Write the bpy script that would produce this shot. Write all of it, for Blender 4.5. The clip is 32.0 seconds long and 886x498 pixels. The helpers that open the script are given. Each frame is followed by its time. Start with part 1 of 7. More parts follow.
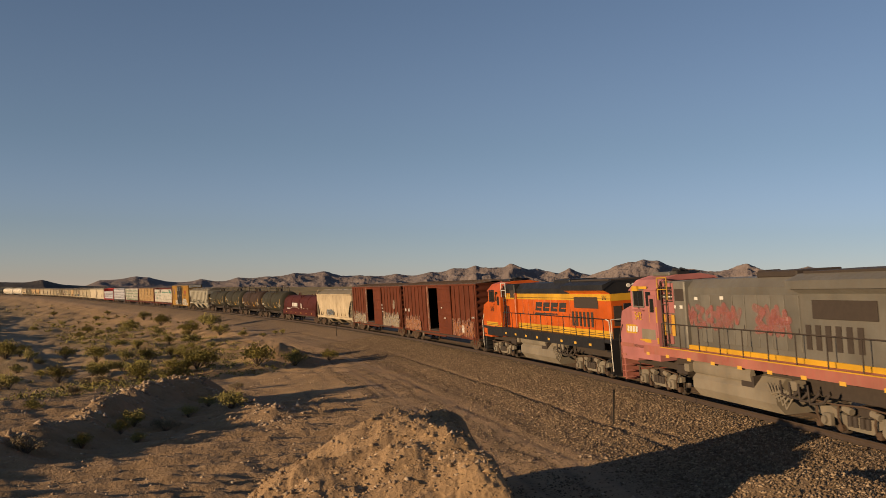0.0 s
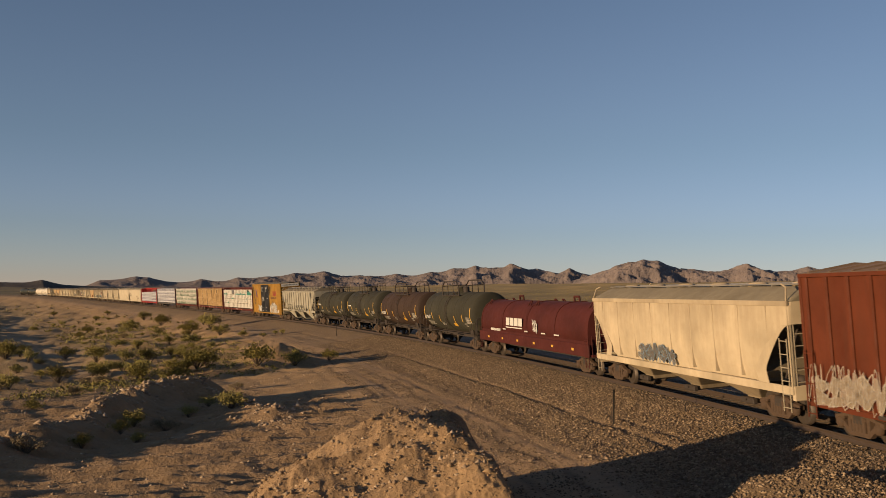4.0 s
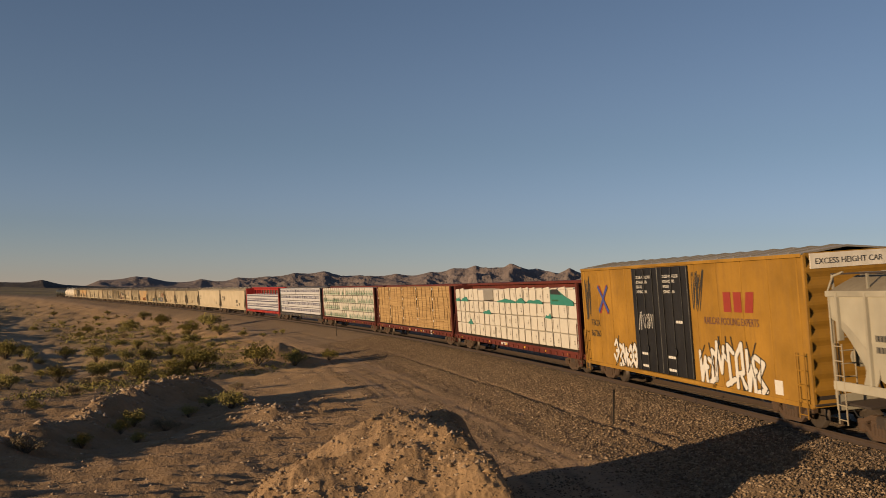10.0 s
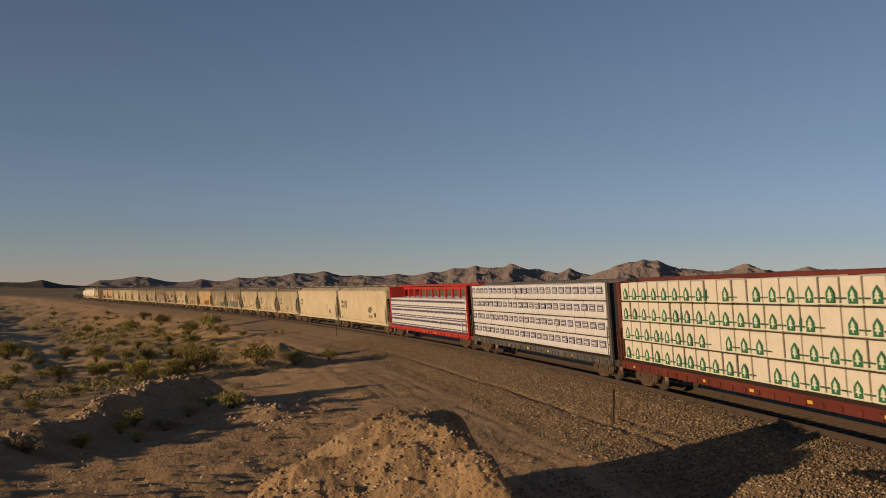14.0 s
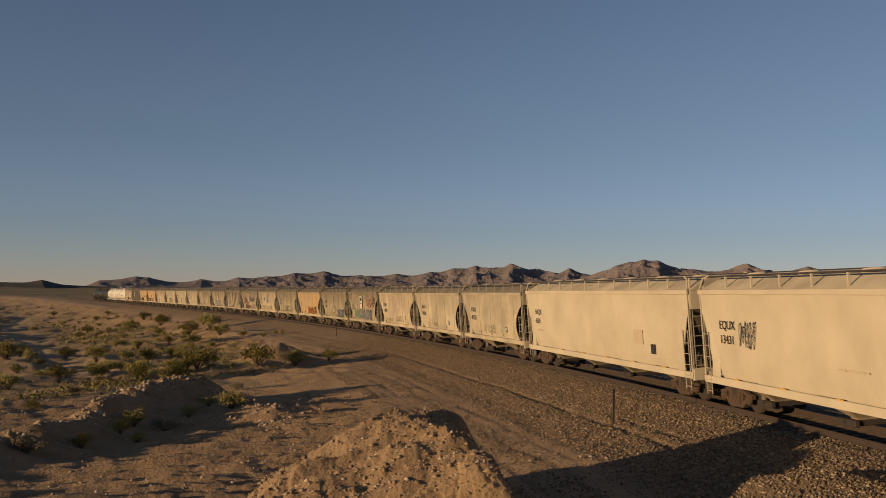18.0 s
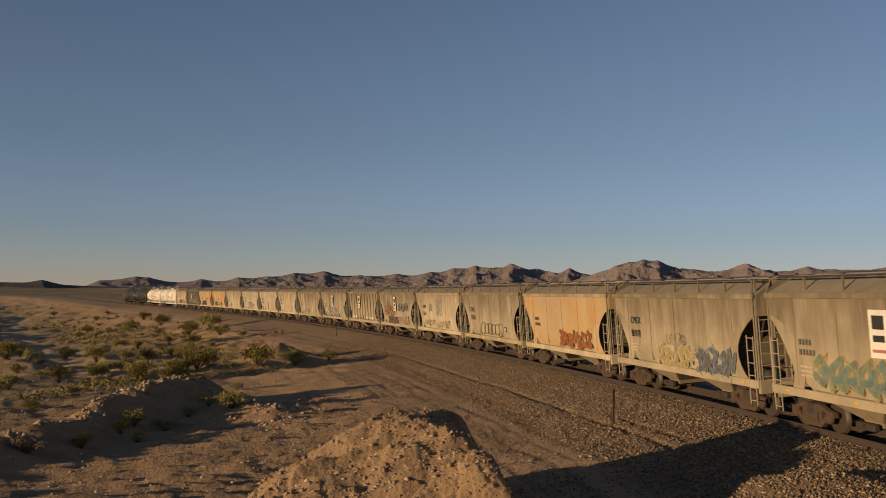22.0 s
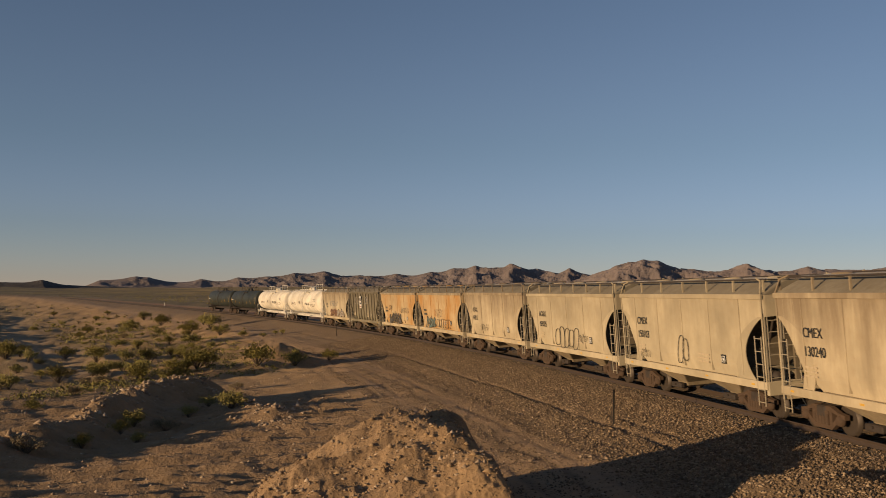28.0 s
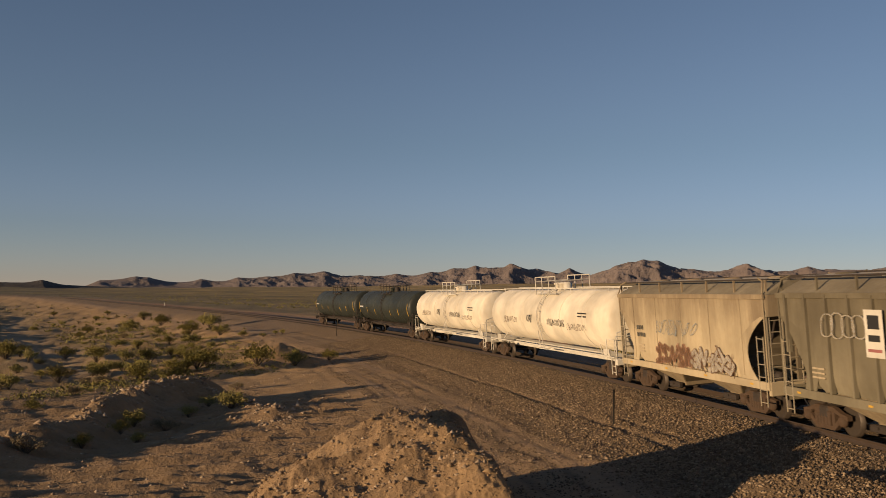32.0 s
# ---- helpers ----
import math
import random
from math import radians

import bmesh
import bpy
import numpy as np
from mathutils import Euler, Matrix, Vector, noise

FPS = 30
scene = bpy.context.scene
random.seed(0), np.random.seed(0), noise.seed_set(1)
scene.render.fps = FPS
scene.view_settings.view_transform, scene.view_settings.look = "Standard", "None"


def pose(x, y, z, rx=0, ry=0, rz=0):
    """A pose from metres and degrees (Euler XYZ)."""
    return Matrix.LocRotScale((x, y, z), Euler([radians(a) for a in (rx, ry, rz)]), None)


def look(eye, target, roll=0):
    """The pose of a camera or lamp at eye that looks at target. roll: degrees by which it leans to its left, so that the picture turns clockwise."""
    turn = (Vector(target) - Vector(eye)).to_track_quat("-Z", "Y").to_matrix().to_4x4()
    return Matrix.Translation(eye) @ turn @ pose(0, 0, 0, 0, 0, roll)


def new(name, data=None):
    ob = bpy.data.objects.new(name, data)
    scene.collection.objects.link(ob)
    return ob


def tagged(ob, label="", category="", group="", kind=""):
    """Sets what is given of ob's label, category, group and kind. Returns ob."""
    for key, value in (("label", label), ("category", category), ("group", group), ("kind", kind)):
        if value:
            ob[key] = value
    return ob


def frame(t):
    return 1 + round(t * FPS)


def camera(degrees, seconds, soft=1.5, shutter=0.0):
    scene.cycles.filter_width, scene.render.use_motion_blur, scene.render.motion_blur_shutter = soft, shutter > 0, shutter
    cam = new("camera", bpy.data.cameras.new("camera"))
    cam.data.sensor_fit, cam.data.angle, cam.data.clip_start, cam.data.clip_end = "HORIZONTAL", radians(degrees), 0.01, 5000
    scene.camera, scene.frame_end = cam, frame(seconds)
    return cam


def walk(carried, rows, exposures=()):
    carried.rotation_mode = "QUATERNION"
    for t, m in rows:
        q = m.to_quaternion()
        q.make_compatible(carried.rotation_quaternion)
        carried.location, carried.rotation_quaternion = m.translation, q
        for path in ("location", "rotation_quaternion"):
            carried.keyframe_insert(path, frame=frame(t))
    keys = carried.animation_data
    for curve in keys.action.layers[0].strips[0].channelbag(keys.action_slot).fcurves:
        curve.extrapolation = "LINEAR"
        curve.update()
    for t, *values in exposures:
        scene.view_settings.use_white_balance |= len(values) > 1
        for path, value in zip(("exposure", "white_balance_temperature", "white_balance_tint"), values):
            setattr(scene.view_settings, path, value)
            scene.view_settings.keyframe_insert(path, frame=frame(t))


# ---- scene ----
# ---- camera ----
EYE_Z = 3.77
cam = camera(50.8, 32.0, soft=0.78, shutter=0.1)
VIEW = look((0, 0, EYE_Z), (0, 100, EYE_Z + 5.007), 0.865)
walk(cam, [(0, VIEW), (32, VIEW)], [(0, 0.35), (7, 0.33), (12, 0.09), (19, 0.03), (25, 0.16), (32, 0.13)])

# ---- sky and sun ----
SUN_FROM = Vector((-0.82, -0.57, 0.079)).normalized()
SUN_EL = math.asin(SUN_FROM.z)
world = bpy.data.worlds.new("desert_sky")
scene.world = world
world.use_nodes = True
wn = world.node_tree.nodes
sky = wn.new("ShaderNodeTexSky")
sky.sky_type = "NISHITA"
sky.sun_disc = False
sky.sun_elevation = SUN_EL
sky.sun_rotation = math.atan2(SUN_FROM.x, SUN_FROM.y)
sky.altitude = 300
sky.air_density = 0.85
sky.dust_density = 0.0
sky.ozone_density = 2.6
wn["Background"].inputs["Strength"].default_value = 0.104
tone = wn.new("ShaderNodeHueSaturation")
tone.inputs["Saturation"].default_value = 0.72
tint = wn.new("ShaderNodeMix")
tint.data_type, tint.blend_type = "RGBA", "MULTIPLY"
tint.inputs[0].default_value = 1.0
tint.inputs[7].default_value = (0.985, 0.958, 1.045, 1)
world.node_tree.links.new(sky.outputs[0], tone.inputs["Color"])
world.node_tree.links.new(tone.outputs[0], tint.inputs[6])
# pale dusty air low over the plain, clearer blue above
way_up = wn.new("ShaderNodeTexCoord")
axes = wn.new("ShaderNodeSeparateXYZ")
air = wn.new("ShaderNodeValToRGB")
air.color_ramp.interpolation = "EASE"
while len(air.color_ramp.elements) < 4:
    air.color_ramp.elements.new(0.5)
for stop, (height, colour) in zip(air.color_ramp.elements, ((0.0, (0.60, 0.56, 0.65)), (0.07, (0.555, 0.53, 0.575)), (0.17, (0.485, 0.496, 0.495)), (0.36, (0.44, 0.476, 0.485)))):
    stop.position, stop.color = height, (*colour, 1)
clear = wn.new("ShaderNodeMix")
clear.data_type, clear.blend_type = "RGBA", "MULTIPLY"
clear.inputs[0].default_value = 1.0
twice = wn.new("ShaderNodeMix")
twice.data_type, twice.blend_type = "RGBA", "ADD"
twice.inputs[0].default_value = 1.0
world.node_tree.links.new(way_up.outputs["Generated"], axes.inputs[0])
world.node_tree.links.new(axes.outputs["Z"], air.inputs[0])
world.node_tree.links.new(air.outputs[0], twice.inputs[6])
world.node_tree.links.new(air.outputs[0], twice.inputs[7])
world.node_tree.links.new(tint.outputs[2], clear.inputs[6])
world.node_tree.links.new(twice.outputs[2], clear.inputs[7])
world.node_tree.links.new(clear.outputs[2], wn["Background"].inputs[0])
sun = new("sun", bpy.data.lights.new("sun", "SUN"))
sun.data.energy = 5.0
sun.data.angle = radians(0.55)
sun.data.color = (1.0, 0.70, 0.40)
sun.matrix_world = look((0, 0, 50), Vector((0, 0, 50)) - SUN_FROM)


# ---- materials ----
def shader(name):
    m = bpy.data.materials.new(name)
    m.use_nodes = True
    nt = m.node_tree
    nt.nodes["Principled BSDF"].inputs["Diffuse Roughness"].default_value = 0.6
    return m, nt, nt.nodes["Principled BSDF"]


def node(nt, kind, **values):
    n = nt.nodes.new("ShaderNode" + kind)
    for k, v in values.items():
        n.inputs[k.replace("_", " ")].default_value = v
    return n


def ramp(nt, fac, stops):
    n = nt.nodes.new("ShaderNodeValToRGB")
    el = n.color_ramp.elements
    while len(el) < len(stops):
        el.new(0.5)
    for e, (p, c) in zip(el, stops):
        e.position, e.color = p, (*c, 1) if len(c) == 3 else c
    nt.links.new(fac, n.inputs[0])
    return n.outputs[0]


def mixed(nt, fac, a, b, blend="MIX"):
    n = nt.nodes.new("ShaderNodeMix")
    n.data_type, n.blend_type = "RGBA", blend
    for sock, v in ((n.inputs[0], fac), (n.inputs[6], a), (n.inputs[7], b)):
        if isinstance(v, bpy.types.NodeSocket):
            nt.links.new(v, sock)
        else:
            sock.default_value = v if isinstance(v, float) else (*v, 1)
    return n.outputs[2]


def noise_tex(nt, vec, scale, detail=5.0, rough=0.6, stretch=(1, 1, 1), shift=None):
    mp = nt.nodes.new("ShaderNodeMapping")
    mp.inputs["Scale"].default_value = stretch
    nt.links.new(vec, mp.inputs[0])
    if shift is not None:
        nt.links.new(shift, mp.inputs["Location"])
    n = nt.nodes.new("ShaderNodeTexNoise")
    n.inputs["Scale"].default_value, n.inputs["Detail"].default_value, n.inputs["Roughness"].default_value = scale, detail, rough
    nt.links.new(mp.outputs[0], n.inputs["Vector"])
    return n.outputs[0]


def bump(nt, bsdf, height, strength=0.3, distance=0.02):
    b = nt.nodes.new("ShaderNodeBump")
    b.inputs["Strength"].default_value, b.inputs["Distance"].default_value = strength, distance
    nt.links.new(height, b.inputs["Height"])
    nt.links.new(b.outputs[0], bsdf.inputs["Normal"])


def random_shift(nt):
    info = nt.nodes.new("ShaderNodeObjectInfo")
    m = nt.nodes.new("ShaderNodeMath")
    m.operation = "MULTIPLY"
    m.inputs[1].default_value = 37.0
    nt.links.new(info.outputs["Random"], m.inputs[0])
    return m.outputs[0], info.outputs["Random"]


def paint(name, colour, rough=0.5, rust=(0.13, 0.055, 0.025), wear=0.35, dirt=(0.2, 0.15, 0.1), dust=0.35, metal=0.0, streak=0.5, soot=0.0, fade=0.72, blotch=None):
    """Weathered paint on steel: fading, vertical run-down streaks, rust patches, road dust."""
    m, nt, b = shader(name)
    tc = nt.nodes.new("ShaderNodeTexCoord")
    v = tc.outputs["Object"]
    shift, rnd = random_shift(nt)
    big = noise_tex(nt, v, 0.55, 3, 0.55, shift=shift)
    mid = noise_tex(nt, v, 3.1, 6, 0.7, shift=shift)
    run = noise_tex(nt, v, 3.0, 6, 0.7, (1.6, 1.6, 0.12), shift)
    fine = noise_tex(nt, v, 38, 3, 0.6)
    colour = tuple(c * 0.84 for c in colour)
    dark = tuple(c * fade for c in colour)
    pale = tuple(min(1, c * 1.2 + 0.004) for c in colour)
    c = mixed(nt, ramp(nt, big, [(0.3, (0, 0, 0)), (0.75, (1, 1, 1))]), dark, pale)
    if blotch:
        patchy = noise_tex(nt, v, 0.42, 5, 0.62, (1.0, 1.0, 0.7), shift)
        c = mixed(nt, ramp(nt, patchy, [(0.40, (0, 0, 0)), (0.60, (0.95, 0.95, 0.95))]), c, blotch)
    c = mixed(nt, ramp(nt, run, [(0.45, (0, 0, 0)), (0.8, (streak,) * 3)]), c, dirt)
    c = mixed(nt, ramp(nt, mid, [(0.5, (0, 0, 0)), (0.85, (dust,) * 3)]), c, dirt)
    if soot > 0:
        # cement and soot that runs down from the hatches
        wide = noise_tex(nt, v, 1.1, 6, 0.7, (1.0, 1.0, 0.16), shift)
        xyz = nt.nodes.new("ShaderNodeSeparateXYZ")
        nt.links.new(v, xyz.inputs[0])
        tall = nt.nodes.new("ShaderNodeMath")
        tall.operation = "MULTIPLY_ADD"
        tall.inputs[1].default_value, tall.inputs[2].default_value = 0.16, -0.42
        nt.links.new(xyz.outputs["Z"], tall.inputs[0])
        both = nt.nodes.new("ShaderNodeMath")
        both.operation = "ADD"
        nt.links.new(wide, both.inputs[0])
        nt.links.new(tall.outputs[0], both.inputs[1])
        c = mixed(nt, ramp(nt, both.outputs[0], [(0.42, (0, 0, 0)), (0.78, (soot,) * 3)]), c, tuple(x * 0.55 for x in dirt))
        c = mixed(nt, ramp(nt, run, [(0.25, (0.5 * soot,) * 3), (0.42, (0, 0, 0))]), c, pale)
    if wear > 0:
        c = mixed(nt, ramp(nt, mid, [(0.72 - 0.3 * wear, (0, 0, 0)), (0.78 - 0.25 * wear, (min(1, wear * 1.6),) * 3)]), c, rust)
    nt.links.new(c, b.inputs["Base Color"])
    r = ramp(nt, mid, [(0.3, (rough * 0.8,) * 3), (0.8, (min(1, rough * 1.45),) * 3)])
    nt.links.new(r, b.inputs["Roughness"])
    b.inputs["Metallic"].default_value = metal
    b.inputs["Specular IOR Level"].default_value = 0.32
    bump(nt, b, fine, 0.12, 0.01)
    return m


def plain(name, colour, rough=0.6, metal=0.0, vary=0.25, scale=6.0):
    m, nt, b = shader(name)
    colour = tuple(c * 0.86 for c in colour)
    tc = nt.nodes.new("ShaderNodeTexCoord")
    shift, rnd = random_shift(nt)
    n = noise_tex(nt, tc.outputs["Object"], scale, 6, 0.65, shift=shift)
    c = mixed(nt, n, tuple(x * (1 - vary) for x in colour), tuple(min(1, x * (1 + vary)) for x in colour))
    nt.links.new(c, b.inputs["Base Color"])
    b.inputs["Roughness"].default_value, b.inputs["Metallic"].default_value = rough, metal
    bump(nt, b, n, 0.15, 0.01)
    return m


def spray(name, colour, cover=0.75):
    """Old sprayed paint: thin in patches, so that the car's own paint shows through."""
    m, nt, b = shader(name)
    tc = nt.nodes.new("ShaderNodeTexCoord")
    shift, rnd = random_shift(nt)
    n = noise_tex(nt, tc.outputs["Object"], 2.6, 7, 0.75, shift=shift)
    f = noise_tex(nt, tc.outputs["Object"], 14.0, 4, 0.6, shift=shift)
    c = mixed(nt, f, tuple(x * 0.75 for x in colour), tuple(min(1, x * 1.2) for x in colour))
    nt.links.new(c, b.inputs["Base Color"])
    b.inputs["Roughness"].default_value = 0.7
    a = ramp(nt, n, [(0.36, (cover * 0.22,) * 3), (0.6, (cover * 0.85,) * 3)])
    nt.links.new(a, b.inputs["Alpha"])
    return m


def rock_mat(name, a, b_, c_, scale=1.2):
    m, nt, b = shader(name)
    geo = nt.nodes.new("ShaderNodeNewGeometry")
    n1 = noise_tex(nt, geo.outputs["Position"], scale, 6, 0.65)
    isl = geo.outputs["Random Per Island"]
    c = ramp(nt, isl, [(0.0, a), (0.5, b_), (1.0, c_)])
    c = mixed(nt, ramp(nt, n1, [(0.35, (0, 0, 0)), (0.7, (0.6, 0.6, 0.6))]), c, b_)
    nt.links.new(c, b.inputs["Base Color"])
    b.inputs["Roughness"].default_value = 0.92
    bump(nt, b, noise_tex(nt, geo.outputs["Position"], scale * 14, 4), 0.5, 0.02)
    return m


def ground_mat():
    m, nt, b = shader("desert_ground")
    geo = nt.nodes.new("ShaderNodeNewGeometry")
    p = geo.outputs["Position"]

    def mask(name):
        a = nt.nodes.new("ShaderNodeAttribute")
        a.attribute_name = name
        return a.outputs["Fac"]
    n_far = noise_tex(nt, p, 0.012, 5, 0.6)
    n_big = noise_tex(nt, p, 0.11, 6, 0.6)
    n_mid = noise_tex(nt, p, 0.9, 7, 0.7)
    n_fine = noise_tex(nt, p, 9.0, 5, 0.7)
    vor = nt.nodes.new("ShaderNodeTexVoronoi")
    vor.inputs["Scale"].default_value = 9.0
    nt.links.new(p, vor.inputs["Vector"])
    pebble = nt.nodes.new("ShaderNodeTexVoronoi")
    pebble.inputs["Scale"].default_value = 26.0
    nt.links.new(p, pebble.inputs["Vector"])
    sand = mixed(nt, ramp(nt, n_mid, [(0.3, (0, 0, 0)), (0.7, (1, 1, 1))]), (0.30, 0.19, 0.088), (0.45, 0.295, 0.148))
    sand = mixed(nt, ramp(nt, n_big, [(0.35, (0, 0, 0)), (0.7, (0.8, 0.8, 0.8))]), sand, (0.28, 0.175, 0.082))
    sand = mixed(nt, ramp(nt, n_fine, [(0.55, (0, 0, 0)), (0.75, (0.5, 0.5, 0.5))]), sand, (0.14, 0.095, 0.05))
    gravel = ramp(nt, pebble.outputs["Color"], [(0.1, (0.095, 0.064, 0.036)), (0.5, (0.17, 0.113, 0.063)), (0.9, (0.25, 0.175, 0.103))])
    gravel = mixed(nt, ramp(nt, n_mid, [(0.35, (0, 0, 0)), (0.75, (0.55, 0.55, 0.55))]), gravel, (0.13, 0.085, 0.05))
    road = mixed(nt, n_mid, (0.24, 0.16, 0.093), (0.36, 0.24, 0.14))
    trail = mixed(nt, n_mid, (0.27, 0.194, 0.115), (0.36, 0.26, 0.157))
    graded = mixed(nt, n_big, (0.228, 0.126, 0.07), (0.312, 0.181, 0.105))
    scrub = mixed(nt, ramp(nt, n_far, [(0.4, (0, 0, 0)), (0.6, (1, 1, 1))]), (0.175, 0.122, 0.057), (0.245, 0.175, 0.087))
    scrub = mixed(nt, ramp(nt, n_big, [(0.42, (0, 0, 0)), (0.58, (0.9, 0.9, 0.9))]), scrub, (0.10, 0.084, 0.034))
    plain_far = mixed(nt, ramp(nt, n_far, [(0.42, (0, 0, 0)), (0.62, (1, 1, 1))]), (0.082, 0.063, 0.022), (0.19, 0.133, 0.046))
    c = mixed(nt, mask("scrub"), sand, scrub)
    c = mixed(nt, mask("graded"), c, graded)
    c = mixed(nt, mask("road"), c, road)
    c = mixed(nt, mask("trail"), c, trail)
    c = mixed(nt, mask("plain"), c, plain_far)
    c = mixed(nt, mask("rut"), c, (0.13, 0.085, 0.05))
    c = mixed(nt, mask("gravel"), c, gravel)
    n_rub = noise_tex(nt, p, 2.6, 6, 0.75)
    c = mixed(nt, ramp(nt, n_rub, [(0.5, (0, 0, 0)), (0.68, (0.34, 0.34, 0.34))]), c, (0.085, 0.058, 0.032))
    nt.links.new(c, b.inputs["Base Color"])
    b.inputs["Roughness"].default_value = 0.95
    b.inputs["Diffuse Roughness"].default_value = 1.0
    h = nt.nodes.new("ShaderNodeMath")
    h.operation = "MULTIPLY_ADD"
    h.inputs[1].default_value = 0.45
    nt.links.new(vor.outputs["Distance"], h.inputs[0])
    nt.links.new(noise_tex(nt, p, 5.0, 8, 0.78), h.inputs[2])
    bump(nt, b, h.outputs[0], 0.75, 0.09)
    return m


M_GROUND = ground_mat()

# ---- building helpers ----
class Shape:
    """Vertices and faces gathered into one mesh."""

    def __init__(self):
        self.v, self.f, self.smooth = [], [], []

    def add(self, verts, faces, smooth=False):
        n = len(self.v)
        self.v.extend(verts)
        self.f.extend([tuple(i + n for i in q) for q in faces])
        self.smooth.extend([smooth] * len(faces))
        return self

    def box(self, x0, x1, y0, y1, z0, z1, bev=0.0):
        if bev <= 0:
            v = [(x, y, z) for x in (x0, x1) for y in (y0, y1) for z in (z0, z1)]
            return self.add(v, [(0, 1, 3, 2), (4, 6, 7, 5), (0, 4, 5, 1), (2, 3, 7, 6), (0, 2, 6, 4), (1, 5, 7, 3)])
        b = min(bev, 0.45 * min(x1 - x0, y1 - y0, z1 - z0))
        v, idx = [], {}
        for i, x in enumerate((x0, x1)):
            for j, y in enumerate((y0, y1)):
                for k, z in enumerate((z0, z1)):
                    sx, sy, sz = (b, -b)[i], (b, -b)[j], (b, -b)[k]
                    for a, q in enumerate(((x, y + sy, z + sz), (x + sx, y, z + sz), (x + sx, y + sy, z))):
                        idx[i, j, k, a] = len(v)
                        v.append(q)
        f = []
        g = idx
        for i in (0, 1):
            f.append(tuple(g[i, j, k, 0] for j, k in ((0, 0), (0, 1), (1, 1), (1, 0))))
            f.append(tuple(g[j, i, k, 1] for j, k in ((0, 0), (1, 0), (1, 1), (0, 1))))
            f.append(tuple(g[j, k, i, 2] for j, k in ((0, 0), (0, 1), (1, 1), (1, 0))))
            for j in (0, 1):
                f.append((g[0, i, j, 1], g[1, i, j, 1], g[1, i, j, 2], g[0, i, j, 2]))
                f.append((g[i, 0, j, 0], g[i, 1, j, 0], g[i, 1, j, 2], g[i, 0, j, 2]))
                f.append((g[i, j, 0, 0], g[i, j, 1, 0], g[i, j, 1, 1], g[i, j, 0, 1]))
                for k in (0, 1):
                    f.append((g[i, j, k, 0], g[i, j, k, 1], g[i, j, k, 2]))
        return self.add(v, f)

    def rod(self, a, b, r, n=6, r2=None, smooth=True):
        a, b = Vector(a), Vector(b)
        r2 = r if r2 is None else r2
        d = (b - a).normalized()
        u = d.orthogonal().normalized()
        w = d.cross(u)
        v, f = [], []
        for q, rr in ((a, r), (b, r2)):
            for i in range(n):
                t = 2 * math.pi * i / n
                v.append(tuple(q + (u * math.cos(t) + w * math.sin(t)) * rr))
        for i in range(n):
            f.append((i, (i + 1) % n, n + (i + 1) % n, n + i))
        self.add(v, f, smooth)
        return self.add(v, [tuple(range(n))[::-1], tuple(range(n, 2 * n))])

    def path(self, pts, r, n=5):
        for a, b in zip(pts, pts[1:]):
            self.rod(a, b, r, n)
        return self

    def rings(self, rings, cap=True, smooth=True):
        """A skin over closed rings of equally many points."""
        n, v, f = len(rings[0]), [p for r in rings for p in r], []
        for k in range(len(rings) - 1):
            for i in range(n):
                j = (i + 1) % n
                f.append((k * n + i, k * n + j, (k + 1) * n + j, (k + 1) * n + i))
        self.add(v, f, smooth)
        if cap:
            self.add(list(rings[0]) + list(rings[-1]), [tuple(range(n))[::-1], tuple(range(n, 2 * n))])
        return self

    def prism(self, outline, y0, y1, axis="y", smooth=False):
        """An outline in (x, z) drawn out along y, or in (y, z) along x."""
        if axis == "y":
            r = [[(a, q, b) for a, b in outline] for q in (y0, y1)]
        else:
            r = [[(q, a, b) for a, b in outline] for q in (y0, y1)]
        return self.rings(r, True, smooth)

    def turn(self, profile, centre=(0, 0, 0), axis="x", n=28):
        """A profile of (along, radius) turned about an axis."""
        rings = []
        cx, cy, cz = centre
        for a, r in profile:
            ring = []
            for i in range(n):
                t = 2 * math.pi * i / n
                c, s = r * math.cos(t), r * math.sin(t)
                ring.append({"x": (cx + a, cy + c, cz + s), "y": (cx + c, cy + a, cz + s), "z": (cx + c, cy + s, cz + a)}[axis])
            rings.append(ring)
        return self.rings(rings)

    def mesh(self, name, material):
        me = bpy.data.meshes.new(name)
        me.from_pydata(self.v, [], self.f)
        if any(self.smooth):
            me.polygons.foreach_set("use_smooth", self.smooth)
        bm = bmesh.new()
        bm.from_mesh(me)
        bmesh.ops.recalc_face_normals(bm, faces=bm.faces)
        bm.to_mesh(me)
        bm.free()
        me.materials.append(material)
        return me


def part(name, shape, material, parent, label="", at=None):
    data = shape.mesh(name, material) if isinstance(shape, Shape) else shape
    ob = new(name, data)
    ob.parent = parent
    if at is not None:
        ob.matrix_basis = at
    if label:
        tagged(ob, label)
    return ob


def thing(name, label, category, group="", kind="", at=None):
    ob = new(name)
    ob.empty_display_size = 0.3
    if at is not None:
        ob.matrix_basis = at
    return tagged(ob, label, category, group, kind)


# ---- the line of the track ----
def bend(u):
    k = 3.214e-3 - 18.5e-6 * u + 25.84e-9 * u * u
    k = np.where(u > 700, (3.214e-3 - 18.5e-6 * 700 + 25.84e-9 * 490000) * np.clip((850 - u) / 150, 0, 1), k)
    return np.where(u < -20, 3.6e-3 * np.clip((u + 140) / 120, 0, 1), k)


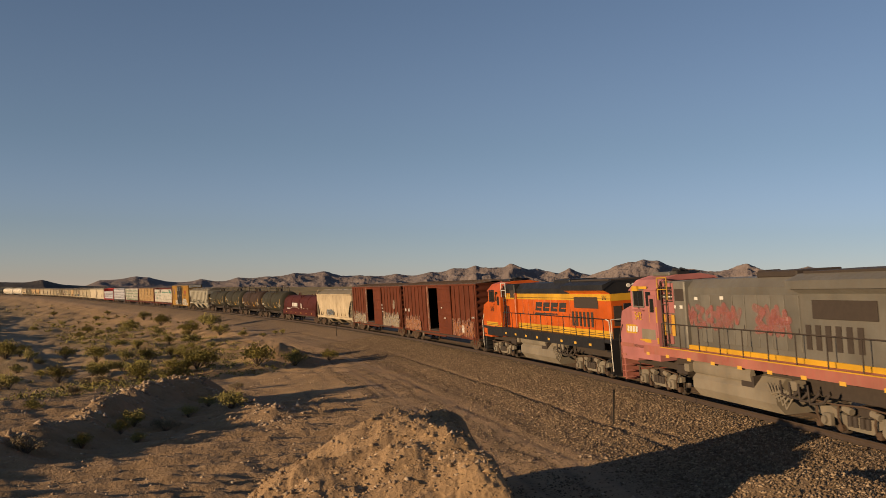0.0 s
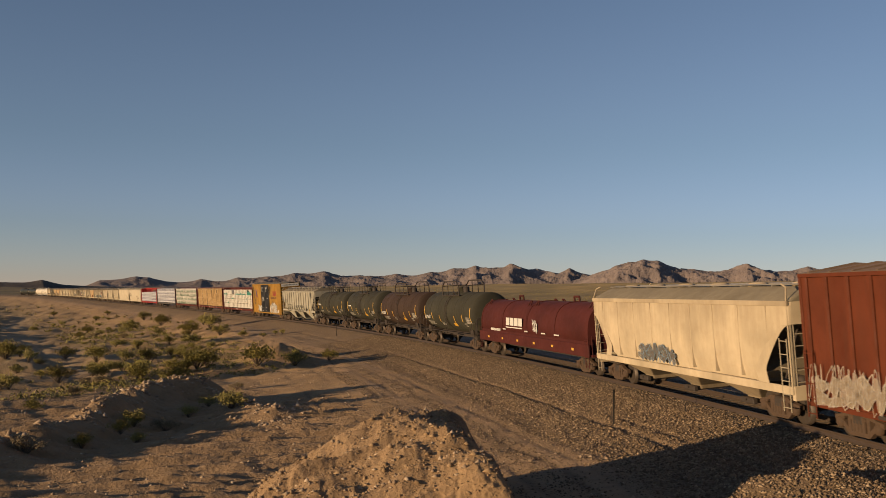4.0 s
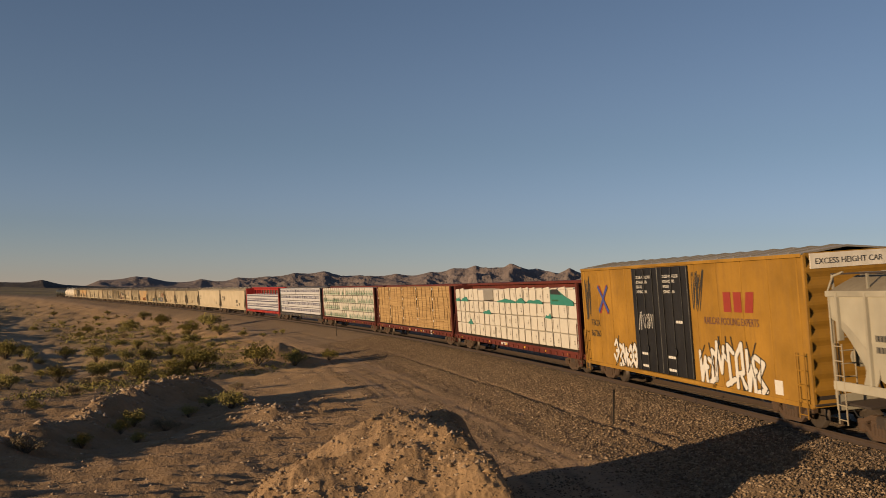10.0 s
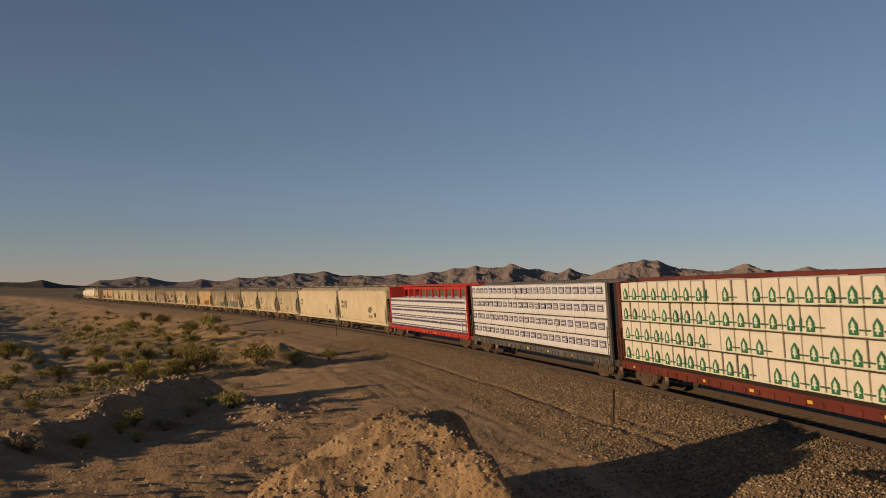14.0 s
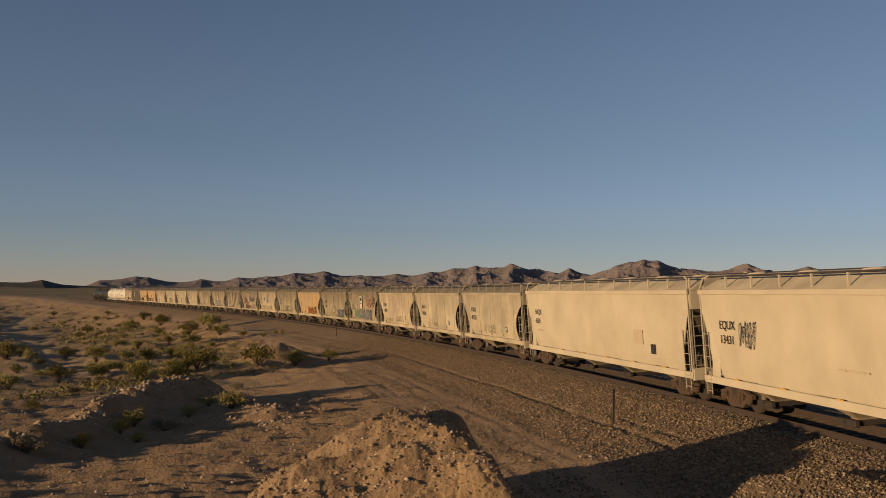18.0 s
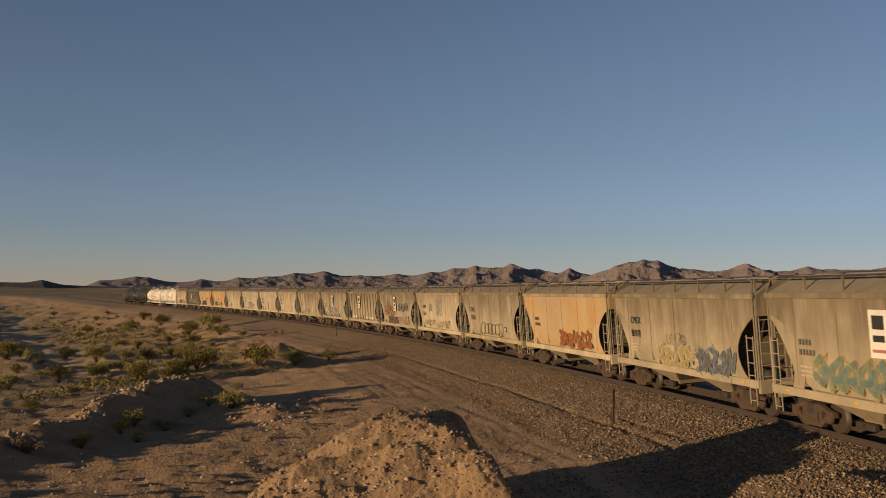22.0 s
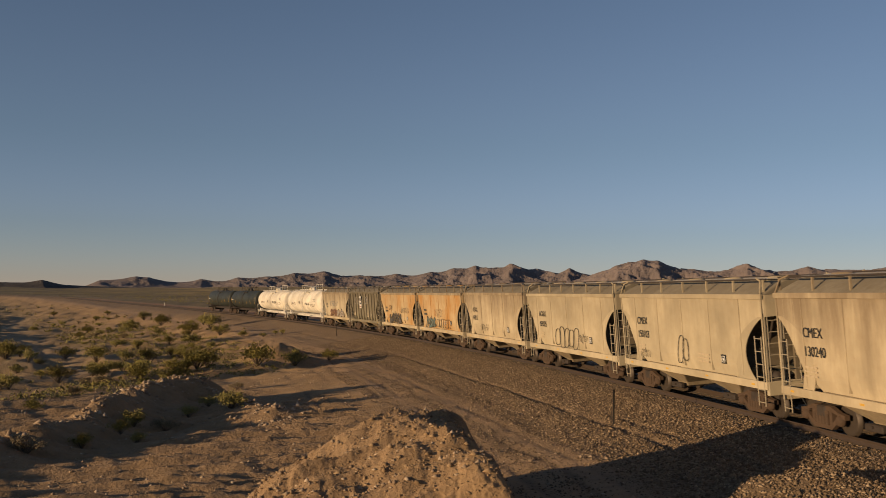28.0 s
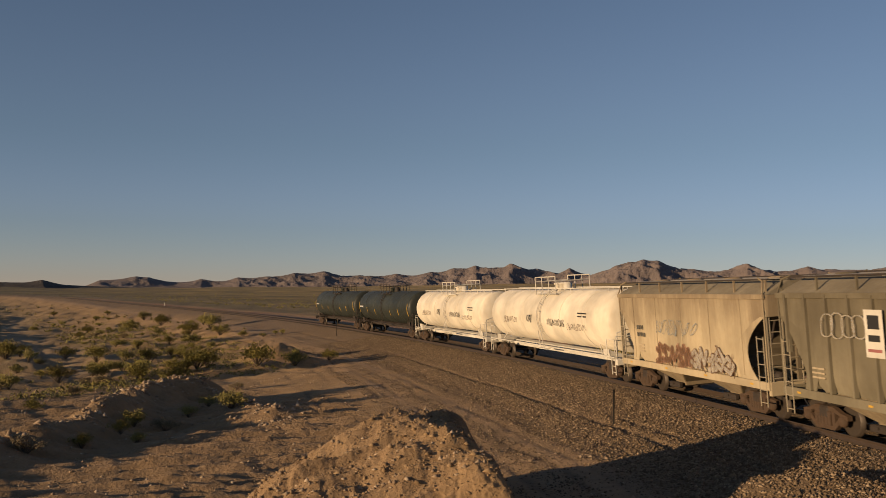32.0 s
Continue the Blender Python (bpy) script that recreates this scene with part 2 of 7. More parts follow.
TU = np.arange(-760.0, 1500.0, 1.0)
T0 = 760
TA = np.concatenate([[0], np.cumsum((bend(TU)[1:] + bend(TU)[:-1]) / 2)])
TA += 1.68353 - TA[T0]
TX = np.concatenate([[0], np.cumsum((np.cos(TA)[1:] + np.cos(TA)[:-1]) / 2)])
TY = np.concatenate([[0], np.cumsum((np.sin(TA)[1:] + np.sin(TA)[:-1]) / 2)])
TX += 15.31 - TX[T0]
TY += 7.695 - TY[T0]
CANT = 0.0858


def rail_point(u, side=0.0, up=0.0):
    """A point at u along the track, side metres towards the camera, up over the rails, with the cant."""
    x, y, a = np.interp(u, TU, TX), np.interp(u, TU, TY), np.interp(u, TU, TA)
    reach = side * math.cos(CANT) + up * math.sin(CANT)
    return Vector((x - math.sin(a) * reach, y + math.cos(a) * reach, up * math.cos(CANT) - side * math.sin(CANT)))


def track_offset(x, y):
    """Signed distance from the track's centre line (positive towards the camera) and place along it."""
    x, y = np.asarray(x, float).ravel(), np.asarray(y, float).ravel()
    cx, cy, ca, cu = TX[::6], TY[::6], TA[::6], TU[::6]
    best = np.empty(len(x), int)
    for s in range(0, len(x), 20000):
        d = (x[s:s + 20000, None] - cx) ** 2 + (y[s:s + 20000, None] - cy) ** 2
        best[s:s + 20000] = d.argmin(1)
    dx, dy = x - cx[best], y - cy[best]
    along = dx * np.cos(ca[best]) + dy * np.sin(ca[best])
    k = bend(cu[best])
    off = -dx * np.sin(ca[best]) + dy * np.cos(ca[best]) - 0.5 * k * np.clip(along, -6, 6) ** 2
    off = np.where(np.abs(along) > 12, np.sign(off) * np.hypot(dx, dy), off)
    return off, cu[best] + along


# ---- land ----
def hashed(i, j, seed):
    n = (i.astype(np.int64) * 374761393 + j.astype(np.int64) * 668265263 + seed * 1274126177) & 0x7FFFFFFF
    n = ((n ^ (n >> 13)) * 1103515245) & 0x7FFFFFFF
    return ((n ^ (n >> 16)) & 0xFFFF) / 65535.0


def grain(x, y, size, seed=0):
    x, y = x / size, y / size
    i, j = np.floor(x), np.floor(y)
    a, b = x - i, y - j
    a, b = a * a * (3 - 2 * a), b * b * (3 - 2 * b)
    h = lambda p, q: hashed(i + p, j + q, seed)
    return (h(0, 0) * (1 - a) + h(1, 0) * a) * (1 - b) + (h(0, 1) * (1 - a) + h(1, 1) * a) * b - 0.5


def layered(x, y, size, octaves=4, seed=0, fall=0.5):
    return sum(grain(x, y, size / 2 ** k, seed + k * 7) * fall ** k for k in range(octaves))


def soft(a, b, x):
    t = np.clip((x - a) / (b - a), 0, 1)
    return t * t * (3 - 2 * t)


def ridge(x, y, pts, width):
    """Closeness to a bent line, 1 on it."""
    d = np.full(x.shape, 1e9)
    for (ax, ay), (bx, by) in zip(pts, pts[1:]):
        t = np.clip(((x - ax) * (bx - ax) + (y - ay) * (by - ay)) / ((bx - ax) ** 2 + (by - ay) ** 2), 0, 1)
        d = np.minimum(d, np.hypot(x - ax - t * (bx - ax), y - ay - t * (by - ay)))
    return np.exp(-(d / width) ** 2)


BERM = ((-26.0, 19.0), (-20.5, 25.5), (-15.6, 31.0), (-14.2, 36.5), (-14.2, 42.2), (-13.5, 46.2), (-12.0, 47.4), (-9.8, 45.6), (-8.2, 42.5))
SIDE_ROAD = ((-25.0, 64.5), (-35.5, 87.0), (-47.0, 109.0), (-83.0, 183.0), (-97.0, 211.0), (-120.0, 266.0), (-190.0, 380.0))


SIDE_BANK = ((-31.0, 70.0), (-34.5, 77.5), (-42.5, 92.5), (-53.0, 109.0), (-90.0, 184.0), (-104.0, 212.0))


def land(x, y):
    """Height of the ground, and the masks of its surfaces."""
    x, y = np.asarray(x, float).ravel(), np.asarray(y, float).ravel()
    off, u = track_offset(x, y)
    r = np.hypot(x, y)
    side = np.sign(off)
    a = np.abs(off)
    fall = -1.06 - 0.062 * np.clip(off - 6.4, 0, 10) - 0.018 * np.clip(off - 15.6, 0, 14)
    base = np.where(side > 0, fall - 2.6 * soft(6, 34, off) * soft(40, 190, u), -1.0)
    bed = -0.2 - off * math.sin(CANT) * (a < 2.2) - np.where(a < 2.2, 0, np.sign(off) * 2.2 * math.sin(CANT))
    slope = bed - np.maximum(a - 2.1, 0) * np.where(side > 0, 0.10 + 0.05 * soft(20, 32, u), 0.45)
    z = np.maximum(base, slope)
    z = np.where(a < 2.1, bed, z)
    rough = soft(4.5, 9, a)
    far = soft(60, 200, r)
    calm = 0.09 + 0.25 * np.maximum(soft(16, 24, off), soft(75, 110, u))
    z += rough * (layered(x, y, 9, 5, 3) * (calm + 0.5 * soft(14, 30, off) * soft(50, 80, y)) + layered(x, y, 60, 3, 40) * 0.9 * far * (side > 0))
    slope_zone = soft(8, 12, off) * (1 - soft(45, 60, off)) * soft(50, 75, u)
    z -= slope_zone * 1.1 * np.clip(0.17 - np.abs(layered(u - 0.5 * off, off * 0.22, 6.0, 4, 24)), 0, 1) * 2.4
    z += slope_zone * layered(x, y, 2.6, 4, 29) * 0.45 + slope_zone * layered(x, y, 0.8, 2, 28) * 0.12 * (1 - soft(120, 200, r))
    z += (a > 2.3) * layered(x, y, 0.9, 3, 11) * np.where(off < 6, 0.025, np.where(off < 17, 0.045, 0.09)) * (1 - far)
    # low bank at the foot of the ballast and wheel ruts along the service road
    z -= (0.02 * np.exp(-((off - 8.2) / 0.35) ** 2) + 0.02 * np.exp(-((off - 10.1) / 0.35) ** 2)) * (0.6 + layered(x, y, 4, 2, 71))
    lip = off - 5.15 - 0.3 * grain(x, y, 9, 61) - 0.16 * grain(x, y, 1.5, 62)
    lip2 = off - 4.35 - 0.25 * grain(x, y, 8, 64) - 0.14 * grain(x, y, 1.3, 65)
    notch = 0.10 * np.exp(-(lip / 0.16) ** 2) * soft(20, 23, u) + 0.07 * np.exp(-(lip2 / 0.14) ** 2) * soft(14, 20, u) * (1 - soft(27, 30, u))
    z -= notch * (1 - soft(90, 130, u)) * np.clip(1.0 + 1.6 * grain(x, y, 1.1, 63), 0.1, 1.8)
    ruts = soft(11, 15, off) * (1 - soft(29, 33, off)) * (1 - soft(45, 55, y))
    z += ruts * (layered(x * 0.35 + y * 0.1, y * 2.4 - x * 1.0, 0.9, 4, 77) * 0.36)
    # berm with its hooked end
    z += np.maximum(ridge(x, y, BERM[:7], 1.2), 0.38 * ridge(x, y, BERM[6:], 1.0)) * (0.55 + 0.38 * soft(31, 42, y)) * (1.0 + 0.5 * layered(x, y, 1.6, 3, 21))
    z -= 0.35 * ridge(x, y, ((-12.0, 29.0), (-10.5, 38.0)), 3.0)
    z += 0.25 * np.exp(-((x + 7.2) ** 2 + (y - 41.0) ** 2) / 1.6) * (1 + layered(x, y, 0.8, 2, 5))
    # far mound by the track and the eroded edge before it
    z += 1.35 * np.exp(-(((x + 13.3) / 2.0) ** 2 + ((y - 74.5) / 1.7) ** 2) ** 0.8) * (1 + 0.6 * layered(x, y, 2, 3, 9))
    z += 0.55 * np.exp(-(((x + 9.8) / 1.1) ** 2 + ((y - 70.5) / 1.2) ** 2))
    z += 0.42 * ridge(x, y, ((-21, 62), (-13.5, 66), (-10.5, 70)), 1.3) * (1 + layered(x, y, 2.5, 3, 31))
    # low bump on the shoulder
    z += 0.30 * np.exp(-(((x - 8.9) / 1.7) ** 2 + ((y - 21.9) / 1.0) ** 2))
    past = (x - 7.9) * 0.69 + (y - 23.3) * 0.72 + 0.25 * grain(x, y, 1.4, 59)
    z += 0.11 * soft(0.15, -0.1, past) * soft(-2.6, -1.4, past) * soft(6.8, 7.6, x) * (y < 26)
    # the plain climbs towards the mountains
    az = np.arctan2(x, y)
    climb = 0.004 + 0.019 * soft(-0.45, 0.45, az)
    z += np.maximum(r - 420, 0) * climb * (side < 0) * soft(420, 900, r)
    z += np.maximum(r - 500, 0) * 0.003 * (side > 0)
    z += layered(x, y, 300, 4, 60) * 7 * soft(500, 1400, r)
    road = np.clip(np.exp(-((off - 9.3) / 2.6) ** 4) * (0.65 + 0.7 * layered(x, y, 5, 3, 8)), 0, 1)
    trail = ridge(x, y, SIDE_ROAD, 3.0) ** 0.7 * np.clip(0.8 + 0.5 * layered(x, y, 6, 2, 88), 0, 1)
    z += 0.3 * ridge(x, y, SIDE_BANK, 2.0) * (1 + 0.8 * layered(x, y, 5, 3, 44))
    z -= 0.25 * ridge(x, y, SIDE_ROAD, 2.6)
    rut = sum(np.exp(-((off - o - 0.5 * grain(x, y, 9, 80 + k) - 0.12 * grain(x, y, 1.2, 90 + k)) / w) ** 2) * np.clip(0.45 + 1.6 * grain(x, y, 5, 70 + k), 0, 1)
              for k, (o, w) in enumerate(((6.6, 0.12), (7.5, 0.16), (8.3, 0.13), (9.2, 0.1), (10.1, 0.16), (11.2, 0.12), (12.6, 0.14), (14.5, 0.1))))
    rut = np.clip(rut, 0, 0.5) * soft(14, 17, u) * (1 - soft(90, 140, u))
    z = z - rut * 0.035
    road = np.maximum(road, 0.6 * ruts)
    gravel = np.clip(1 - soft(4.6, 11.5, a + 2.6 * layered(x, y, 3, 3, 13)), 0, 1)
    gravel = gravel * (1 - 0.75 * np.exp(-((off - 8.5 - 0.3 * grain(x, y, 8, 57)) / 0.55) ** 2) - 0.7 * np.exp(-((off - 10.4 - 0.3 * grain(x, y, 8, 58)) / 0.5) ** 2))
    gravel = np.where(side < 0, 1 - soft(2.5, 3.6, a), gravel)
    graded = ((off < -2.5) * (1 - soft(14, 24, -off + 8 * layered(x, y, 12, 2, 35)))).astype(float)
    scrub = soft(16, 26, -off) + soft(120, 260, r) * (side > 0) * soft(30, 60, off)
    scrub = np.maximum(scrub, (0.2 * soft(55, 90, r) * soft(13, 21, off) + 0.45 * soft(25, 33, off)) * (1 - ridge(x, y, SIDE_ROAD, 3)))
    plain_far = np.clip(soft(60, 130, -off) + soft(190, 330, r) * (side > 0) * soft(22, 45, off) * (1 - 0.6 * trail), 0, 1) * np.clip(0.85 + 0.5 * layered(x, y, 40, 3, 93), 0, 1)
    return z, dict(trail=trail, plain=plain_far, rut=rut, road=road, gravel=gravel, graded=graded, scrub=np.clip(scrub, 0, 1))


def land_base(x, y):
    off, u = track_offset(x, y)
    return -1.06 - 0.062 * np.clip(off - 6.4, 0, 10)


def mound_height(x, y):
    """The dug heap of clods before the camera, over the ground; steep on the side towards the track."""
    wob = 0.16 * layered(x, y, 1.3, 3, 17)
    q = -0.57 * x + 0.82 * y
    left = 0.012 * -x + 0.205 * np.maximum(-1.6 - x, 0) + 0.16 * np.maximum(-2.9 - x, 0) * soft(22.5, 20.5, y)
    edge = x - 0.95 + 1.28 * soft(17.8, 22.6, y)
    wide = 0.72 + 0.92 * soft(18.0, 22.8, y)
    right = np.where(edge > 0, (np.abs(edge) / wide) ** 2.4, -1.0)
    t = np.maximum(23.4 + 0.4 * np.clip(x, -4, 0) - y, 0)
    near = (0.06 * t + 0.2 * np.maximum(t - 2.6, 0) + 0.22 * np.maximum(20.2 - y, 0) + 0.12 * np.clip(0.1 - x, 0, 1.7) * soft(0, 1.0, t)) / 2.42 + 0.3 * np.maximum(18.4 - y, 0)
    back = q - 18.94 - 0.28 * np.maximum(-1.8 - x, 0)
    far = np.where(back < 0.34, back / 0.46, 0.74 + (back - 0.34) / 5.0) + 0.35 * np.maximum(back - 1.3, 0)
    near = near + 0.11 * np.clip(-edge, 0, 2.2) * (1 - soft(20.0, 22.4, y))
    faces = np.stack([left, right, near, far]) + wob * np.array([0.35, 0.8, 0.5, 0.6])[:, None]
    d = np.log(np.exp(np.clip(faces, -3, 3) * 9).sum(0)) / 9 - 0.08
    base = land_base(x, y)
    h = (0.97 - base) * np.clip(1 - d, 0, 1.06) + (0.26 * np.exp(-((x + 1.0) / 0.9) ** 2 - ((y - 22.2) / 0.8) ** 2) + 0.24 * np.exp(-((x - 0.1) / 0.5) ** 2 - ((y - 20.9) / 0.7) ** 2)) * (d < 0.5)
    d = np.clip(d, 0, 2)
    gully = np.abs(layered(x * 1.6, y * 0.6, 1.5, 3, 33))
    lumps = layered(x, y, 0.5, 5, 91, 0.62) * 0.125 + 0.11 * layered(x, y, 1.5, 3, 37) * soft(0.03, 0.3, d) - 0.12 * np.exp(-(gully / 0.06) ** 2) * soft(0.15, 0.6, d)
    return np.where(d < 1.0, np.maximum(np.maximum(h, 0) * (1 + 0.16 * layered(x, y, 1.7, 2, 55)) + lumps * soft(0, 0.5, h), 0), 0)


def full_height(x, y):
    return land(x, y)[0] + mound_height(np.asarray(x, float).ravel(), np.asarray(y, float).ravel())


def sheet(name, xs, ys, zs, nu, nv, material, masks=None, closed=False):
    me = bpy.data.meshes.new(name)
    n = nu * nv
    me.vertices.add(n)
    me.vertices.foreach_set("co", np.stack([xs, ys, zs], 1).ravel())
    i, j = np.meshgrid(np.arange(nu - 1), np.arange(nv - 1) if not closed else np.arange(nv), indexing="ij")
    i, j = i.ravel(), j.ravel()
    k = (j + 1) % nv
    q = np.stack([i * nv + j, (i + 1) * nv + j, (i + 1) * nv + k, i * nv + k], 1)
    me.loops.add(q.size)
    me.loops.foreach_set("vertex_index", q.ravel())
    me.polygons.add(len(q))
    me.polygons.foreach_set("loop_start", np.arange(len(q)) * 4)
    me.polygons.foreach_set("use_smooth", np.ones(len(q), bool))
    me.update(calc_edges=True)
    for key, val in (masks or {}).items():
        me.attributes.new(key, "FLOAT", "POINT").data.foreach_set("value", val.astype(np.float32))
    me.materials.append(material)
    return new(name, me)


def build_ground():
    az = np.concatenate([np.radians(np.arange(-29, 29.01, 0.115)), np.radians(np.arange(32, 330.1, 3.0))])
    rad = np.concatenate([np.geomspace(0.02, 13.5, 40), np.geomspace(13.7, 60, 430), np.geomspace(60.6, 420, 230), np.geomspace(424, 4900, 130)])
    rr, aa = np.meshgrid(rad, az, indexing="ij")
    x, y = (rr * np.sin(aa)).ravel(), (rr * np.cos(aa)).ravel()
    x[:len(az)], y[:len(az)] = 0.031, -0.017
    z, masks = land(x, y)
    z = z + mound_height(x, y)
    g = sheet("ground", x, y, z, len(rad), len(az), M_GROUND, masks, closed=True)
    # faces look up
    bm = bmesh.new()
    bm.from_mesh(g.data)
    bmesh.ops.recalc_face_normals(bm, faces=bm.faces)
    if sum(f.normal.z for f in bm.faces) < 0:
        bmesh.ops.reverse_faces(bm, faces=bm.faces)
    bm.to_mesh(g.data)
    bm.free()
    tagged(g, "dry sandy desert ground with gravel, wheel ruts and a dug heap", "ground", kind="structure")


build_ground()


# ---- mountains ----
def hill_mat(name, a, b_, c_):
    m, nt, b = shader(name)
    geo = nt.nodes.new("ShaderNodeNewGeometry")
    n1 = noise_tex(nt, geo.outputs["Position"], 0.006, 7, 0.65)
    n2 = noise_tex(nt, geo.outputs["Position"], 0.03, 6, 0.7)
    c = ramp(nt, n1, [(0.35, a), (0.5, b_), (0.68, c_)])
    c = mixed(nt, ramp(nt, n2, [(0.45, (0, 0, 0)), (0.7, (0.5, 0.5, 0.5))]), c, a)
    nt.links.new(c, b.inputs["Base Color"])
    b.inputs["Roughness"].default_value = 1.0
    bump(nt, b, n2, 0.8, 12.0)
    return m


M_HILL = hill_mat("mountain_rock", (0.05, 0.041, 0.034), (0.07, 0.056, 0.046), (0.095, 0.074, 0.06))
# far rock kept paler and flatter in colour to stand for distance haze
M_HILL_HAZY = hill_mat("hazed_mountain_rock", (0.14, 0.114, 0.107), (0.183, 0.145, 0.133), (0.228, 0.181, 0.161))


def mountain_range(label, dist, depth, peaks, seed, material, sag=0.16, foot=0.35):
    """A range from peaks of (bearing in degrees, height in thousandths of its distance); saddles sag between them."""
    b0, b1 = peaks[0][0], peaks[-1][0]
    nb, nd = int((b1 - b0) * 26), 64
    bear = np.linspace(b0, b1, nb)
    pb, ph = np.array([q[0] for q in peaks]), np.array([q[1] for q in peaks])
    crest = np.interp(bear, pb, ph)
    k = np.clip(np.searchsorted(pb, bear) - 1, 0, len(pb) - 2)
    t = (bear - pb[k]) / (pb[k + 1] - pb[k])
    crest = crest * (1 - sag * np.sin(np.pi * t) * np.clip((pb[k + 1] - pb[k]) / 2.0, 0.2, 1))
    kern = np.exp(-np.linspace(-2, 2, 13) ** 2)
    crest = np.convolve(np.pad(crest, 6, mode='edge'), kern / kern.sum(), 'valid')
    d = np.linspace(-1, 0.5, nd)
    dd, bb = np.meshgrid(d, np.radians(bear), indexing="ij")
    cc = np.meshgrid(d, crest, indexing="ij")[1]
    rr = dist + dd * depth
    x, y = (rr * np.sin(bb)).ravel(), (rr * np.cos(bb)).ravel()
    s = dist / 4000.0
    warp = layered(x, y, 300 * s, 3, seed + 3) * 160 * s
    folds = (1 - 2.4 * np.abs(layered(x + warp, y - warp, 560 * s, 5, seed, 0.5)))
    spurs = (1 - 2.4 * np.abs(layered(x + 0.5 * warp, y, 185 * s, 6, seed + 5, 0.58)))
    slope = np.clip(1 - np.abs(dd.ravel()), 0, 1)
    slope = slope * slope * (3 - 2 * slope)
    top = cc.ravel() * dist / 1000.0
    shape = slope * (0.83 + 0.08 * folds + 0.07 * spurs) + 0.72 * slope * (1 - slope) * (0.45 * (folds - 0.4) + 0.8 * (spurs - 0.4))
    z = EYE_Z + top * shape - 12 * (1 - slope)
    whole = thing("mountain_range", label, "mountain", "mountains round the plain")
    # one mass from saddle to saddle
    low = [0] + [int(np.searchsorted(bear, pb[k])) for k in range(2, len(pb) - 2) if ph[k] < ph[k - 1] and ph[k] < ph[k + 1]] + [nb - 1]
    x, y, z = (q.reshape(nd, nb) for q in (x, y, z))
    for a, b in zip(low, low[1:]):
        c = slice(a, b + 1)
        ob = sheet("mountain", x[:, c].ravel(), y[:, c].ravel(), z[:, c].ravel(), nd, b + 1 - a, material)
        bm = bmesh.new()
        bm.from_mesh(ob.data)
        bmesh.ops.recalc_face_normals(bm, faces=bm.faces)
        if sum(f.normal.z for f in bm.faces) < 0:
            bmesh.ops.reverse_faces(bm, faces=bm.faces)
        bm.to_mesh(ob.data)
        bm.free()
        ob.parent = whole
    return whole


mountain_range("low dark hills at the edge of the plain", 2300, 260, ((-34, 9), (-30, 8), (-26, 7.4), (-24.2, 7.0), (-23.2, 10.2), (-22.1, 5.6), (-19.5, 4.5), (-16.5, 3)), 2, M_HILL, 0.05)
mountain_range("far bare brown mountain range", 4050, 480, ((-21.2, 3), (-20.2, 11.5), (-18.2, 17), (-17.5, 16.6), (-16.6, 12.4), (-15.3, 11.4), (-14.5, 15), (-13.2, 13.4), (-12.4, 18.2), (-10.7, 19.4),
               (-9.0, 23.6), (-7.2, 27), (-5, 23.4), (-2.9, 25), (-0.8, 27.5), (0.6, 31.5), (2, 37), (3, 33.5), (4.2, 37), (5.8, 33.5), (6.8, 31), (7.75, 36), (9, 28), (10, 20)), 5, M_HILL_HAZY, 0.1)
mountain_range("bare pinkish mountain with a broad rocky summit", 3900, 520, ((7.5, 18), (9.4, 28.5), (10.6, 40), (11.3, 42), (12.1, 45), (13.0, 44), (13.9, 37.5), (15.1, 34), (16.9, 33), (17.6, 39), (18.1, 42.5), (19, 37.5), (20.4, 35), (21.4, 38), (22.9, 34.5), (25.5, 37), (30, 36), (36, 34)), 11, M_HILL_HAZY, 0.06)

# ---- train materials ----
M_STEEL = plain("dark_running_gear", (0.055, 0.042, 0.034), 0.75, 0.3, 0.35)
M_RUSTY = plain("rusty_running_gear", (0.078, 0.047, 0.028), 0.85, 0.1, 0.4)
M_WHEEL = plain("worn_wheel_steel", (0.09, 0.07, 0.055), 0.55, 0.5, 0.3)
M_BLACK = paint("black_paint", (0.016, 0.016, 0.018), 0.5, wear=0.05, dust=0.08, streak=0.1, dirt=(0.06, 0.05, 0.04))
M_WHITE = paint("white_paint", (0.72, 0.675, 0.59), 0.5, wear=0.12, dust=0.2, streak=0.2)
M_YELLOW = plain("yellow_reflector", (0.58, 0.34, 0.05), 0.45, 0, 0.1)
M_MARK = plain("white_lettering", (0.6, 0.58, 0.54), 0.6, 0, 0.15)
M_INK = plain("black_lettering", (0.03, 0.028, 0.026), 0.6, 0, 0.2)
M_GLASS = plain("dark_cab_glass", (0.012, 0.014, 0.016), 0.08, 0, 0.1)
M_CREAM = paint("cream_hopper_paint", (0.475, 0.405, 0.29), 0.6, fade=0.97, wear=0.03, dust=0.1, streak=0.06, dirt=(0.42, 0.32, 0.2), soot=0.06)
M_GREYHOP = paint("grey_hopper_paint", (0.48, 0.405, 0.275), 0.6, wear=0.12, dust=0.4, streak=0.35, dirt=(0.32, 0.25, 0.16), soot=0.4)
# roof paints: dust, plus the dimness of grazing sun put into the colour
M_HOPROOF = paint("dusty_dimmed_roof_paint", (0.27, 0.235, 0.17), 0.8, wear=0.1, dust=0.6, streak=0.4, dirt=(0.16, 0.13, 0.09), soot=0.5)
M_CREAMROOF = paint("pale_dusty_dimmed_roof_paint", (0.42, 0.355, 0.25), 0.7, wear=0.03, dust=0.3, streak=0.2, dirt=(0.3, 0.24, 0.16))
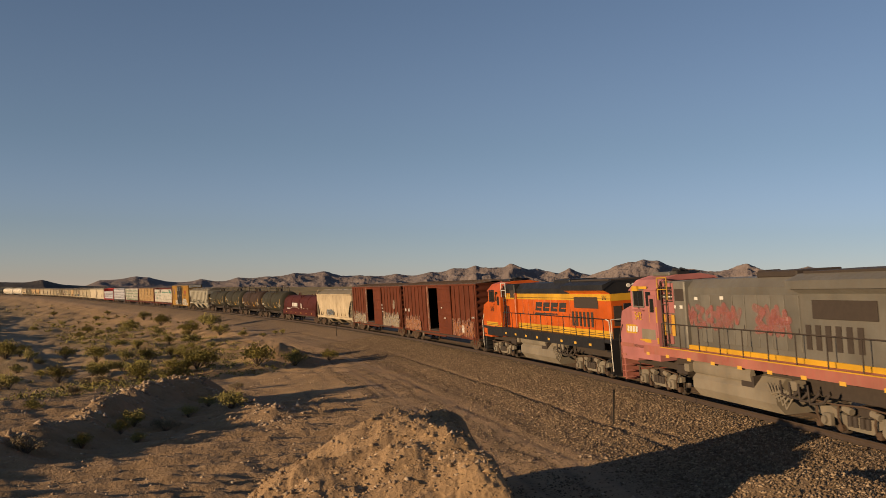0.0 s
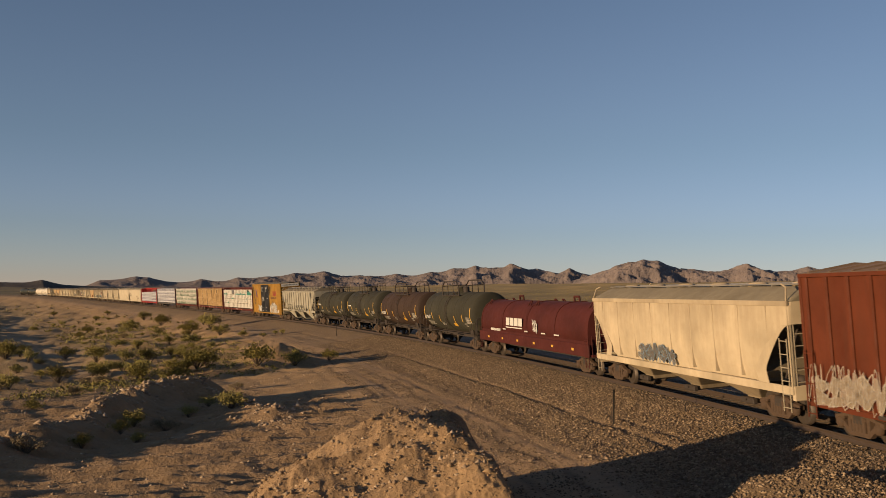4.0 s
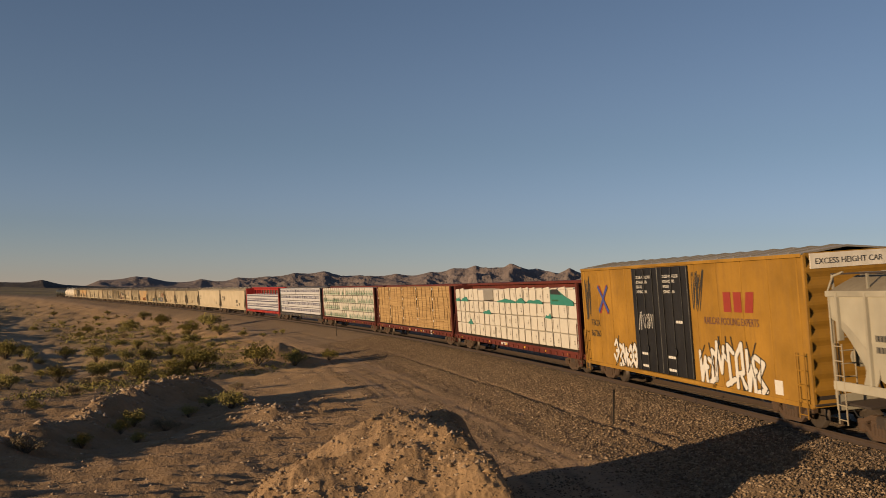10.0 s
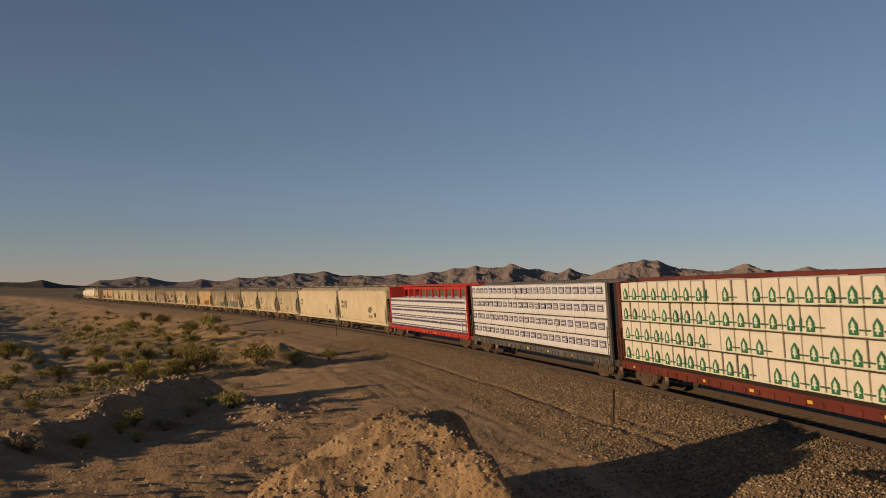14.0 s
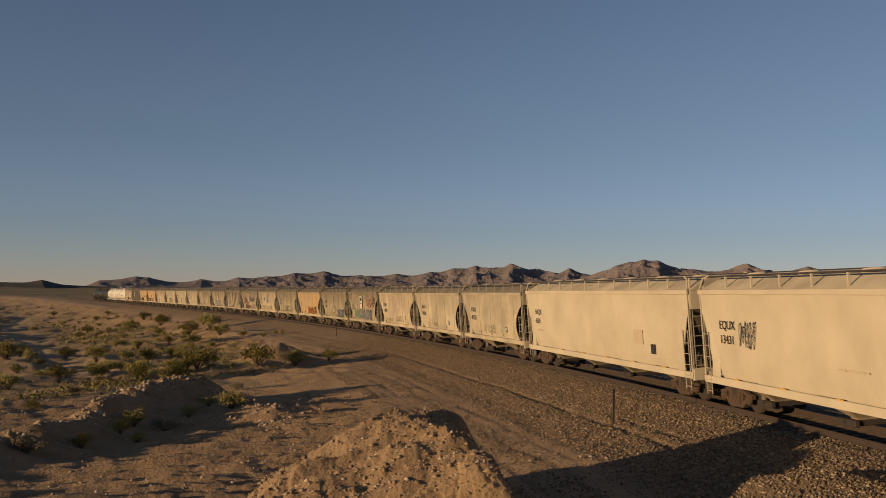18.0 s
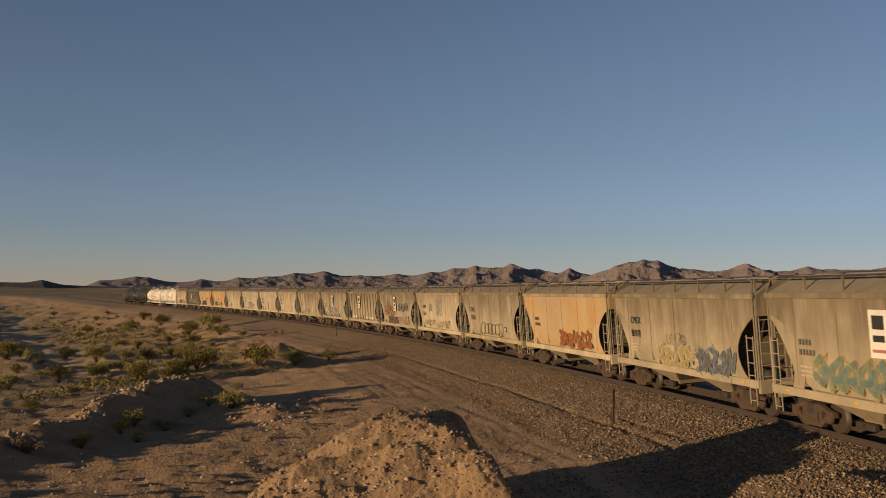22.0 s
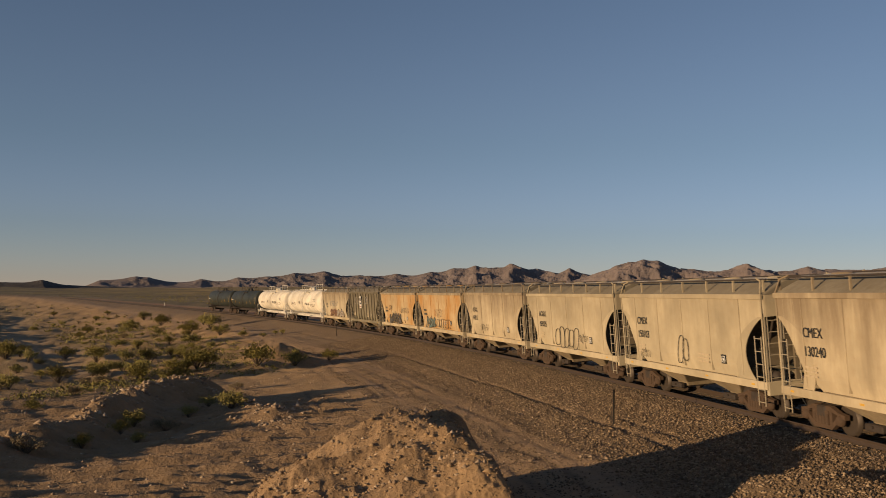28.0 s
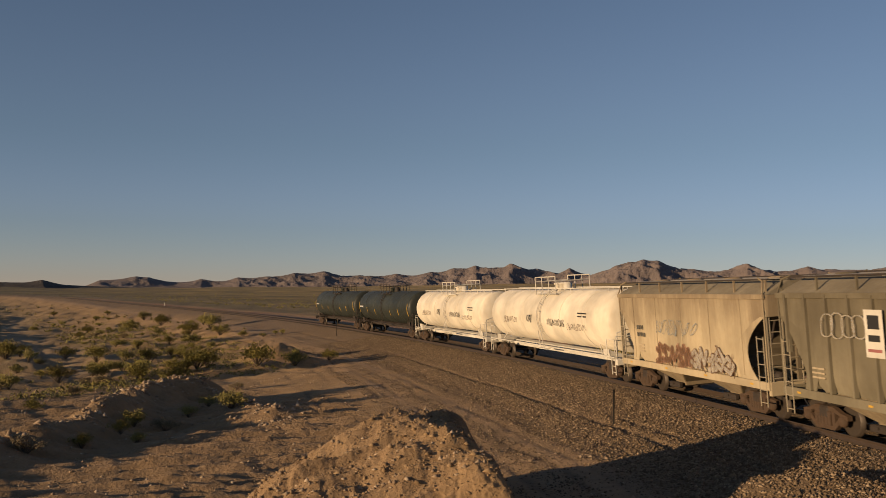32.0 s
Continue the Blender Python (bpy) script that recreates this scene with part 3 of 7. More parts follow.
# bay colour darkened for brake dirt and for weak light on down-tilted faces
M_BAY = paint("dirty_shaded_bay_paint", (0.25, 0.195, 0.125), 0.8, wear=0.2, dust=0.6, streak=0.7, dirt=(0.1, 0.072, 0.044))
M_LADDER = plain("worn_ladder_steel", (0.33, 0.28, 0.2), 0.7, 0.1, 0.3)
# dark colour stands for shade in the recessed car ends, under streaks and rust
M_ENDSHADE = paint("shade_dark_end_paint", (0.16, 0.128, 0.084), 0.85, wear=0.25, dust=0.5, streak=0.5, dirt=(0.06, 0.045, 0.03))
M_DUSTHOP = paint("cement_dusted_paint", (0.38, 0.315, 0.205), 0.75, wear=0.1, dust=0.5, streak=0.5, dirt=(0.22, 0.17, 0.11), soot=0.9)
M_RIBHOP = paint("dull_grey_rib_paint", (0.215, 0.185, 0.125), 0.75, wear=0.1, dust=0.4, streak=0.5, dirt=(0.13, 0.105, 0.07), soot=0.6)
M_TANHOP = paint("tan_hopper_paint", (0.49, 0.405, 0.27), 0.7, wear=0.12, dust=0.4, streak=0.45, dirt=(0.3, 0.22, 0.14), soot=0.8)
M_RUSTHOP = paint("rust_stained_paint", (0.48, 0.37, 0.215), 0.75, rust=(0.29, 0.145, 0.05), wear=0.3, dust=0.4, streak=0.55, dirt=(0.36, 0.19, 0.065), soot=0.25, fade=0.85, blotch=(0.37, 0.19, 0.055))
M_RUSTPALE = paint("rusty_tan_paint", (0.404, 0.333, 0.218), 0.75, rust=(0.34, 0.17, 0.055), wear=0.3, dust=0.4, streak=0.55, dirt=(0.36, 0.19, 0.065), soot=0.25, fade=0.85, blotch=(0.40, 0.25, 0.10))
M_BOXRED = paint("boxcar_red_paint", (0.118, 0.0235, 0.005), 0.8, wear=0.12, dust=0.25, streak=0.5, dirt=(0.062, 0.02, 0.009))
M_BOXROOF = paint("rusted_boxcar_roof", (0.13, 0.085, 0.06), 0.8, wear=0.3, dust=0.4, streak=0.3)
M_MAROON = paint("maroon_paint", (0.066, 0.0085, 0.0055), 0.85, wear=0.05, dust=0.2, streak=0.25, dirt=(0.055, 0.016, 0.01))
M_TTX = paint("yellow_boxcar_paint", (0.33, 0.172, 0.02), 0.65, wear=0.1, dust=0.4, streak=0.6, dirt=(0.17, 0.095, 0.025))
M_TANK = paint("dark_tank_paint", (0.034, 0.0315, 0.0195), 0.85, wear=0.06, dust=0.4, streak=0.3, dirt=(0.046, 0.039, 0.023))
M_TANKBROWN = paint("brown_tank_paint", (0.042, 0.023, 0.014), 0.8, wear=0.1, dust=0.5, streak=0.4, dirt=(0.046, 0.028, 0.018))
M_TANKBLACK = paint("black_tank_paint", (0.03, 0.036, 0.03), 0.5, wear=0.06, dust=0.35, streak=0.3, dirt=(0.08, 0.07, 0.055))
M_TANKWHITE = paint("white_tank_paint", (0.82, 0.745, 0.61), 0.45, wear=0.08, dust=0.15, streak=0.2, dirt=(0.5, 0.35, 0.2))
M_ORANGE = paint("orange_loco_paint", (0.52, 0.095, 0.008), 0.4, wear=0.03, dust=0.2, streak=0.15, dirt=(0.3, 0.1, 0.03))
M_LOCOYEL = paint("yellow_loco_paint", (0.56, 0.31, 0.02), 0.45, wear=0.1, dust=0.2, streak=0.2, dirt=(0.3, 0.2, 0.06))
M_SILVER = paint("faded_silver_paint", (0.155, 0.148, 0.13), 0.55, wear=0.12, dust=0.4, streak=0.5, dirt=(0.13, 0.105, 0.08), metal=0.2)
M_PINK = paint("faded_red_paint", (0.36, 0.135, 0.132), 0.65, wear=0.06, dust=0.3, streak=0.35, dirt=(0.32, 0.13, 0.09))
M_SILLPINK = paint("faded_red_sill_paint", (0.33, 0.11, 0.085), 0.65, wear=0.12, dust=0.4, streak=0.4)
M_PLACARD = plain("orange_notice", (0.5, 0.27, 0.03), .6, 0, .2)
M_BEAMRED = paint("dark_red_beam_paint", (0.115, 0.02, 0.012), 0.65, wear=0.12, dust=0.3, streak=0.3, dirt=(0.07, 0.028, 0.018))
M_BRIGHTRED = paint("bright_red_beam_paint", (0.40, 0.022, 0.018), 0.5, wear=0.08, dust=0.2, streak=0.2)
M_DARKBEAM = paint("dark_grey_beam_paint", (0.06, 0.06, 0.065), 0.55, wear=0.1)
M_WRAP = plain("white_lumber_wrap", (0.57, 0.535, 0.47), 0.5, 0, 0.16, 2.6)
M_STRIPE = plain("printed_white_wrap", (0.54, 0.54, 0.56), 0.45, 0, 0.15, 2.0)


def lumber_mat():
    """Sawn boards in bundles: each course its own tone, long grain, dark stained lengths."""
    m, nt, b = shader("bare_lumber")
    tc = nt.nodes.new("ShaderNodeTexCoord")
    shift, rnd = random_shift(nt)
    course = noise_tex(nt, tc.outputs["Object"], 1.0, 2, 0.5, (0.35, 0.5, 13.0), shift)
    grain_ = noise_tex(nt, tc.outputs["Object"], 2.2, 6, 0.7, (0.5, 1.0, 16.0), shift)
    stain = noise_tex(nt, tc.outputs["Object"], 1.3, 5, 0.65, (0.45, 1.0, 9.0), shift)
    c = ramp(nt, course, [(0.3, (0.24, 0.15, 0.06)), (0.5, (0.32, 0.205, 0.085)), (0.7, (0.42, 0.285, 0.13))])
    c = mixed(nt, ramp(nt, grain_, [(0.45, (0, 0, 0)), (0.75, (0.5, 0.5, 0.5))]), c, (0.2, 0.115, 0.045))
    c = mixed(nt, ramp(nt, stain, [(0.6, (0, 0, 0)), (0.7, (0.75, 0.75, 0.75))]), c, (0.11, 0.062, 0.026))
    nt.links.new(c, b.inputs["Base Color"])
    b.inputs["Roughness"].default_value = 0.85
    bump(nt, b, grain_, 0.3, 0.01)
    return m


M_LUMBER = lumber_mat()
M_STRAP = plain("brown_steel_strap", (0.2, 0.125, 0.055), 0.6, 0.1, 0.3)
M_TEAL = plain("green_wrap_print", (0.035, 0.2, 0.155), 0.5, 0, 0.2)
M_PRINT = plain("dark_green_print", (0.028, 0.12, 0.058), 0.6, 0, 0.2)
M_BLUEPRINT = plain("dark_blue_print", (0.09, 0.085, 0.15), 0.6, 0, 0.2)
M_FUEL = paint("grimy_grey_tank_paint", (0.2, 0.175, 0.135), 0.65, wear=0.2, dust=0.5, streak=0.5)
M_ROOF = paint("dull_galvanised_roof", (0.32, 0.30, 0.27), 0.55, wear=0.25, dust=0.4, metal=0.3)


# ---- running gear ----
def wheel_shape():
    return Shape().turn([(-0.07, 0.40), (-0.07, 0.455), (0.05, 0.448), (0.065, 0.475), (0.075, 0.47), (0.075, 0.36), (0.03, 0.34), (0.03, 0.16), (0.085, 0.13), (0.085, 0.0)], axis="y", n=20)


def side_frame_shape(a):
    """A cast side frame with open windows, spring group and bearing ends."""
    s = Shape()
    s.prism([(-a - .26, .50), (-a - .26, .64), (-a + .05, .68), (-.46, .82), (.46, .82), (a - .05, .68), (a + .26, .64), (a + .26, .50), (a + .06, .57), (.40, .69), (-.40, .69), (-a - .06, .57)], -0.08, 0.08)
    s.prism([(-a - .05, .56), (-a + .10, .40), (-.46, .15), (.46, .15), (a - .10, .40), (a + .05, .56), (a - .14, .54), (.40, .27), (-.40, .27), (-a + .14, .54)], -0.08, 0.08)
    for x in (-.44, .44):
        s.box(x - .07, x + .07, -.09, .09, .2, .78, .02)
    for x in (-a, a):
        s.turn([(-0.14, 0.0), (-0.14, 0.13), (-0.04, 0.17), (0.02, 0.17), (0.02, 0.0)], (x, 0, 0.46), "y", 12)
        s.box(x - .17, x + .17, -.07, .07, .56, .66, .02)
    for x in (-.24, -.08, .08, .24):
        s.rod((x, -.06, .27), (x, -.06, .60), 0.068, 8)
    s.box(-.36, .36, -.11, .05, .58, .69, .02)
    return s


WHEEL = wheel_shape().mesh("wheel", M_WHEEL)
FRAME_SIDE = side_frame_shape(0.89).mesh("side_frame", M_RUSTY)
AXLE = Shape().rod((0, -0.75, 0.457), (0, 0.75, 0.457), 0.08, 10).mesh("axle", M_STEEL)
BOLSTER = Shape().box(-.22, .22, -1.15, 1.15, .48, .82, .04).mesh("bolster", M_STEEL)


def truck(parent, x):
    t = part("truck", BOLSTER, None, parent, at=pose(x, 0, 0))
    for sx in (-0.89, 0.89):
        part("axle", AXLE, None, t, at=pose(sx, 0, 0))
        for sy in (-1, 1):
            part("wheel", WHEEL, None, t, at=pose(sx, sy * 0.75, 0.457, 0, 0, 0 if sy < 0 else 180))
    for sy in (-1, 1):
        part("side_frame", FRAME_SIDE, None, t, at=pose(0, sy * 1.03, 0, 0, 0, 0 if sy < 0 else 180))
    return t


def couplers(parent, half):
    for s in (-1, 1):
        c = Shape().box(min(s * (half - 1.1), s * (half - .12)), max(s * (half - 1.1), s * (half - .12)), -.09, .09, .76, .94, .02)
        c.box(s * half - .16, s * half + .16, -.16, .13, .70, 1.0, .05)
        part("coupler", c, M_STEEL, parent)
        h = Shape().path([(s * (half - .5), -.3, .72), (s * (half - .25), -.28, .45), (s * half, -.15, .42)], .025)
        part("brake_hose", h, M_BLACK, parent)


def ladder(name, parent, x0, x1, y, z0, z1, mat, rungs=None, r=.022):
    s = Shape()
    for x in (x0, x1):
        s.rod((x, y, z0), (x, y, z1), r, 5)
    n = rungs or max(2, int((z1 - z0) / .36))
    for i in range(n):
        z = z0 + .12 + (z1 - z0 - .2) * i / max(1, n - 1)
        s.rod((x0, y, z), (x1, y, z), r * .8, 5)
    return part(name, s, mat, parent)


def decal(name, parent, x, z, w, h, y, mat, label=""):
    s = Shape().box(x - w / 2, x + w / 2, min(y, y + .006), max(y, y + .006), z - h / 2, z + h / 2)
    return part(name, s, mat, parent, label)


def bars(parent, x, z, h, y, mat, widths, gap=.35, name="lettering"):
    """Writing that stands as plain bars."""
    s = Shape()
    for w in widths:
        s.box(x, x + w, y - .004, y + .004, z, z + h)
        x += w + h * gap
    return part(name, s, mat, parent)


def lettering(parent, text, x, z, size, y, mat, name="lettering", squeeze=1.0):
    """Upright letters on the side that looks to -y."""
    cu = bpy.data.curves.new("text", "FONT")
    cu.body, cu.size, cu.extrude = text, size, 0.003
    tmp = bpy.data.objects.new("text", cu)
    me = bpy.data.meshes.new_from_object(tmp)
    bpy.data.objects.remove(tmp)
    bpy.data.curves.remove(cu)
    me.transform(Matrix.Translation((x, y, z)) @ Euler((math.pi / 2, 0, 0)).to_matrix().to_4x4() @ Matrix.Diagonal((squeeze, 1, 1, 1)))
    me.materials.clear()
    me.materials.append(mat)
    return part(name, me, mat, parent)


GLYPHS = (((0, .1, .3, 1), (.3, 1, .6, .3), (.6, .3, .95, .9)), ((.1, .9, .8, .75), (.8, .75, .3, .4), (.3, .4, .9, .1), (.9, .1, .2, .02)), ((.2, 0, .2, .7), (.2, .7, .75, 1), (.75, 1, .8, .35), (.8, .35, .35, .3), (.5, .3, .95, .02)),
          ((0, .3, .5, .05), (.5, .05, .9, .5), (.9, .5, .4, .95), (.4, .95, .1, .75), (.4, .5, .6, .5)), ((.1, .05, .9, .2), (.5, .1, .45, .95), (.45, .95, .95, .8), (.1, .7, .45, .6)),
          ((.05, .95, .3, .1), (.3, .1, .6, .8), (.6, .8, .85, .05), (.3, .5, .9, .55)))


def fat_stroke(shape, a, b, r, y):
    """A flat round-ended stroke."""
    ang = math.atan2(b[1] - a[1], b[0] - a[0])
    pts = []
    for c, t0 in ((b, ang - math.pi / 2), (a, ang + math.pi / 2)):
        for k in range(6):
            t = t0 + math.pi * k / 5
            pts.append((c[0] + r * math.cos(t), c[1] + r * math.sin(t)))
    shape.prism(pts, y - .003, y + .003)


def graffiti(parent, x, z, w, h, y, fill, line, n, seed, label=""):
    """Sprayed crowded forms with an outline and thin flares; no words."""
    rnd = random.Random(seed)
    n = int(n * 1.35 + .5)
    step = w / n
    for i in range(n):
        glyph = GLYPHS[rnd.randrange(len(GLYPHS))]
        outer, inner = Shape(), Shape()
        r = min(h * .14, step * .2) * rnd.uniform(.85, 1.15)
        lean, lift, tall = rnd.uniform(-.12, .28), rnd.uniform(-.07, .07) * h, rnd.uniform(.82, 1.1)
        q = lambda a, b: (x + step * i + r + a * (step * 1.35 - 1.4 * r) + lean * b * h * .5, z + r + lift + b * (h - 2 * r) * tall)
        for k, (ax, az, bx, bz) in enumerate(glyph):
            fat_stroke(outer, q(ax, az), q(bx, bz), r, y - .0015 * k)
            fat_stroke(inner, q(ax, az), q(bx, bz), r * .74, y - .009 - .0015 * k)
        g = part("graffiti_letter", outer, line, parent, label)
        if fill is not None:
            part("graffiti_fill", inner, fill, g)
            flare = Shape()
            for k in range(2):
                a, b = q(rnd.random(), rnd.random()), q(rnd.random(), rnd.choice((-.15, 1.15)))
                fat_stroke(flare, a, b, .022, y - .018 - .002 * k)
            part("graffiti_flare", flare, line, g)


def scrawl(parent, x, z, w, h, y, mat, n, seed, r=.02):
    """Thin looping sprayed lines, one letter-like figure after another; no words."""
    rnd = random.Random(seed)
    for i in range(n):
        step = w / n
        cx, cz = x + step * (i + .5), z + h * .5
        a, b = step * rnd.uniform(.35, .62), h * rnd.uniform(.35, .55)
        p, q, turns = rnd.uniform(0, 6.283), rnd.choice((1.5, 2, 2.5)), rnd.choice((1, 1, 2))
        lean = rnd.uniform(-.1, .35)
        pts = []
        for k in range(15):
            t = 6.283 * k / 14 * rnd.choice((.98, 1.0, 1.02))
            dz = b * math.sin(q * t + p)
            pts.append((cx + a * math.sin(turns * t) + lean * dz, y, cz + dz))
        s = Shape().path(pts, r * .72, 4)
        s.v = [(c[0], y + (c[1] - y) * .2, c[2]) for c in s.v]
        part("graffiti_scrawl", s, mat, parent)


# ---- covered hoppers ----
def rounded(a, w, z, n=3, r=.12):
    """A rectangle ring of half-length a and half-width w with small round corners."""
    r = min(r, a * .5, w * .5)
    pts = []
    for sx, sy, t0 in ((1, 1, 0), (-1, 1, 90), (-1, -1, 180), (1, -1, 270)):
        for k in range(n + 1):
            t = radians(t0 + 90 * k / n)
            pts.append((sx * (a - r) + r * math.cos(t), sy * (w - r) + r * math.sin(t), z))
    return pts


def hopper(label, length, mat, top=4.45, bays=2, ribs=0, bulge=0.0, cut=1.75, rail=True, frame_mat=None, waist=1.75, sign=False, low=1.22):
    """A covered hopper car: lofted body with slope-sheet ends, bays, sills, ladders, roof walk."""
    frame_mat = frame_mat or mat
    car = thing("covered_hopper_car", label, "hopper car", "cars of the freight train")
    half = length / 2
    L = half - .42
    eave = top - .42
    inner = cut + .38

    def edge(t, c):
        return L - c * (max(slant(t), lens(t)) if length < 16 else slant(t)) - .03

    def slant(t):
        return max(0, 1 - t) ** .7 * (.74 + .26 * min(1, t / .25))

    def lens(t):
        return .78 * max(0, math.sin(math.pi * (.16 + .84 * t))) ** .8
    shoulder = eave - .7
    foot = low + .42
    levels = [(low, L - inner, 1.30), (low + .1, L - inner, 1.36), (foot, edge(0, inner), 1.44)]
    for k in range(1, 11):
        t = k / 10
        levels.append((foot + (shoulder - foot) * t, edge(t, inner), 1.46 + bulge * math.sin(t * 2)))
    levels += [(eave - .12, L, 1.47 + bulge * .4), (eave, L, 1.46)]
    body = Shape().rings([rounded(a, w, z) for z, a, w in levels], smooth=False)
    part("body", body, mat, car)
    arch = [(eave + .003, L + .01, 1.475)] + [(eave + (top - eave) * (k / 4) ** .85, L - .02 * k, 1.46 - .86 * k / 4) for k in range(1, 5)]
    part("roof", Shape().rings([rounded(a, w, z) for z, a, w in arch], smooth=False), M_HOPROOF if mat is not M_CREAM else M_CREAMROOF, car, "dusty roof coloured darker for grazing sun")
    # overlay sheets that put the end recess's shade into their colour
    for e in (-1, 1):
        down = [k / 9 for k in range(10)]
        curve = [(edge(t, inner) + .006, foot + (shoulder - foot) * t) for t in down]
        part("slope_sheet", Shape().prism([(e * x, z) for x, z in curve] + [(e * (x + .02), z) for x, z in reversed(curve)], -1.40, 1.40), M_ENDSHADE, car, "end slope sheet coloured dark for the shaded recess")
    # side sheets run on past the slope sheets
    ts = [k / 14 for k in range(15)]
    for e in (-1, 1):
        out = [(e * (L - cut * (lens(t) if e > 0 and length < 16 else slant(t)) - .03), low + .08 + (shoulder - low - .08) * t) for t in ts] + [(e * (edge(t, inner) - .3), low + .08 + (shoulder - low - .08) * t) for t in reversed(ts)]
        for s in (-1, 1):
            ya, yb = sorted((s * (1.462 + bulge * .9), s * (1.437 + bulge * .9)))
            part("side_sheet", Shape().prism(out, ya, yb), mat, car)
    if ribs:
        for s in (-1, 1):
            for i in range(ribs):
                x = -L + .55 + (2 * L - 1.1) * i / (ribs - 1)
                lo = low + .08 if abs(x) < L - cut + .1 else low + .08 + (waist - .15) * min(1, (abs(x) - L + cut) / cut)
                part("rib", Shape().box(x - .045, x + .045, s * 1.40, s * 1.56, lo, eave - .02, .01) if s > 0 else Shape().box(x - .045, x + .045, -1.56, -1.40, lo, eave - .02, .01), mat, car)
    # seam along the eave
    for s in (-1, 1):
        part("eave_angle", Shape().box(-L, L, s * 1.49 - .04, s * 1.49 + .04, eave - .13, eave + .03, .01), frame_mat, car)
        part("side_sill", Shape().box(-half + .45, half - .45, s * 1.46 - .05, s * 1.46 + .05, low - .18, low + .07, .015), frame_mat, car)
    seams = 5 if length < 15 else 9
    for i in range(seams if not ribs and length < 20 else 0):
        x = -L + 2 * L * (i + .7) / (seams + .4)
        lo = 1.4 if abs(x) < L - cut + .2 else 2.9
        part("panel_seam", Shape().box(x - .02, x + .02, -1.482 - bulge * .7, -1.4, lo, eave - .1), mat, car)
    part("centre_sill", Shape().box(-half + .4, half - .4, -.28, .28, .72, 1.15, .02), M_STEEL, car)
    span = 2 * (L - cut) / bays
    tight = .12 if bays == 4 else .36
    for i in range(bays):
        cx = -(L - cut) + span * (i + .5)
        b = Shape().rings([[(cx + p[0], p[1], z) for p in rounded(a, w, z, 2, .05)] for z, a, w in ((low + .08, span * tight - .01, 1.38), (low - .1, span * tight - .03, 1.32), (.52, span * .14 * tight * 2, .62), (.38, span * .14 * tight * 2, .6))], smooth=False)
        part("hopper_bay", b, M_BAY if low < 1.5 else mat, car, "discharge bay coloured dark for grime and shade")
        part("outlet_gate", Shape().box(cx - span * .08, cx + span * .08, -.75, .75, .32, .46, .02).box(cx - span * .1, cx + span * .1, -.9, -.72, .3, .5, .03).rod((cx, -.95, .44), (cx, .95, .44), .04), M_STEEL, car)
    for e in (-1, 1):
        x = e * (half - .5)
        part("end_platform", Shape().box(min(x, x - e * 1.5), max(x, x - e * 1.5), -1.4, 1.4, 1.04, 1.1), M_STEEL, car)
        part("end_sill", Shape().box(x - .08, x + .08, -1.45, 1.45, .85, 1.3, .02), frame_mat, car)
        for s in (-1, 1):
            part("corner_post", Shape().box(x - .03, x + .03, s * 1.40 - .03, s * 1.40 + .03, 1.2, eave + .02, .01), M_LADDER, car)
            ladder("ladder", car, x - e * .1, x - e * .5, s * 1.50, .5, 2.75, M_LADDER, 6)
            part("corner_rail", Shape().path([(x, s * 1.47, 1.2), (x, s * 1.47, eave + .05), (x - e * .12, s * 1.36, top + .02), (x - e * .5, s * 1.28, top + .12)], .03), frame_mat, car)
            part("end_brace", Shape().rod((x, s * .9, eave - .1), (x - e * (cut - .5), s * .9, 1.4), .04, 5), M_STEEL, car)
        ladder_end = Shape()
        for y in (-1.3, -.82):
            ladder_end.rod((x, y, 1.2), (x, y, eave + .1), .024, 5)
        for i in range(8):
            ladder_end.rod((x, -1.3, 1.4 + i * .37), (x, -.82, 1.4 + i * .37), .02, 5)
        part("end_ladder", ladder_end, M_LADDER, car)
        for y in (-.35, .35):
            part("end_beam", Shape().box(min(x - e * .1, x), max(x - e * .1, x), y - .06, y + .06, 1.2, eave - .3), M_ENDSHADE, car)
        truck(car, e * (half - 1.95))
    part("brake_cylinder", Shape().turn([(-.3, 0), (-.3, .17), (.3, .17), (.3, 0)], (half - 1.35, -.65, 1.35), "x", 12), M_STEEL, car)
    part("brake_wheel", Shape().turn([(-.02, .26), (-.02, .30), (.02, .30), (.02, .26)], (-half + .42, -.6, 2.3), "x", 14), frame_mat, car)
    # roof walk, hatches, edge rail
    walk_top = Shape()
    for y in (-.42, .42):
        walk_top.box(-L, L, y - .16, y + .16, top + .05, top + .08)
        for i in range(int(L * 1.2)):
            x = -L + .3 + i * (2 * L - .6) / max(1, int(L * 1.2) - 1)
            walk_top.box(x - .02, x + .02, y - .16, y + .16, top - .06, top + .05)
    part("roof_walk", walk_top, M_ROOF, car)
    n = 4 if length < 15 else 6
    for i in range(n):
        cx = -L + 2 * L * (i + .5) / n
        part("roof_hatch", Shape().turn([(0, .0), (0, .36), (.10, .36), (.15, .28), (.16, 0)], (cx, 0, top - .03), "z", 14), mat, car)
    if rail:
        for s in (-1, 1):
            part("roof_rail", Shape().box(-L, L, s * 1.28 - .03, s * 1.28 + .03, top + .05, top + .10), M_STEEL, car)
            k = max(6, int(L * 1.3))
            for i in range(k):
                x = -L + .1 + (2 * L - .2) * i / (k - 1)
                part("stanchion", Shape().box(x - .025, x + .025, s * 1.32 - .03, s * 1.32 + .03, eave + .08, top + .06), frame_mat, car)
    if sign:
        sx = -1.0 if ribs else -.2
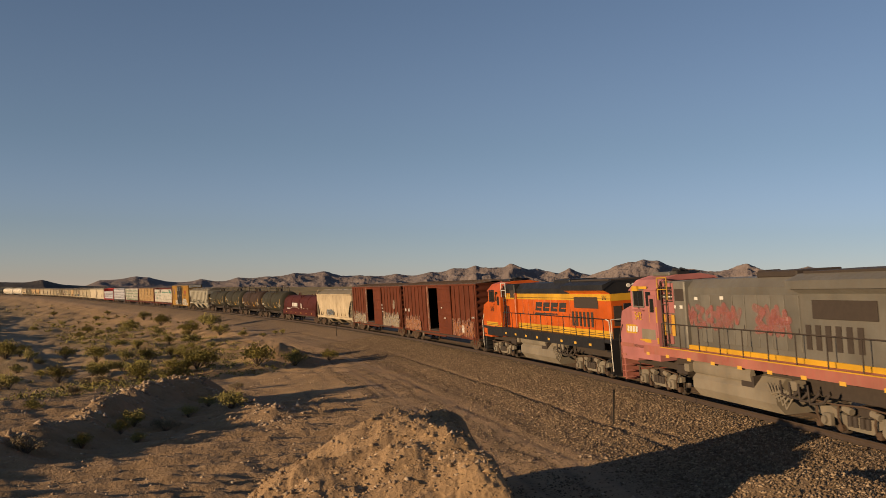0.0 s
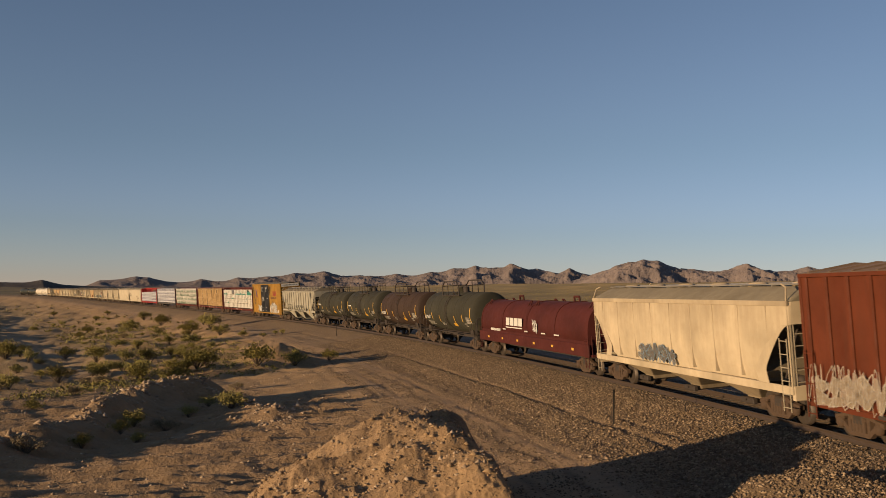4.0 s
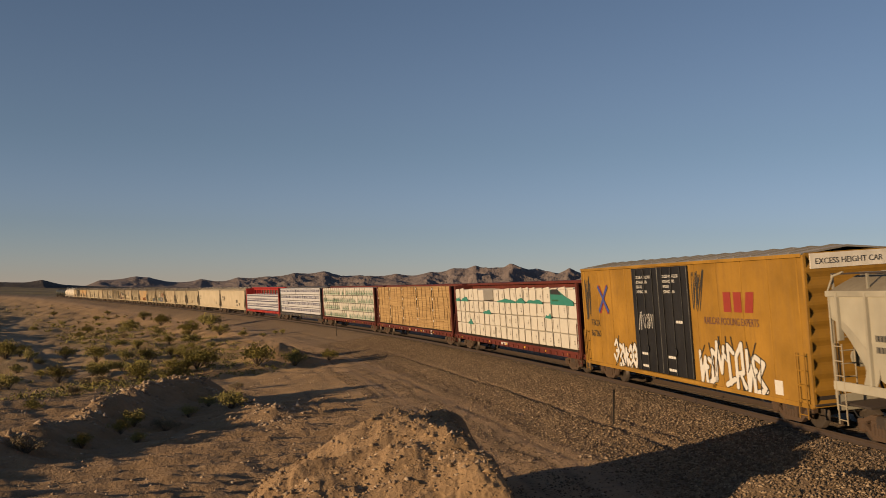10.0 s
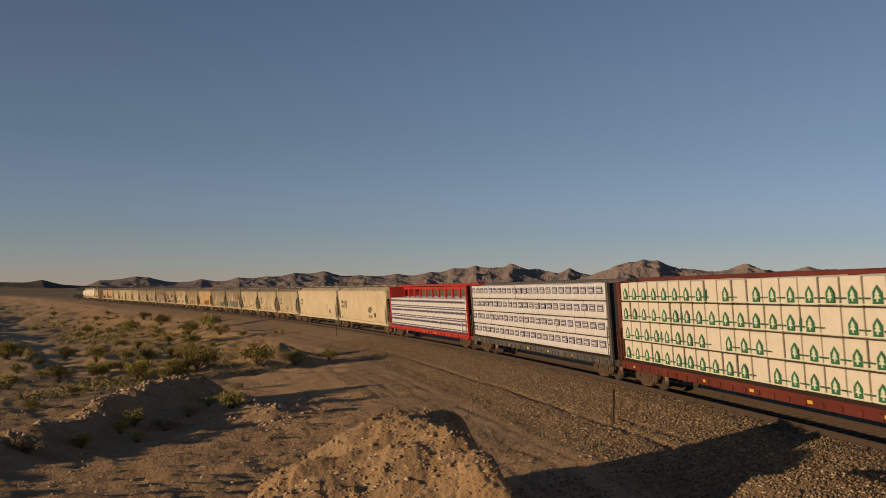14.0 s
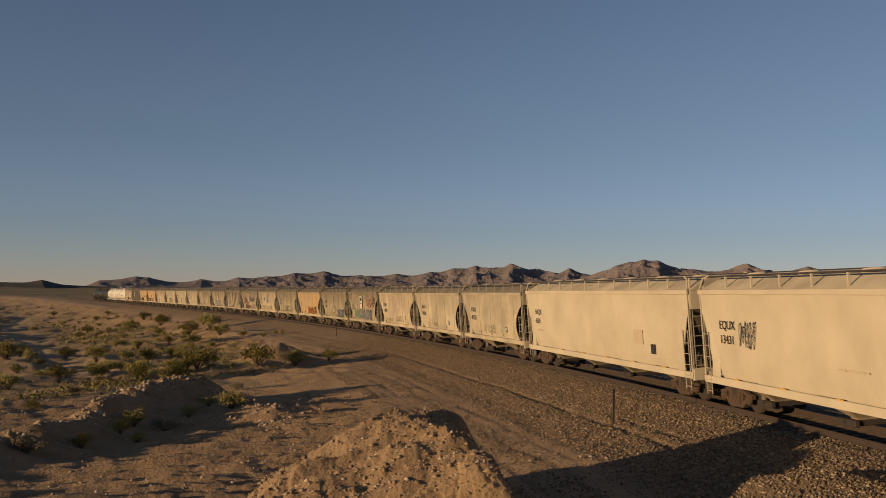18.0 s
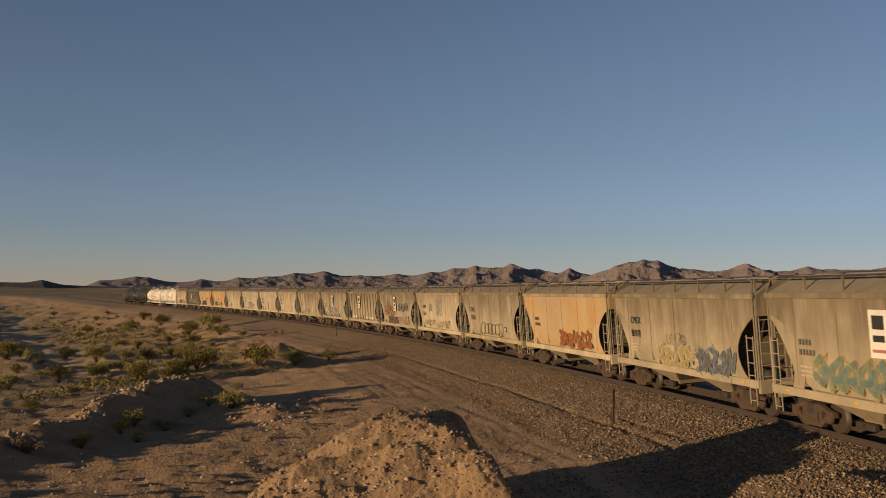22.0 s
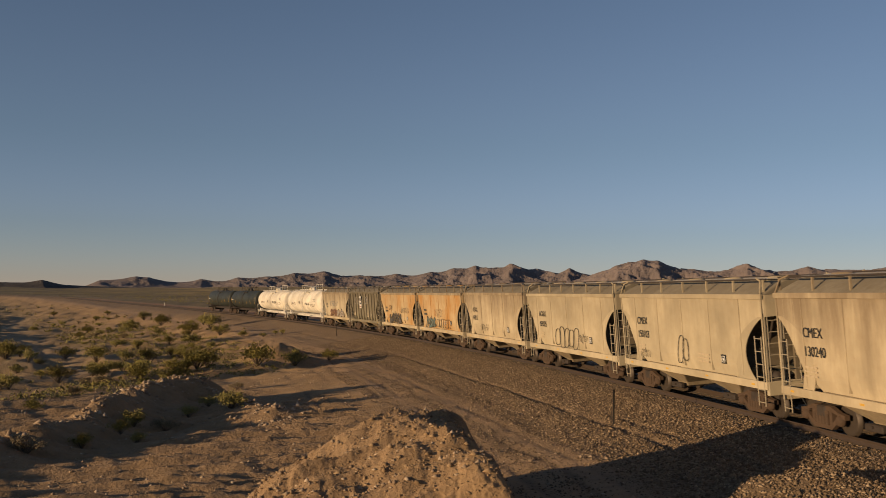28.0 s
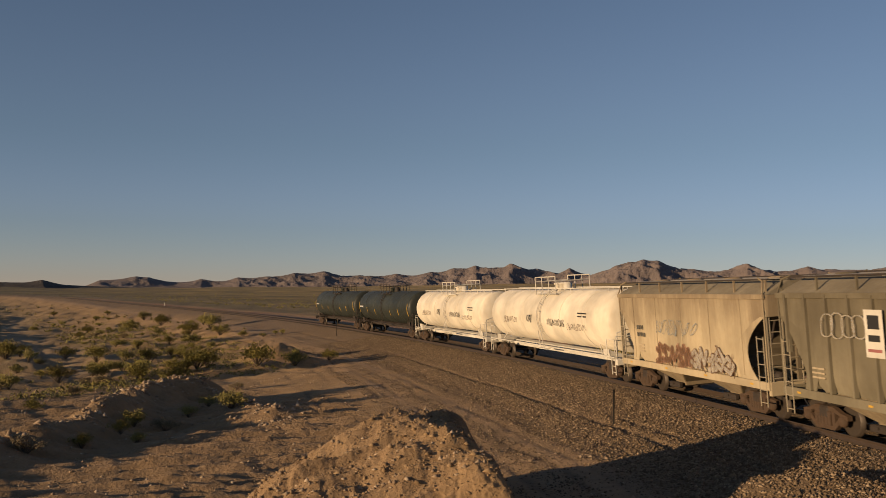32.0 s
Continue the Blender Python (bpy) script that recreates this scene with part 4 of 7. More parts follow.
        decal("sign_panel", car, sx, 3.1, .78, 1.25, -1.575 - bulge, M_WHITE, "white panel with dark bars")
        decal("sign_bar", car, sx, 3.4, .48, .36, -1.585 - bulge, M_INK)
        decal("sign_bar", car, sx, 2.98, .48, .17, -1.585 - bulge, M_INK)
        decal("sign_bar", car, sx, 2.66, .58, .08, -1.585 - bulge, M_PINK)
    couplers(car, half)
    return car


# ---- tank cars ----
def patch(x0, x1, a0, a1, radius, zc):
    """A thin plate bent round the barrel's camera side, from angle a0 up to a1."""
    s = Shape()
    rings = []
    for k in range(5):
        t = radians(a0 + (a1 - a0) * k / 4)
        rings.append([(x, -r * math.cos(t), zc + r * math.sin(t)) for x, r in ((x0, radius + .004), (x1, radius + .004), (x1, radius + .014), (x0, radius + .014))])
    return s.rings(rings, True, False)



def tank(label, length, mat, radius=1.48, zc=2.55, cage="long", marks=True, frame_mat=None, rails=False):
    frame_mat = frame_mat or M_STEEL
    car = thing("tank_car", label, "tank car", "cars of the freight train")
    half = length / 2
    L = half - .95
    prof = [(-L - .02, 0.0)]
    head = ((.03, .3), (.085, .58), (.16, .8), (.25, .93), (.36, .985), (.46, 1.0))
    prof += [(-L + a, radius * r) for a, r in head]
    prof += [(x, radius) for x in (-L * .33, -L * .33 + .02, 0, .02, L * .33)]
    prof += [(L - a, radius * r) for a, r in reversed(head)] + [(L + .02, 0.0)]
    barrel = Shape().turn(prof, (0, 0, zc), "x", 40)
    part("barrel", barrel, mat, car)
    for x in (-L * .66, -L * .33, 0, L * .33, L * .66):
        part("weld_band", Shape().turn([(x - .05, radius), (x - .05, radius + .012), (x + .05, radius + .012), (x + .05, radius)], (0, 0, zc), "x", 40), mat, car)
    part("centre_sill", Shape().box(-half + .3, half - .3, -.3, .3, .74, 1.08, .03), frame_mat, car)
    for e in (-1, 1):
        x = e * (half - 1.95)
        out = [(-1.25, 1.0), (1.25, 1.0), (1.3, 1.5), (.9, 1.3), (0, 1.12), (-.9, 1.3), (-1.3, 1.5)]
        part("saddle", Shape().prism(out, x - .35, x + .35, "x"), frame_mat, car)
        part("end_sill", Shape().box(e * (half - .55) - .1, e * (half - .55) + .1, -1.45, 1.45, .85, 1.12, .02), frame_mat, car)
        part("end_platform", Shape().box(min(e * (half - .6), e * (half - 1.5)), max(e * (half - .6), e * (half - 1.5)), -1.4, 1.4, 1.05, 1.1), frame_mat, car)
        hr = Shape().path([(e * (half - .55), -1.4, 1.1), (e * (half - .55), -1.4, 2.15), (e * (half - .55), 1.4, 2.15), (e * (half - .55), 1.4, 1.1)], .022)
        part("end_handrail", hr, frame_mat, car)
        for s in (-1, 1):
            ladder("step_ladder", car, e * (half - .62), e * (half - 1.02), s * 1.46, .4, 1.15, frame_mat, 3)
        truck(car, x)
    for s in (-1, 1):
        part("running_board", Shape().box(-.75, .75, s * 1.35 - .12, s * 1.35 + .12, 1.03, 1.07), frame_mat, car)
        for x in (-half + 1.1, half - 1.1):
            part("corner_handrail", Shape().path([(x - .45, s * 1.44, 1.1), (x - .45, s * 1.44, 2.0), (x + .45, s * 1.44, 2.0), (x + .45, s * 1.44, 1.1)], .02), frame_mat, car)
        pts_a, pts_b = [], []
        for k in range(9):
            t = radians(-28 + k * 14)
            pts_a.append((-.22, s * (radius + .09) * math.cos(t), zc + (radius + .09) * math.sin(t)))
            pts_b.append((.22, s * (radius + .09) * math.cos(t), zc + (radius + .09) * math.sin(t)))
        lad = Shape().path(pts_a, .024).path(pts_b, .024)
        for a, b in zip(pts_a, pts_b):
            lad.rod(a, b, .018, 5)
        for x in (-.22, .22):
            lad.rod((x, s * (radius + .05), zc - .7), (x, s * 1.42, 1.05), .024)
        part("ladder", lad, frame_mat, car)
    for s in (-1, 1):
        part("side_rail", Shape().path([(-half + .7, s * 1.46, 1.2), (half - .7, s * 1.46, 1.2)], .03).path([(-half + 2.6, s * 1.2, 1.2), (-half + 3.2, s * 1.05, 1.62)], .03).path([(half - 2.6, s * 1.2, 1.2), (half - 3.2, s * 1.05, 1.62)], .03), frame_mat, car)
        part("head_brace", Shape().path([(half - .75, s * 1.3, 1.1), (half - .75, s * 1.25, 2.3), (half - .75, s * .3, 2.55)], .03), frame_mat, car)
    top = zc + radius
    part("manway", Shape().turn([(-.1, .40), (.28, .40), (.30, .46), (.36, .46), (.40, .30), (.42, 0)], (0, 0, top), "z", 18), mat, car)
    part("valve_housing", Shape().turn([(-.1, .24), (.35, .24), (.40, .18), (.41, 0)], (.85, 0, top), "z", 14), frame_mat, car)
    part("safety_valve", Shape().rod((-.8, 0, top - .05), (-.8, 0, top + .3), .08, 10), frame_mat, car)
    w = 1.6 if cage != "long" else 2.1
    part("top_platform", Shape().box(-w, w, -1.0, -.45, top - .22, top - .17).box(-w, w, .45, 1.0, top - .22, top - .17), frame_mat, car)
    cg = Shape()
    for s in (-1, 1):
        for x in ((-w * .33, w * .33) if cage == 'long' else (-w, -w * .33, w * .33, w)):
            cg.rod((x, s * 1.0, top - .25), (x, s * 1.0, top + .75), .028, 5)
        if cage == "long":
            cg.path([(-w, s * 1.0, top - .25), (-w, s * 1.0, top + .5), (-w + .6, s * 1.0, top + .85), (w - .6, s * 1.0, top + .85), (w, s * 1.0, top + .5), (w, s * 1.0, top - .25)], .05)
        else:
            cg.path([(-w, s * 1.0, top + .75), (w, s * 1.0, top + .75)], .028)
    for x in (-w, w):
        cg.path([(x, -1, top + .5), (x, 1, top + .5)], .03)
    part("platform_railing", cg, frame_mat, car)
    if rails:
        tr = Shape()
        for s in (-1, 1):
            tr.path([(-L + .3, s * .5, top + .08), (L - .3, s * .5, top + .08)], .03)
            for i in range(12):
                x = -L + .4 + (2 * L - .8) * i / 11
                tr.rod((x, s * .5, top - .1), (x, s * .5, top + .09), .02)
        part("top_rail", tr, frame_mat, car)
    if marks:
        for s in (-1, 1):
            for x, zz in ((-L + .4, .0), (-L * .62, .02), (-L * .3, -.12), (L * .3, -.12), (L * .6, .02), (L - .65, .0)):
                t0 = -.42
                st = Shape()
                m = 6
                tall = 1.1 if abs(x) > L - .8 else .55
                ring = []
                for k in range(m + 1):
                    t = t0 + (zz + tall * k / m - .0) / radius
                    ring.append((s * (radius + .008) * math.cos(t), zc + (radius + .008) * math.sin(t)))
                for (ya, za), (yb, zb) in zip(ring, ring[1:]):
                    st.add([(x - .06, ya, za), (x + .06, ya, za), (x + .06, yb, zb), (x - .06, yb, zb)], [(0, 1, 2, 3)])
                part("reflector_strip", st, M_YELLOW, car)
        if cage != "long":
            stencil(car, -L + .75, zc - .05, 1.4, 5, radius, zc, .14)
    couplers(car, half)
    return car


def stencil(car, x, z, w, n, radius, zc, h):
    """Small painted writing as bars that follow the barrel."""
    s = Shape()
    step = w / n
    for i in range(n):
        x0, x1 = x + step * i, x + step * (i + .78)
        q = []
        for zz in (z, z + h):
            t = math.asin(max(-1, min(1, (zz - zc) / radius)))
            q.append((-(radius + .016) * math.cos(t), zc + (radius + .016) * math.sin(t)))
        s.add([(x0, *q[0]), (x1, *q[0]), (x1, *q[1]), (x0, *q[1])], [(0, 1, 2, 3)])
    part("lettering", s, M_MARK, car)


# ---- boxcars ----
def boxcar(label, length, mat, top=4.65, opening=None, doors="single", ribs=18, roof_mat=None, z0=.98):
    car = thing("boxcar", label, "boxcar", "cars of the freight train")
    half = length / 2
    L = half - .55
    eave = top - .22
    W = 1.48
    d0, d1 = (opening[0], opening[1]) if opening else (0, 0)
    o0, o1 = (opening[2], opening[3]) if opening else (0, 0)
    if doors == "plug":
        opening = None
    part("floor", Shape().box(-L, L, -W + .06, W - .06, z0 + .1, z0 + .22), M_STEEL, car, "worn dark floor")
    for s in (-1, 1):
        y0, y1 = (s * W - .06, s * W) if s > 0 else (s * W, s * W + .06)
        if opening:
            for a, b in ((-L, o0), (o1, L)):
                part("side_wall", Shape().box(a, b, y0, y1, z0, eave), mat, car)
            part("door_header", Shape().box(o0, o1, y0, y1, eave - .22, eave), mat, car)
            part("side_sill", Shape().box(o0 - 1.6, o1 + 1.6, s * (W + .03) - .05, s * (W + .03) + .05, z0 - .22, z0 + .12, .01), mat, car)
        else:
            part("side_wall", Shape().box(-L, L, y0, y1, z0, eave), mat, car)
        if opening:
            for a in (o0, o1):
                part("door_post", Shape().box(a - .07, a + .07, s * (W + .03) - .05, s * (W + .03) + .05, z0 - .05, eave), M_PALEPINK if a == o0 else mat, car)
            yd = s * (W + .09)
            part("door", Shape().box(d0, d1, yd - .04, yd + .04, z0 + .02, eave - .08, .015), mat, car)
            for i in range(4):
                zz = z0 + .5 + i * (eave - z0 - .8) / 3
                part("door_rib", Shape().box(d0 + .05, d1 - .05, yd - .07, yd + .07, zz - .05, zz + .05, .015), mat, car)
            part("door_track", Shape().box(-L * .62, L * .62, yd - .05, yd + .05, z0 - .08, z0 + .01), M_STEEL, car)
        xs = [-L + .35 + (2 * L - .7) * i / (ribs - 1) for i in range(ribs)]
        for x in xs:
            if opening and min(o0, d0) - .12 < x < max(o1, d1) + .12:
                continue
            if doors == "plug" and d0 < x < d1:
                continue
            yr = s * (W + .035)
            part("rib", Shape().box(x - .10, x + .10, yr - .045, yr + .045, z0 + .05, eave - .05, .035) if doors != "plug" else Shape().box(x - .03, x + .03, s * W - .008, s * W + .008, z0 + .05, eave - .05), mat, car)
        part("eave_angle", Shape().box(-L, L, s * (W + .02) - .06, s * (W + .02) + .06, eave - .07, eave + .04, .01), mat, car)
        part("bottom_sill", Shape().box(-L, L, s * W - .05, s * W + .05, z0 - .14, z0, .01), mat, car)
        for e in (-1, 1):
            ladder("ladder", car, e * (L - .12), e * (L - .56), s * (W + .13), z0 - .45, z0 + 1.5, mat, 5)
            part("corner_post", Shape().box(e * L - .06, e * L + .06, s * (W - .02) - .06, s * (W - .02) + .06, z0 - .1, eave + .02, .02), mat, car)
    part("lining", Shape().box(-L + .1, L - .1, W - .12, W - .08, z0 + .22, eave), plain_wood(), car, "worn plywood lining")
    # roof, ends
    roof = Shape().prism([(-W - .06, eave), (-W - .06, eave + .05), (0, top), (W + .06, eave + .05), (W + .06, eave), (0, top - .06)], -L - .05, L + .05, "x")
    part("roof", roof, roof_mat or M_BOXROOF, car)
    for i in range(int(2 * L / 1.1)):
        x = -L + .5 + i * 1.1
        part("roof_rib", Shape().prism([(-W, eave + .05), (0, top + .0), (W, eave + .05), (W, eave + .09), (0, top + .05), (-W, eave + .09)], x - .04, x + .04, "x"), roof_mat or M_BOXROOF, car)
    for e in (-1, 1):
        rows = []
        n = 56
        for k in range(n + 1):
            z = z0 - .1 + (eave - z0 + .15) * k / n
            rows.append((e * (L + .03 + .05 * math.cos(k / n * 2 * math.pi * 9)), z))
        out = rows + [(e * (L - .06), eave + .05), (e * (L - .06), z0 - .1)]
        part("end_wall", Shape().prism(out, -W + .02, W - .02), mat, car)
        part("end_sill", Shape().box(e * L - .12, e * L + .12, -W, W, .82, z0, .02), M_STEEL, car)
        truck(car, e * (half - 2.35))
    part("centre_sill", Shape().box(-half + .5, half - .5, -.3, .3, .66, z0 + .1, .02), M_STEEL, car)
    if doors == "plug":
        for s in (-1, 1):
            for a, b in ((d0, (d0 + d1) / 2 - .02), ((d0 + d1) / 2 + .02, d1)):
                yd = s * (W + .05)
                dr = part("plug_door", Shape().box(a, b, yd - .05, yd + .05, z0 + .06, eave - .1, .02), M_BLACK, car, "black plug door")
                for k in (.18, .5, .82):
                    x = a + (b - a) * k
                    part("door_rod", Shape().rod((x, yd + s * .08, z0 + .1), (x, yd + s * .08, eave - .15), .025, 6), M_BLACK, dr)
                part("door_wheel", Shape().turn([(-.02, .12), (-.02, .16), (.02, .16), (.02, .12)], ((a + b) / 2, yd + s * .11, z0 + 1.0), "y", 14), M_BLACK, dr)
            part("door_track", Shape().box(d0 - 1.6, d1 + 1.6, s * (W + .12) - .07, s * (W + .12) + .07, z0 - .06, z0 + .05, .01), mat, car)
    couplers(car, half)
    return car


WOOD_CACHE = {}


def plain_wood():
    if "w" not in WOOD_CACHE:
        WOOD_CACHE["w"] = plain("worn_plywood", (0.22, 0.15, 0.09), 0.85, 0, 0.3)
    return WOOD_CACHE["w"]


# ---- centre-beam cars ----
def centrebeam(label, length, beam_mat, load_mat, rows, cols, load_label, seed, gap_top=0.0, base=1.22, top=4.62):
    car = thing("centre_beam_car", label, "flatcar", "cars of the freight train")
    half = length / 2
    L = half - .6
    rnd = random.Random(seed)
    deck = 1.1
    part("deck", Shape().box(-L, L, -1.45, 1.45, deck - .06, deck + .04), M_STEEL, car)
    part("centre_sill", Shape().box(-L, L, -.35, .35, .62, deck, .02), beam_mat, car)
    for s in (-1, 1):
        part("side_sill", Shape().box(-L, L, s * 1.44 - .05, s * 1.44 + .05, deck - .30, deck + .04, .015), beam_mat, car)
        n = 26
        for i in range(n):
            x = -L + .4 + (2 * L - .8) * i / (n - 1)
            part("strap_winch", Shape().box(x - .09, x + .09, s * 1.52 - .05, s * 1.52 + .05, deck - .26, deck - .08, .02), beam_mat, car)
        for i in range(7):
            x = -L + 1.4 + (2 * L - 2.8) * i / 6
            decal("reflector", car, x, deck - .14, .28, .1, s * 1.505, M_YELLOW)
    for e in (-1, 1):
        x = e * (L - .05)
        bh = part("bulkhead", Shape().box(x - .07, x + .07, -1.42, 1.42, deck, top, .02), beam_mat, car)
        for y in (-1.38, -.7, 0, .7, 1.38):
            part("bulkhead_post", Shape().box(x + e * .07 - .09, x + e * .07 + .09, y - .07, y + .07, deck - .2, top + .02, .015), beam_mat, bh)
        truck(car, e * (half - 2.35))
        part("end_sill", Shape().box(e * (L + .25) - .25, e * (L + .25) + .25, -1.3, 1.3, .8, 1.05, .02), beam_mat, car)
        ladder("ladder", car, e * (L - .1), e * (L + .3), -1.5, .5, 2.6, beam_mat, 6)
    part("top_chord", Shape().box(-L, L, -.42, .42, top - .02, top + .12, .02), beam_mat, car)
    part("top_plate", Shape().box(-L, L, -.05, .05, top - .3, top - .02), beam_mat, car)
    n = 12
    for i in range(n + 1):
        x = -L + 2 * L * i / n
        part("beam_post", Shape().prism([(x - .09, deck), (x + .09, deck), (x + .2, top), (x - .2, top)], -.06, .06), beam_mat, car)
    # bundles, row by row
    w = (2 * L - .5) / cols
    h = (top - gap_top - base) / rows
    meshes = {}
    for s in (-1, 1):
        for i in range(cols):
            for j in range(rows):
                if seed == 1 and s < 0 and j == rows - 1 and i in (6, 7):
                    continue
                x = -L + .25 + w * (i + .5)
                z = base + h * j
                key = (s, rnd.randrange(6 if load_mat is M_LUMBER else 3))
                if key not in meshes:
                    proud = (.002 if load_mat is M_LUMBER else .012) * key[1]
                    y0, y1 = (.12, 1.40 + proud) if s > 0 else (-1.40 - proud, -.12)
                    if load_mat is M_LUMBER:
                        out = []
                        m = 12
                        for q in range(m):
                            za, zb = .012 + (h - .014) * q / m, .012 + (h - .014) * (q + rnd.uniform(.86, .97)) / m
                            deep = .05 * rnd.random() ** 3
                            out += [(y0 if s > 0 else y0 + deep, za), (y0 if s > 0 else y0 + deep, zb), (y0 + (.0 if s > 0 else .06), zb + .004), (y0 + (.0 if s > 0 else .06), zb + .012)]
                        out += [(y1, h - .01), (y1, .03)]
                        sh = Shape().prism(out, -w / 2 + .004, w / 2 - .004, "x")
                    else:
                        sh = Shape().box(-w / 2 + .02, w / 2 - .02, y0, y1, .03, h - .005, .028)
                    meshes[key] = sh.mesh("bundle", load_mat)
                part("lumber_pack", meshes[key], None, car, load_label, at=pose(x + rnd.uniform(-.015, .015), s * rnd.uniform(-.02, .02), z, 0, rnd.uniform(-.35, .35), rnd.uniform(-.5, .5)) @ Matrix.Diagonal((1, 1, rnd.uniform(.955, 1.0) if load_mat is not M_LUMBER else 1.0, 1)))
    couplers(car, half)
    return car, L, w, h, deck


# ---- the coil car ----
def coil_car(length):
    car = thing("coil_car", "maroon covered coil steel car with ribbed hoods", "coil car", "cars of the freight train")
    half = length / 2
    L = half - .75
    part("body_trough", Shape().prism([(-1.45, 1.75), (-1.45, 1.2), (-1.1, .95), (1.1, .95), (1.45, 1.2), (1.45, 1.75)], -L, L, "x"), M_MAROON, car)
    for s in (-1, 1):
        part("side_sill", Shape().box(-L - .2, L + .2, s * 1.5 - .06, s * 1.5 + .06, 1.0, 1.62, .03), M_MAROON, car)
    out = []
    for k in range(15):
        t = radians(180 * k / 14)
        out.append((1.43 * math.copysign(abs(math.cos(t)) ** .75, math.cos(t)), 1.72 + 1.85 * math.sin(t) ** .7))
    for a, b in ((-L, -.03), (.03, L)):
        hood = part("hood", Shape().prism(out, a, b, "x", True), M_MAROON, car, "maroon steel hood")
        for x in (a + .05, b - .05, (a + b) / 2):
            rib = [(y * 1.02, 1.70 + (z - 1.7) * 1.02) for y, z in out]
            part("hood_rib", Shape().prism(rib, x - .06, x + .06, "x"), M_MAROON, hood)
        for x in (a + .6, b - .6):
            for s in (-1, 1):
                part("stacking_bracket", Shape().path([(x - .25, s * .95, 3.28), (x, s * 1.15, 3.0), (x + .25, s * .95, 3.28), (x + .12, s * .75, 3.62), (x - .12, s * .75, 3.62), (x - .25, s * .95, 3.28)], .04), M_MAROON, hood)
        part("lifting_bail", Shape().path([((a + b) / 2 - .35, 0, 3.5), ((a + b) / 2 - .35, 0, 3.85), ((a + b) / 2 + .35, 0, 3.85), ((a + b) / 2 + .35, 0, 3.5)], .06), M_MAROON, hood)
    for e in (-1, 1):
        part("end_platform", Shape().box(min(e * L, e * (half - .4)), max(e * L, e * (half - .4)), -1.4, 1.4, 1.0, 1.1), M_MAROON, car)
        part("end_handrail", Shape().path([(e * (half - .5), -1.35, 1.1), (e * (half - .5), -1.35, 2.0), (e * (half - .5), 1.35, 2.0), (e * (half - .5), 1.35, 1.1)], .025), M_MAROON, car)
        for s in (-1, 1):
            ladder("ladder", car, e * (half - .6), e * (half - 1.0), s * 1.52, .45, 1.9, M_MAROON, 4)
        truck(car, e * (half - 2.1))
    part("centre_sill", Shape().box(-half + .4, half - .4, -.35, .35, .65, 1.0, .02), M_STEEL, car)
    y = -1.47
    s = Shape()
    for i in range(4):
        x = -3.6 + i * .78
        s.prism([(x, 2.15), (x + .66, 2.15), (x + .74, 2.62), (x + .08, 2.62)], y - .02, y - .012)
    s.box(-3.7, -.6, y - .02, y - .012, 2.0, 2.06)
    part("emblem", s, M_MARK, car, "white slanted block emblem")
    bars(car, -6.9, 1.72, .16, -1.47, M_MARK, (.16,) * 4 + (.14,) * 6)
    for x, w in ((-4.3, .5), (-.2, .5), (2.6, .6), (4.6, .7)):
        bars(car, x, 1.86, .07, -1.49, M_MARK, (w * .4, w * .3, w * .3))
    for i in range(6):
        decal("reflector", car, -7.2 + i * 2.9, 1.3, .3, .12, -1.565, M_YELLOW)
    graffiti(car, 1.2, 1.95, .7, .6, -1.475, M_MARK, M_MARK, 2, 5)
    couplers(car, half)
    return car


# ---- locomotives ----
def loco_truck(parent, x, mat):
    t = part("truck", Shape().box(x - .5, x + .5, -1.0, 1.0, .5, .95, .04), M_STEEL, parent)
    for sx in (-1.37, 1.37):
        part("axle", Shape().rod((x + sx, -.75, .5), (x + sx, .75, .5), .1, 10), M_STEEL, t)
        for sy in (-1, 1):
            part("wheel", WHEEL, None, t, at=pose(x + sx, sy * .75, .5, 0, 0, 0 if sy < 0 else 180))
    for s in (-1, 1):
        y0, y1 = sorted((s * 1.02, s * 1.18))
        f = Shape().prism([(x - 2.05, .62), (x - 2.05, .80), (x - 1.3, .88), (x - .75, .70), (x + .75, .70), (x + 1.3, .88), (x + 2.05, .80), (x + 2.05, .62), (x + 1.7, .58), (x + 1.15, .58), (x + .7, .42), (x + .55, .30), (x - .55, .30), (x - .7, .42), (x - 1.15, .58), (x - 1.7, .58)], y0, y1)
        part("side_frame", f, mat, t)
        for sx in (-1.37, 1.37):
            part("journal_box", Shape().box(x + sx - .2, x + sx + .2, *sorted((s * 1.15, s * 1.34)), .32, .68, .04).rod((x + sx, s * 1.3, .5), (x + sx, s * 1.42, .5), .12, 10), mat, t)
            part("brake_cylinder", Shape().rod((x + sx * .45, s * 1.22, .9), (x + sx * .45 + .35, s * 1.22, .82), .1, 10), mat, t)
        for sx in (-.4, -.15, .15, .4):
            part("spring", Shape().rod((x + sx, s * 1.2, .42), (x + sx, s * 1.2, .72), .085, 8), M_STEEL, t)
        rig = Shape()
        for sx in (-1.9, -.85, .85, 1.9):
            rig.path([(x + sx, s * 1.24, .95), (x + sx * .96, s * 1.3, .62), (x + sx * .9, s * 1.22, .3)], .035)
            rig.box(x + sx - .1, x + sx + .1, *sorted((s * 1.1, s * 1.26)), .22, .42, .03)
        rig.path([(x - 2.0, s * 1.3, 1.0), (x - .9, s * 1.34, .98), (x + .4, s * 1.3, 1.05), (x + 2.0, s * 1.32, .96)], .028)
        part("brake_rigging", rig, M_RUSTY, t)
        part("sand_hose", Shape().path([(x - 1.9, s * 1.2, 1.1), (x - 2.15, s * 1.15, .6), (x - 1.95, s * 1.0, .3)], .03), M_STEEL, t)
    return t


